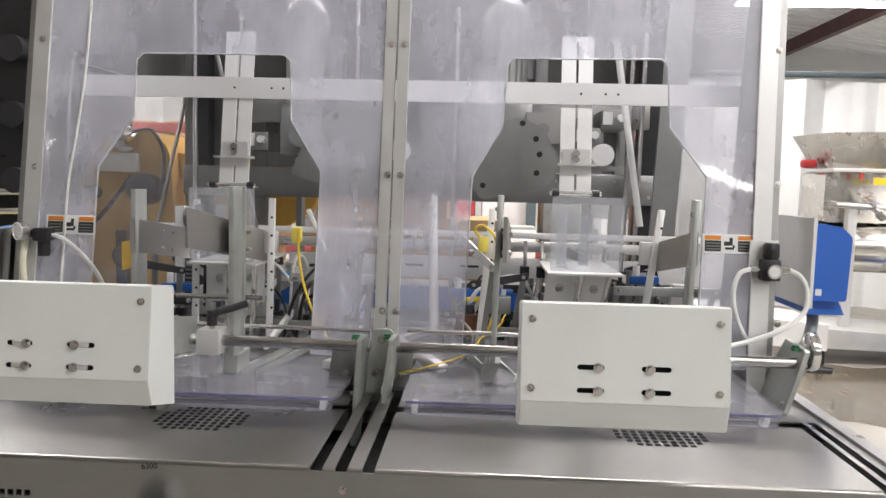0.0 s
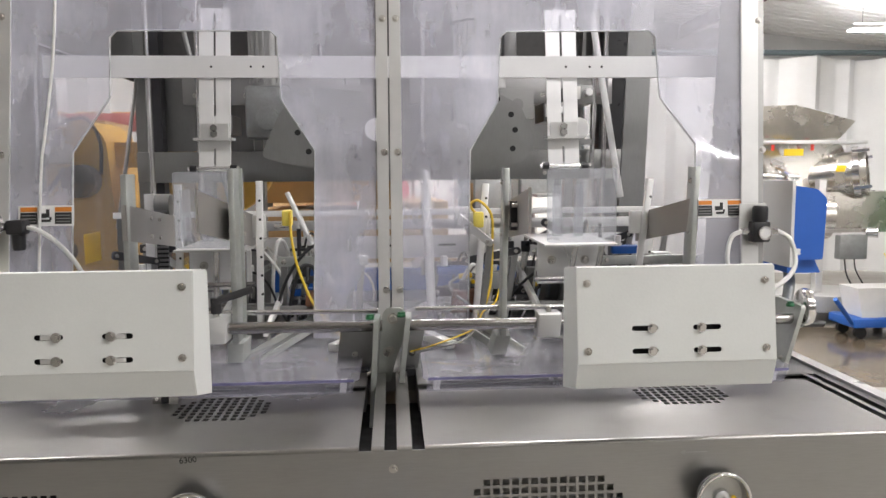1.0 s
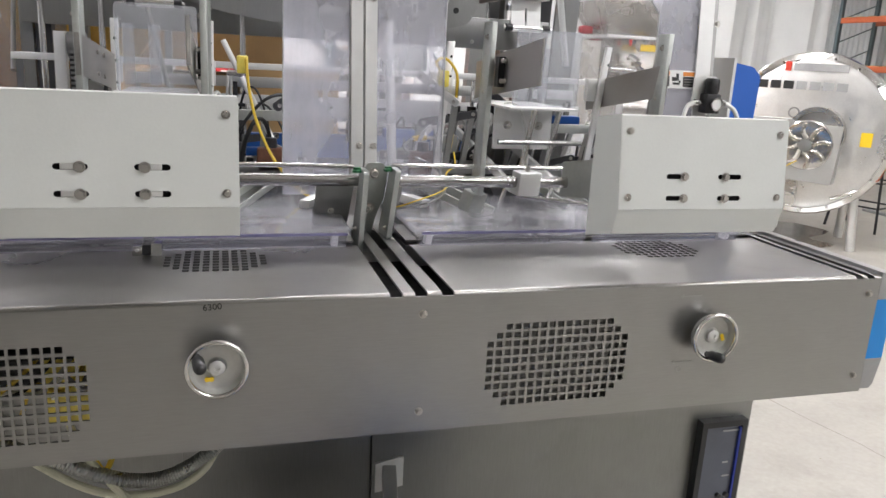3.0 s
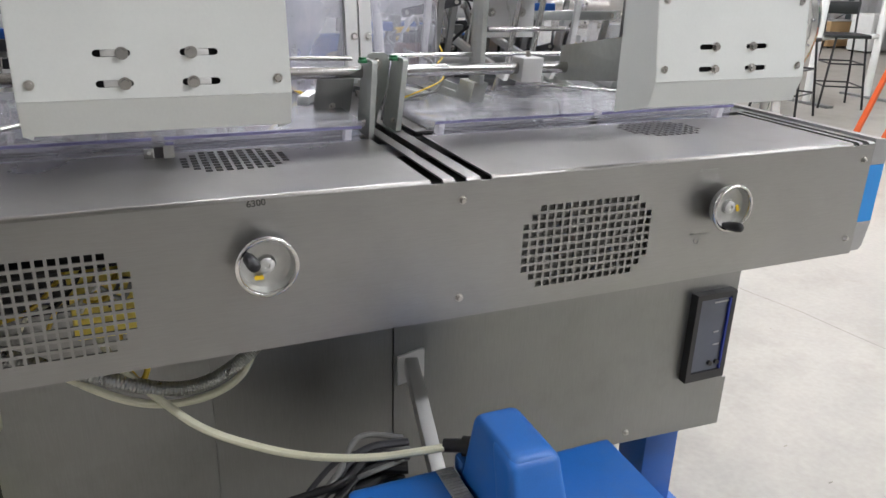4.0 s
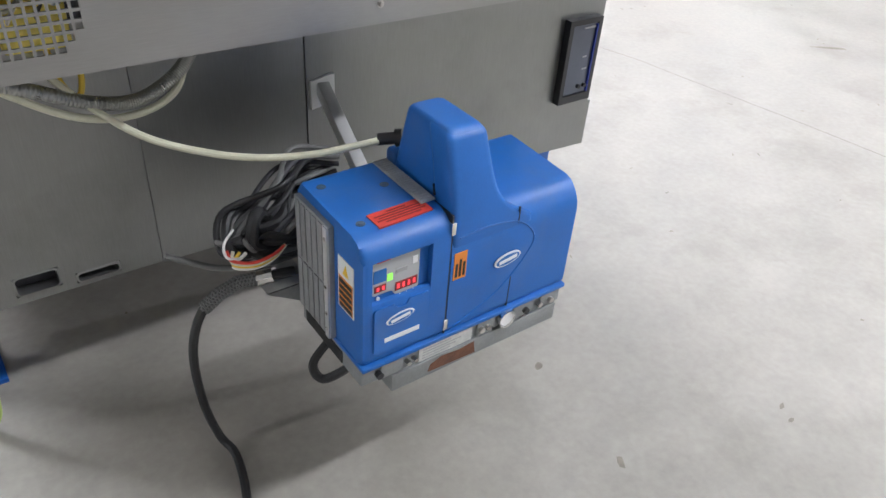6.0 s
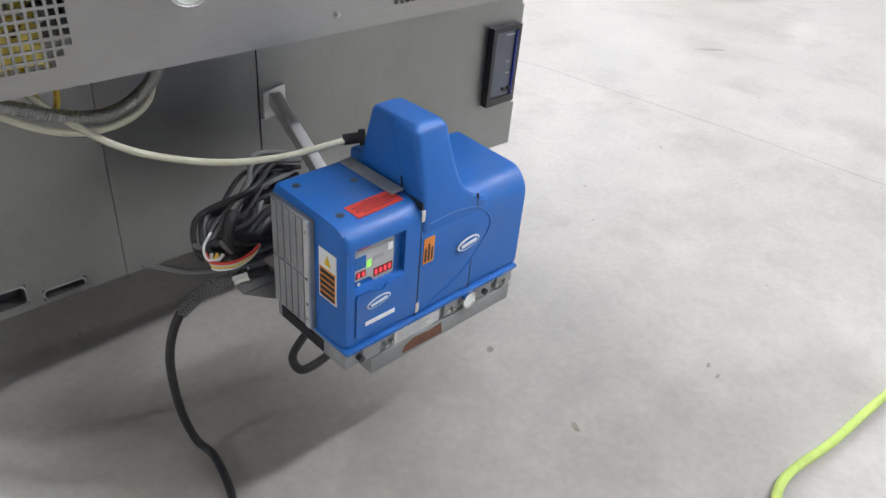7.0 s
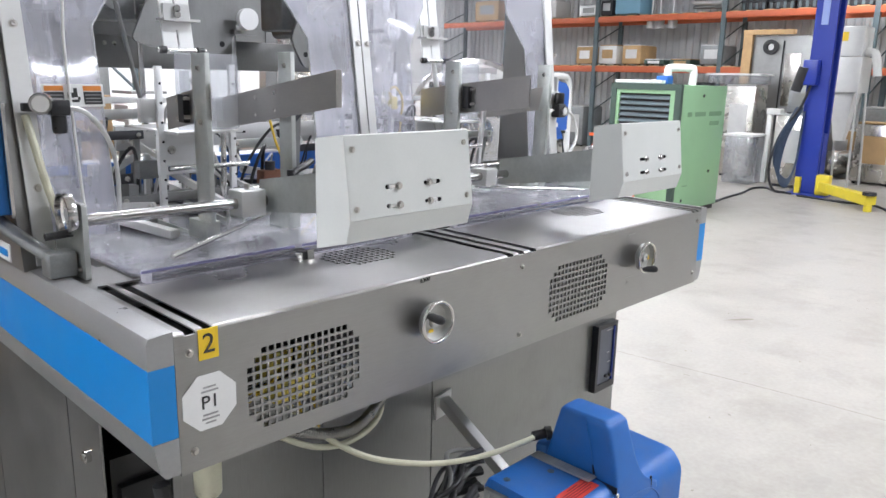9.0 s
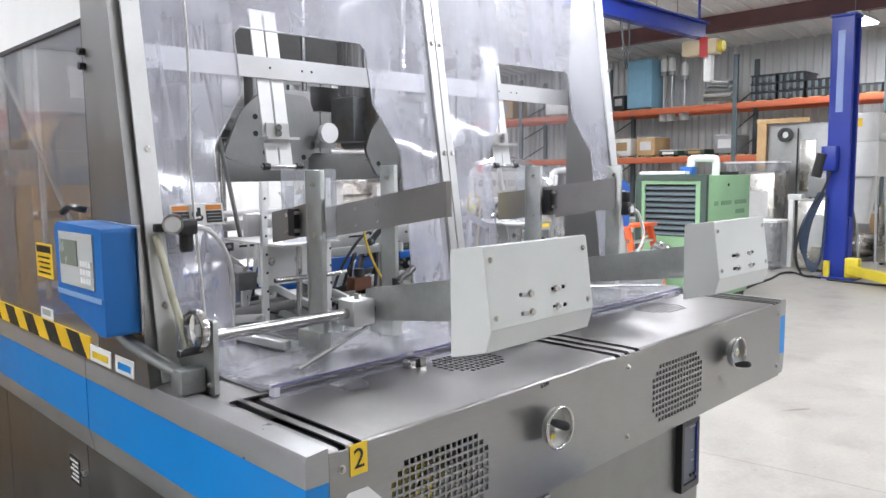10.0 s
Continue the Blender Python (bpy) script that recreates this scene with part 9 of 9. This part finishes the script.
def build_blender():
    """A large tumbling drum seen at its round end, with gear case and fan guard."""
    t = thing("drum_blender", (4.75, 4.75, 0.0), "stainless drum blender with round end plate and grey gear case", "drum blender")
    n = Vector((-0.80, -0.60, 0)).normalized()
    m = Matrix.Translation((4.60, 4.50, 1.00)) @ Matrix((( -n.y, 0, n.x, 0), (n.x, 0, n.y, 0), (0, 1, 0, 0), (0, 0, 0, 1)))
    bm = B()
    lathe(bm, [(0, 0.0), (0.30, 0.006), (0.60, 0.0), (0.66, -0.015), (0.69, -0.03), (0.70, -0.05), (0.69, -0.06), (0.66, -0.07), (0.66, -0.85), (0.60, -0.95), (0, -0.98)], 72, m)
    part("drum", bm, mat("spun_stainless", (0.78, 0.77, 0.75), 0.34, 0.85, 0.10, 4, 70, 0.03, (1, 1, 1), 0.12), t)
    bm = B()
    lathe(bm, [(0.655, 0.0), (0.70, -0.02), (0.712, -0.045), (0.70, -0.065)], 72, m)
    part("rim", bm, BRIGHT, t)
    for k in range(20):
        a = radians(18 * k + 6)
        bm = B()
        cyl(bm, m @ Vector((0.672 * math.cos(a), 0.672 * math.sin(a), -0.02)), m @ Vector((0.672 * math.cos(a), 0.672 * math.sin(a), 0.006)), 0.010, 8)
        part("rim_bolt", bm, BRIGHT, t)
    bm = B()
    prism(bm, rounded_outline([(-0.655, -0.375), (0.075, -0.405), (0.10, 0.10), (-0.30, 0.12), (-0.31, 0.13), (-0.655, 0.13)], 0.02), 'z', 0.004, 0.15, m)
    case = part("gear_case", bm, mat("gear_case_grey", (0.40, 0.40, 0.385), 0.45, 0.3, 0.08, 5, 90, 0.02), t, "grey painted gear case")
    bm = B()
    lathe(bm, [(0.0, 0.175), (0.05, 0.178), (0.055, 0.20), (0.0, 0.205)], 22, m @ pose(-0.17, -0.08, 0))
    part("fan_hub", bm, STEEL_DARK, t)
    bm = B()
    lathe(bm, [(0.05, 0.165), (0.16, 0.17), (0.205, 0.165), (0.215, 0.155), (0.215, 0.151), (0.05, 0.151)], 40, m @ pose(-0.17, -0.08, 0))
    part("fan_guard", bm, BRIGHT, t, "bright polished fan guard")
    for k in range(8):
        bm = B()
        sweep(bm, [m @ pose(-0.17, -0.08, 0, 0, 0, 45 * k) @ Vector(p) for p in ((0.06, 0.0, 0.172), (0.10, 0.03, 0.178), (0.15, 0.04, 0.178), (0.195, 0.025, 0.170))], 0.018, 8, 5)
        part("fan_blade", bm, TANKM, t)
    bm = B()
    lathe(bm, [(0.19, 0.01), (0.23, 0.01), (0.23, 0.13), (0.19, 0.13), (0.19, 0.01)], 30, m @ pose(-0.12, 0.02, 0))
    part("shroud", bm, TANKM, t)
    bm = B()
    lathe(bm, [(0.036, 0.05), (0.048, 0.05), (0.048, 0.06), (0.036, 0.06), (0.036, 0.05)], 24, m @ pose(-0.33, 0.185, 0))
    part("lifting_eye", bm, STEEL_DARK, t)
    bm = B()
    box(bm, -0.50, -0.42, -0.045, -0.02, 0.150, 0.153, m)
    part("sticker", bm, YELLOW, case)
    bm = B()
    box(bm, -0.48, -0.44, -0.018, 0.012, 0.150, 0.154, m)
    part("pictogram", bm, INK, case)
    # plain blocks where the drum is lettered
    for k in range(7):
        bm = B()
        box(bm, -0.46 + 0.108 * k, -0.375 + 0.108 * k, 0.385, 0.455, 0.006, 0.010, m)
        part("writing_block", bm, INK if k < 3 else INKGREY, t)
    bm = B()
    box(bm, -0.25, -0.20, 0.54, 0.62, 0.004, 0.009, m)
    part("red_mark", bm, REDLAB, t)
    bm = B()
    box(bm, -0.18, 0.26, 0.545, 0.61, 0.004, 0.009, m)
    part("grey_mark", bm, INKGREY, t)
    for x, y, w, hh_ in ((0.22, -0.06, 0.09, 0.12),):
        bm = B()
        box(bm, x, x + w, y, y + hh_, 0.004, 0.008, m)
        part("sticker", bm, YELLOW, t)
    bm = B()
    sweep(bm, [m @ Vector(p) for p in ((0.09, -0.52, 0.0), (0.09, -0.52, 0.05), (0.26, -0.44, 0.05), (0.26, -0.44, 0.0))], 0.012, 8, 5)
    part("handle", bm, BRIGHT, t)
    bm = B()
    lathe(bm, [(0, 0.03), (0.045, 0.03), (0.05, 0.045), (0.07, 0.045), (0.07, 0.0)], 26, m @ pose(-0.275, -0.59, 0))
    part("sight_port", bm, BRIGHT, t)
    bm = B()
    box(bm, -0.31, -0.21, -0.52, -0.40, 0.004, 0.02, m)
    part("port_plate", bm, TANKM, t)
    bm = B()
    sweep(bm, [m @ Vector(p) for p in ((-1.0, -0.22, -0.2), (-0.85, -0.27, 0.05), (-0.60, -0.36, 0.17), (-0.38, -0.32, 0.17), (-0.22, -0.22, 0.17))], 0.005, 8, 8)
    part("yellow_cable", bm, YELWIRE, t)
    for a, b in (((-0.45, -0.60), (-0.40, -1.0)), ((0.45, -0.60), (0.50, -1.0)), ((-0.3, -0.60), (-0.3, -1.0)), ((0.3, -0.60), (0.3, -1.0))):
        bm = B()
        w = -0.15 if abs(a[0]) > 0.4 else -0.75
        cyl(bm, m @ Vector((a[0], a[1] + 0.1, w)), m @ Vector((b[0], b[1], w)), 0.04, 12)
        part("leg", bm, ALU, t)
    bm = B()
    sweep(bm, [m @ Vector(p) for p in ((-0.60, -0.40, 0.05), (-0.52, -0.55, 0.07), (-0.42, -0.62, 0.07), (-0.35, -0.75, 0.05), (-0.34, -0.985, 0.05))], 0.007, 8, 6)
    part("black_cable", bm, BLACK, t)
    for o in t.children_recursive:
        k = 0.10 if o.name.split(".")[0] in ("drum", "rim", "rim_bolt", "leg", "writing_block", "red_mark", "grey_mark") else 0.32
        o.data.transform(Matrix.Translation((0.6 * k, -0.8 * k, 0)))


build_blender()
t = thing("equipment_dolly", (4.55, 5.3, 0.0), "white bin on a low blue wheeled dolly", "dolly")
bm = B()
prism(bm, [(4.22, 0.191), (4.80, 0.191), (4.86, 0.46), (4.16, 0.46)], 'y', 5.22, 5.50)
part("bin", bm, WHITE, t)
bm = B()
box(bm, 4.1, 5.0, 5.15, 5.55, 0.11, 0.19, bev=0.01)
part("deck", bm, LEGBLUE, t)
bm = B()
cyl(bm, (4.10, 5.18, 0.15), (3.85, 5.05, 0.40), 0.02, 10)
part("tow_bar", bm, LEGBLUE, t)
for x in (4.2, 4.88):
    for y in (5.22, 5.48):
        bm = B()
        cyl(bm, (x, y - 0.02, 0.055), (x, y + 0.02, 0.055), 0.055, 16)
        part("wheel", bm, BLACK, t)
        bm = B()
        cyl(bm, (x, y, 0.055), (x, y, 0.111), 0.02, 8)
        part("fork", bm, ALU, t)
# guessed low pale slab by the drum's feet
t = thing("low_platform", (4.35, 4.1, 0.0), "low pale slab on the floor", "platform", "", "structure")
bm = B()
box(bm, 4.15, 4.75, 3.75, 4.30, 0.0, 0.03, bev=0.006)
part("slab", bm, ALU_PALE, t)
t = thing("conveyor_frame", (1.6, 4.3, 0.0), "low pale steel conveyor frame", "conveyor")
bm = B()
prism(bm, [(0.95, 0.62), (2.6, 0.50), (2.6, 0.68), (0.95, 0.82)], 'y', 4.0, 4.6)
part("bed", bm, ALU_PALE, t)
for x in (1.2, 2.4):
    bm = B()
    box(bm, x - 0.03, x + 0.03, 4.1, 4.5, 0, 0.60 if x < 2 else 0.52)
    part("leg", bm, ALU, t)
bm = B()
box(bm, 3.36, 3.50, 6.38, 6.50, 1.815, 1.90, bev=0.03)
solid("red_cloth", bm, REDM, "crumpled red cloth on the mixer flange", "cloth")


# white vinyl curtain at the back of the hall
bm = B()
N = 260
lo, hi = [], []
for i in range(N + 1):
    x = -9.0 + 18.0 * i / N
    y = 9.2 + 0.14 * math.sin(x * 4.1) + 0.07 * math.sin(x * 9.3 + 1) + 0.03 * math.sin(x * 21)
    sag = 0.05 * abs(math.sin(x * 2.6))
    lo.append(bm.verts.new((x, y, 0.03)))
    hi.append(bm.verts.new((x, y, 3.10 - sag)))
for i in range(N):
    bm.faces.new((lo[i], lo[i + 1], hi[i + 1], hi[i]))
solid("vinyl_curtain", bm, CURTAINM, "long white vinyl curtain hanging in soft folds", "curtain")
rod("curtain_rail", (-9.0, 9.2, 3.14), (9.0, 9.2, 3.14), 0.04, RACKGR, "dark steel curtain rail", "rail")
for x in (-8.9, 0.0, 8.9):
    rod("curtain_post", (x, 9.25, 0.0), (x, 9.25, 3.14), 0.04, RACKGR, "steel post of the curtain rail", "post", "curtain posts")

# goods between the machine and the curtain
random.seed(21)
for k in range(26):
    x = -4.6 + (k % 13) * 0.51 + random.uniform(-0.08, 0.08)
    z = 0.98 if k < 13 else 0.0
    m_ = (WHITE, CARD, DARK, GREYCAST, GREYCAST, TANKM, REDM, DARK, GREYCAST, CARD, YELBOX, WHITE, DARK)[(k * 5) % 13]
    clutter("stored_box", x, 6.7, z, 0.34 + 0.12 * random.random(), 0.7, 0.3 + 0.5 * random.random(), m_, "goods stored on the rack behind the machine", "box", "rear rack goods", (ALU, WHITE, CARD)[k % 3])


def table(x, y, w, d, label):
    t = thing("work_table", (x, y, 0.0), label, "table", "work tables")
    bm = B()
    box(bm, x - w / 2, x + w / 2, y - d / 2, y + d / 2, 0.84, 0.88, bev=0.004)
    part("top", bm, TANKM, t)
    bm = B()
    box(bm, x - w / 2 + 0.05, x + w / 2 - 0.05, y - d / 2 + 0.05, y + d / 2 - 0.05, 0.25, 0.27)
    part("shelf", bm, TANKM, t)
    for sx in (-1, 1):
        for sy in (-1, 1):
            bm = B()
            cyl(bm, (x + sx * (w / 2 - 0.05), y + sy * (d / 2 - 0.05), 0), (x + sx * (w / 2 - 0.05), y + sy * (d / 2 - 0.05), 0.84), 0.02, 10)
            part("leg", bm, ALU, t)


table(0.95, 4.9, 1.4, 0.7, "stainless work table behind the machine")
table(-2.3, 5.0, 1.8, 0.7, "stainless work table behind the machine")
table(7.0, 7.2, 1.8, 0.7, "stainless work table by the chairs")
for k, (x, y, w, d, hgt, m_) in enumerate(((0.5, 4.9, 0.3, 0.3, 0.35, WHITE), (0.9, 4.85, 0.35, 0.3, 0.22, GREYCAST), (1.3, 4.95, 0.3, 0.4, 0.45, WHITE), (-2.8, 5.0, 0.5, 0.5, 0.5, WHITE), (-2.1, 5.0, 0.45, 0.4, 0.35, TANKM), (-1.7, 5.0, 0.3, 0.3, 0.6, CARD), (6.4, 7.2, 0.5, 0.4, 0.5, WHITE), (7.1, 7.2, 0.6, 0.5, 0.35, GREYCAST), (7.6, 7.2, 0.4, 0.4, 0.6, TANKM))):
    clutter("bench_unit", x, y, 0.88, w, d, hgt, m_, "small unit standing on the work table", "bench unit", "bench units", (ALU, WHITE, STEEL_DARK)[k % 3])
t = thing("red_machine", (0.2, 5.6, 0.0), "red painted machine behind the work table", "machine")
bm = B()
box(bm, -0.35, 0.15, 5.3, 5.9, 0.0, 1.45, bev=0.04)
part("body", bm, REDM, t)
bm = B()
box(bm, -0.30, 0.10, 5.28, 5.30, 0.9, 1.3)
part("panel", bm, WHITE, t)
bm = B()
prism(bm, [(5.4, 1.45), (5.8, 1.45), (5.7, 1.75), (5.5, 1.75)], 'x', -0.25, 0.05)
part("head", bm, REDM, t)
t = thing("orange_cone_unit", (0.15, 4.2, 0.0), "orange cone standing on the floor", "cone")
bm = B()
lathe(bm, [(0.16, 0.03), (0.03, 0.72), (0.02, 0.73), (0, 0.73)], 22, pose(-0.05, 4.3, 0))
part("cone", bm, ORANGEM, t)
bm = B()
box(bm, -0.25, 0.15, 4.1, 4.5, 0.0, 0.03, bev=0.005)
part("base", bm, ORANGEM, t)

# tan machine behind the left half
t = thing("tan_machine", (-1.4, 2.55, 0.0), "tan painted machine with rounded housings and black rollers", "machine")
bm = B()
prism(bm, rounded_outline([(-1.80, 0.30), (-1.76, 1.45), (-1.68, 1.68), (-1.58, 1.79), (-1.38, 1.80), (-1.30, 1.72), (-1.26, 1.20), (-1.22, 0.30)], 0.06), 'y', 2.40, 2.80)
bevel_all(bm, 0.02)
part("housing", bm, TANPAINT, t)
bm = B()
cyl(bm, (-0.85, 2.42, 1.64), (-0.85, 2.62, 1.64), 0.30, 44)
bevel_all(bm, 0.015)
part("drum_housing", bm, TANPAINT, t, "round tan drum housing")
bm = B()
box(bm, -1.30, -0.95, 2.50, 2.56, 1.58, 1.70)
part("neck", bm, TANPAINT, t)
for x, z, r in ((-1.40, 1.52, 0.075), (-1.50, 1.20, 0.05), (-1.66, 1.50, 0.03)):
    bm = B()
    lathe(bm, [(0, 0.10), (r * 0.7, 0.10), (r, 0.085), (r, 0.0), (0, 0.0)], 24, pose(x, 2.40, z, 90, 0, 0))
    part("roller", bm, BLACKP, t)
bm = B()
box(bm, -1.64, -1.44, 2.36, 2.40, 1.60, 1.69, bev=0.01)
part("plate", bm, WHITE, t)
bm = B()
lathe(bm, [(0, 0.12), (0.04, 0.11), (0.06, 0.06), (0.062, 0.0), (0, 0.0)], 24, pose(-1.50, 2.40, 1.757, 90, 0, 0))
part("lamp_head", bm, BRIGHT, t)
bm = B()
sweep(bm, [(-1.46, 2.36, 1.79), (-1.36, 2.34, 1.80), (-1.31, 2.36, 1.70), (-1.32, 2.38, 1.55)], 0.008, 8, 6)
sweep(bm, [(-1.74, 2.38, 1.30), (-1.62, 2.34, 1.38), (-1.52, 2.34, 1.50), (-1.48, 2.38, 1.58)], 0.010, 8, 6)
part("cable", bm, BLACK, t)
bm = B()
box(bm, -1.55, -1.50, 2.36, 2.40, 1.02, 1.32, pose(0, 0, 0))
part("lever", bm, BLACKP, t)
bm = B()
box(bm, -1.82, -1.20, 2.42, 2.84, 0.0, 0.299, bev=0.01)
part("plinth", bm, DARK, t)


# dark equipment beyond the left end
t = thing("dark_machine", (-2.2, 2.6, 0.0), "black machine frame with chrome pipes and a blue box", "machine")
bm = B()
box(bm, -2.9, -1.75, 2.3, 3.0, 0.0, 2.6, bev=0.03)
part("body", bm, BLACKP, t)
for k in range(3):
    bm = B()
    cyl(bm, (-2.6, 2.26, 1.30 + 0.09 * k), (-1.72, 2.26, 1.32 + 0.09 * k), 0.02, 12)
    part("chrome_pipe", bm, BRIGHT, t)
for x, z, r in ((-1.95, 1.55, 0.06), (-2.2, 1.65, 0.045), (-1.95, 1.85, 0.06), (-2.2, 1.95, 0.045), (-1.95, 2.15, 0.06), (-2.2, 2.25, 0.045)):
    bm = B()
    cyl(bm, (x, 2.30, z), (x, 2.20, z), r, 16)
    part("coupling", bm, DARK, t)
bm = B()
box(bm, -2.3, -1.72, 2.1, 2.28, 0.9, 1.18, bev=0.01)
part("blue_box", bm, LEGBLUE, t)
bm = B()
box(bm, -2.5, -1.74, 2.15, 2.29, 1.19, 1.25)
part("yellow_edge", bm, YELPAINT, t)

# ---------------------------------------------------------------- linkages, slides and lines over the bed
random.seed(33)


def build_link(x, y, z, ln, turn, tilt, material):
    """A flat link arm with rounded ends and two pins, standing on a foot."""
    t = thing("link_arm", (x, y, TOP), "flat metal link arm with pinned ends over the bed", "link arm", "link arms")
    m = pose(x, y, z, 0, 0, turn) @ pose(0, 0, 0, 0, tilt, 0)
    bm = B()
    prism(bm, rounded_outline([(-ln / 2, -0.011), (ln / 2, -0.009), (ln / 2, 0.009), (-ln / 2, 0.011)], 0.009), 'y', -0.003, 0.003, m)
    part("bar", bm, material, t)
    for s in (-1, 1):
        bm = B()
        p = m @ Vector((s * (ln / 2 - 0.012), -0.006, 0))
        q = m @ Vector((s * (ln / 2 - 0.012), 0.012, 0))
        cyl(bm, p, q, 0.005, 10)
        part("pin", bm, SCREW, t)
    bm = B()
    q = m @ Vector((ln / 2 - 0.012, 0.006, 0))
    box(bm, q.x - 0.007, q.x + 0.007, q.y - 0.005, q.y + 0.005, TOP - 0.012, q.z)
    part("foot", bm, STEEL_DARK, t)


for k in range(26):
    sx = -1 if k % 2 else 1
    build_link(sx * random.uniform(0.10, 0.72), random.uniform(0.62, 1.25), random.uniform(1.19, 1.42), random.uniform(0.09, 0.22), random.uniform(-70, 70), random.uniform(-40, 40), random.choice((DARK, STEEL_DARK, ALU, ZINC, DARK)))


def build_slide(x, y, w, d, turn):
    """A white folded chute resting on the bed."""
    t = thing("plastic_chute", (x, y, TOP + 0.034), "folded zinc-plated chute on the bed", "chute", "bed chutes")
    m = pose(x, y, TOP + 0.034, 8, 0, turn)
    bm = B()
    box(bm, -w / 2, w / 2, -d / 2, d / 2, 0.0, 0.004, m)
    part("floor_sheet", bm, SHAFT, t)
    for s in (-1, 1):
        bm = B()
        box(bm, s * w / 2 - 0.002, s * w / 2 + 0.002, -d / 2, d / 2, 0.004, 0.022, m)
        part("side_sheet", bm, ZINC, t)
    bm = B()
    box(bm, -w / 2, w / 2, d / 2 - 0.02, d / 2 + 0.02, -0.04, 0.0, m)
    part("foot", bm, STEEL_DARK, t)


for x, y, w, d, turn in ((-0.60, 0.62, 0.05, 0.28, 14), (-0.24, 0.60, 0.045, 0.34, -24), (0.20, 0.60, 0.05, 0.32, 24), (0.50, 0.64, 0.06, 0.28, 6), (-0.40, 0.66, 0.05, 0.20, 4), (0.68, 0.66, 0.05, 0.26, -12)):
    build_slide(x, y, w, d, turn)

# dark cross bars and brackets behind the front guard
for y, z, x0, x1, m_ in ((0.74, 1.322, -0.30, -0.08, ZINC), (0.76, 1.25, -0.78, -0.56, DARK), (0.84, 1.222, 0.08, 0.34, DARK), (0.80, 1.305, 0.52, 0.80, ZINC), (1.05, 1.33, -0.74, -0.40, DARK), (1.10, 1.26, 0.10, 0.55, DARK), (0.70, 1.205, -0.62, -0.12, STEEL_DARK), (0.70, 1.205, 0.10, 0.78, STEEL_DARK)):
    t = thing("cross_bar", ((x0 + x1) / 2, y, TOP), "narrow steel bar with bolts across the bed", "bar", "bed cross bars")
    bm = B()
    box(bm, x0, x1, y, y + 0.010, z, z + 0.024, bev=0.0015)
    part("bar", bm, m_, t)
    for x in (x0 + 0.015, x1 - 0.015):
        bm = B()
        box(bm, x - 0.008, x + 0.008, y + 0.011, y + 0.022, TOP - 0.012, z + 0.02)
        part("stand", bm, STEEL_DARK, t)
        bolt(t, (x, y, z + 0.012), (0, -1, 0), 0.005, 0.004)
# blue slide strips
for x0, x1, y, z in ((0.10, 0.27, 0.90, 1.272), (0.58, 0.66, 0.90, 1.322), (-0.30, -0.14, 0.95, 1.21), (-0.72, -0.62, 0.92, 1.26)):
    t = thing("blue_slide", ((x0 + x1) / 2, y, TOP), "blue plastic slide strip on a small stand", "slide", "blue slides")
    bm = B()
    box(bm, x0, x1, y, y + 0.04, z, z + 0.022, bev=0.003)
    part("strip", bm, LEGBLUE, t)
    bm = B()
    box(bm, (x0 + x1) / 2 - 0.012, (x0 + x1) / 2 + 0.012, y + 0.01, y + 0.03, TOP - 0.012, z)
    part("stand", bm, STEEL_DARK, t)
    bm = B()
    cyl(bm, (x0 + 0.02, y + 0.02, z + 0.022), (x0 + 0.02, y + 0.02, z + 0.05), 0.010, 12)
    part("cap", bm, TUBEW, t)


def build_valve_island(x, y, n, label):
    """A row of small air valves with coils and push-in fittings on a rail."""
    t = thing("valve_island", (x, y, TOP), label, "valve island", "valve islands")
    bm = B()
    box(bm, x - 0.012 * n - 0.01, x + 0.012 * n + 0.01, y, y + 0.05, 1.15, 1.17)
    part("rail", bm, ALU, t)
    bm = B()
    box(bm, x - 0.02, x + 0.02, y + 0.01, y + 0.04, TOP - 0.012, 1.15)
    part("foot", bm, STEEL_DARK, t)
    for k in range(n):
        xx = x + (k - (n - 1) / 2) * 0.024
        bm = B()
        box(bm, xx - 0.010, xx + 0.010, y + 0.004, y + 0.046, 1.17, 1.205, bev=0.002)
        part("valve", bm, DARK if k % 2 else ALU_PALE, t)
        bm = B()
        box(bm, xx - 0.008, xx + 0.008, y + 0.010, y + 0.030, 1.205, 1.228)
        part("coil", bm, BLACKP, t)
        bm = B()
        cyl(bm, (xx, y + 0.004, 1.188), (xx, y - 0.012, 1.188), 0.005, 10)
        part("fitting", bm, BRIGHT, t)


build_valve_island(-0.22, 0.78, 5, "row of small air valves beneath the folded chute")
build_valve_island(0.22, 0.80, 4, "row of small air valves beneath the carton rail")
build_valve_island(-0.66, 0.82, 4, "row of small air valves beside the toothed belt")
build_valve_island(0.68, 0.80, 3, "short row of small air valves by the post")
# brown and grey cylinder with clamps beside the sensor
for x, y in ((0.155, 0.70), (-0.20, 0.72)):
    t = thing("glue_gun", (x, y, TOP), "brown stained glue gun with hose and nozzle", "glue gun", "glue guns")
    bm = B()
    box(bm, x - 0.03, x + 0.03, y - 0.02, y + 0.02, 1.205, 1.262, bev=0.004)
    part("body", bm, RUST, t)
    bm = B()
    cyl(bm, (x, y, 1.262), (x, y, 1.285), 0.014, 14)
    part("cap", bm, DARK, t)
    bm = B()
    cyl(bm, (x - 0.012, y, 1.205), (x - 0.012, y, 1.185), 0.007, 10, 0.003)
    part("nozzle", bm, BRIGHT, t)
    bm = B()
    box(bm, x + 0.012, x + 0.024, y - 0.006, y + 0.006, TOP - 0.012, 1.205)
    part("stand", bm, STEEL_DARK, t)
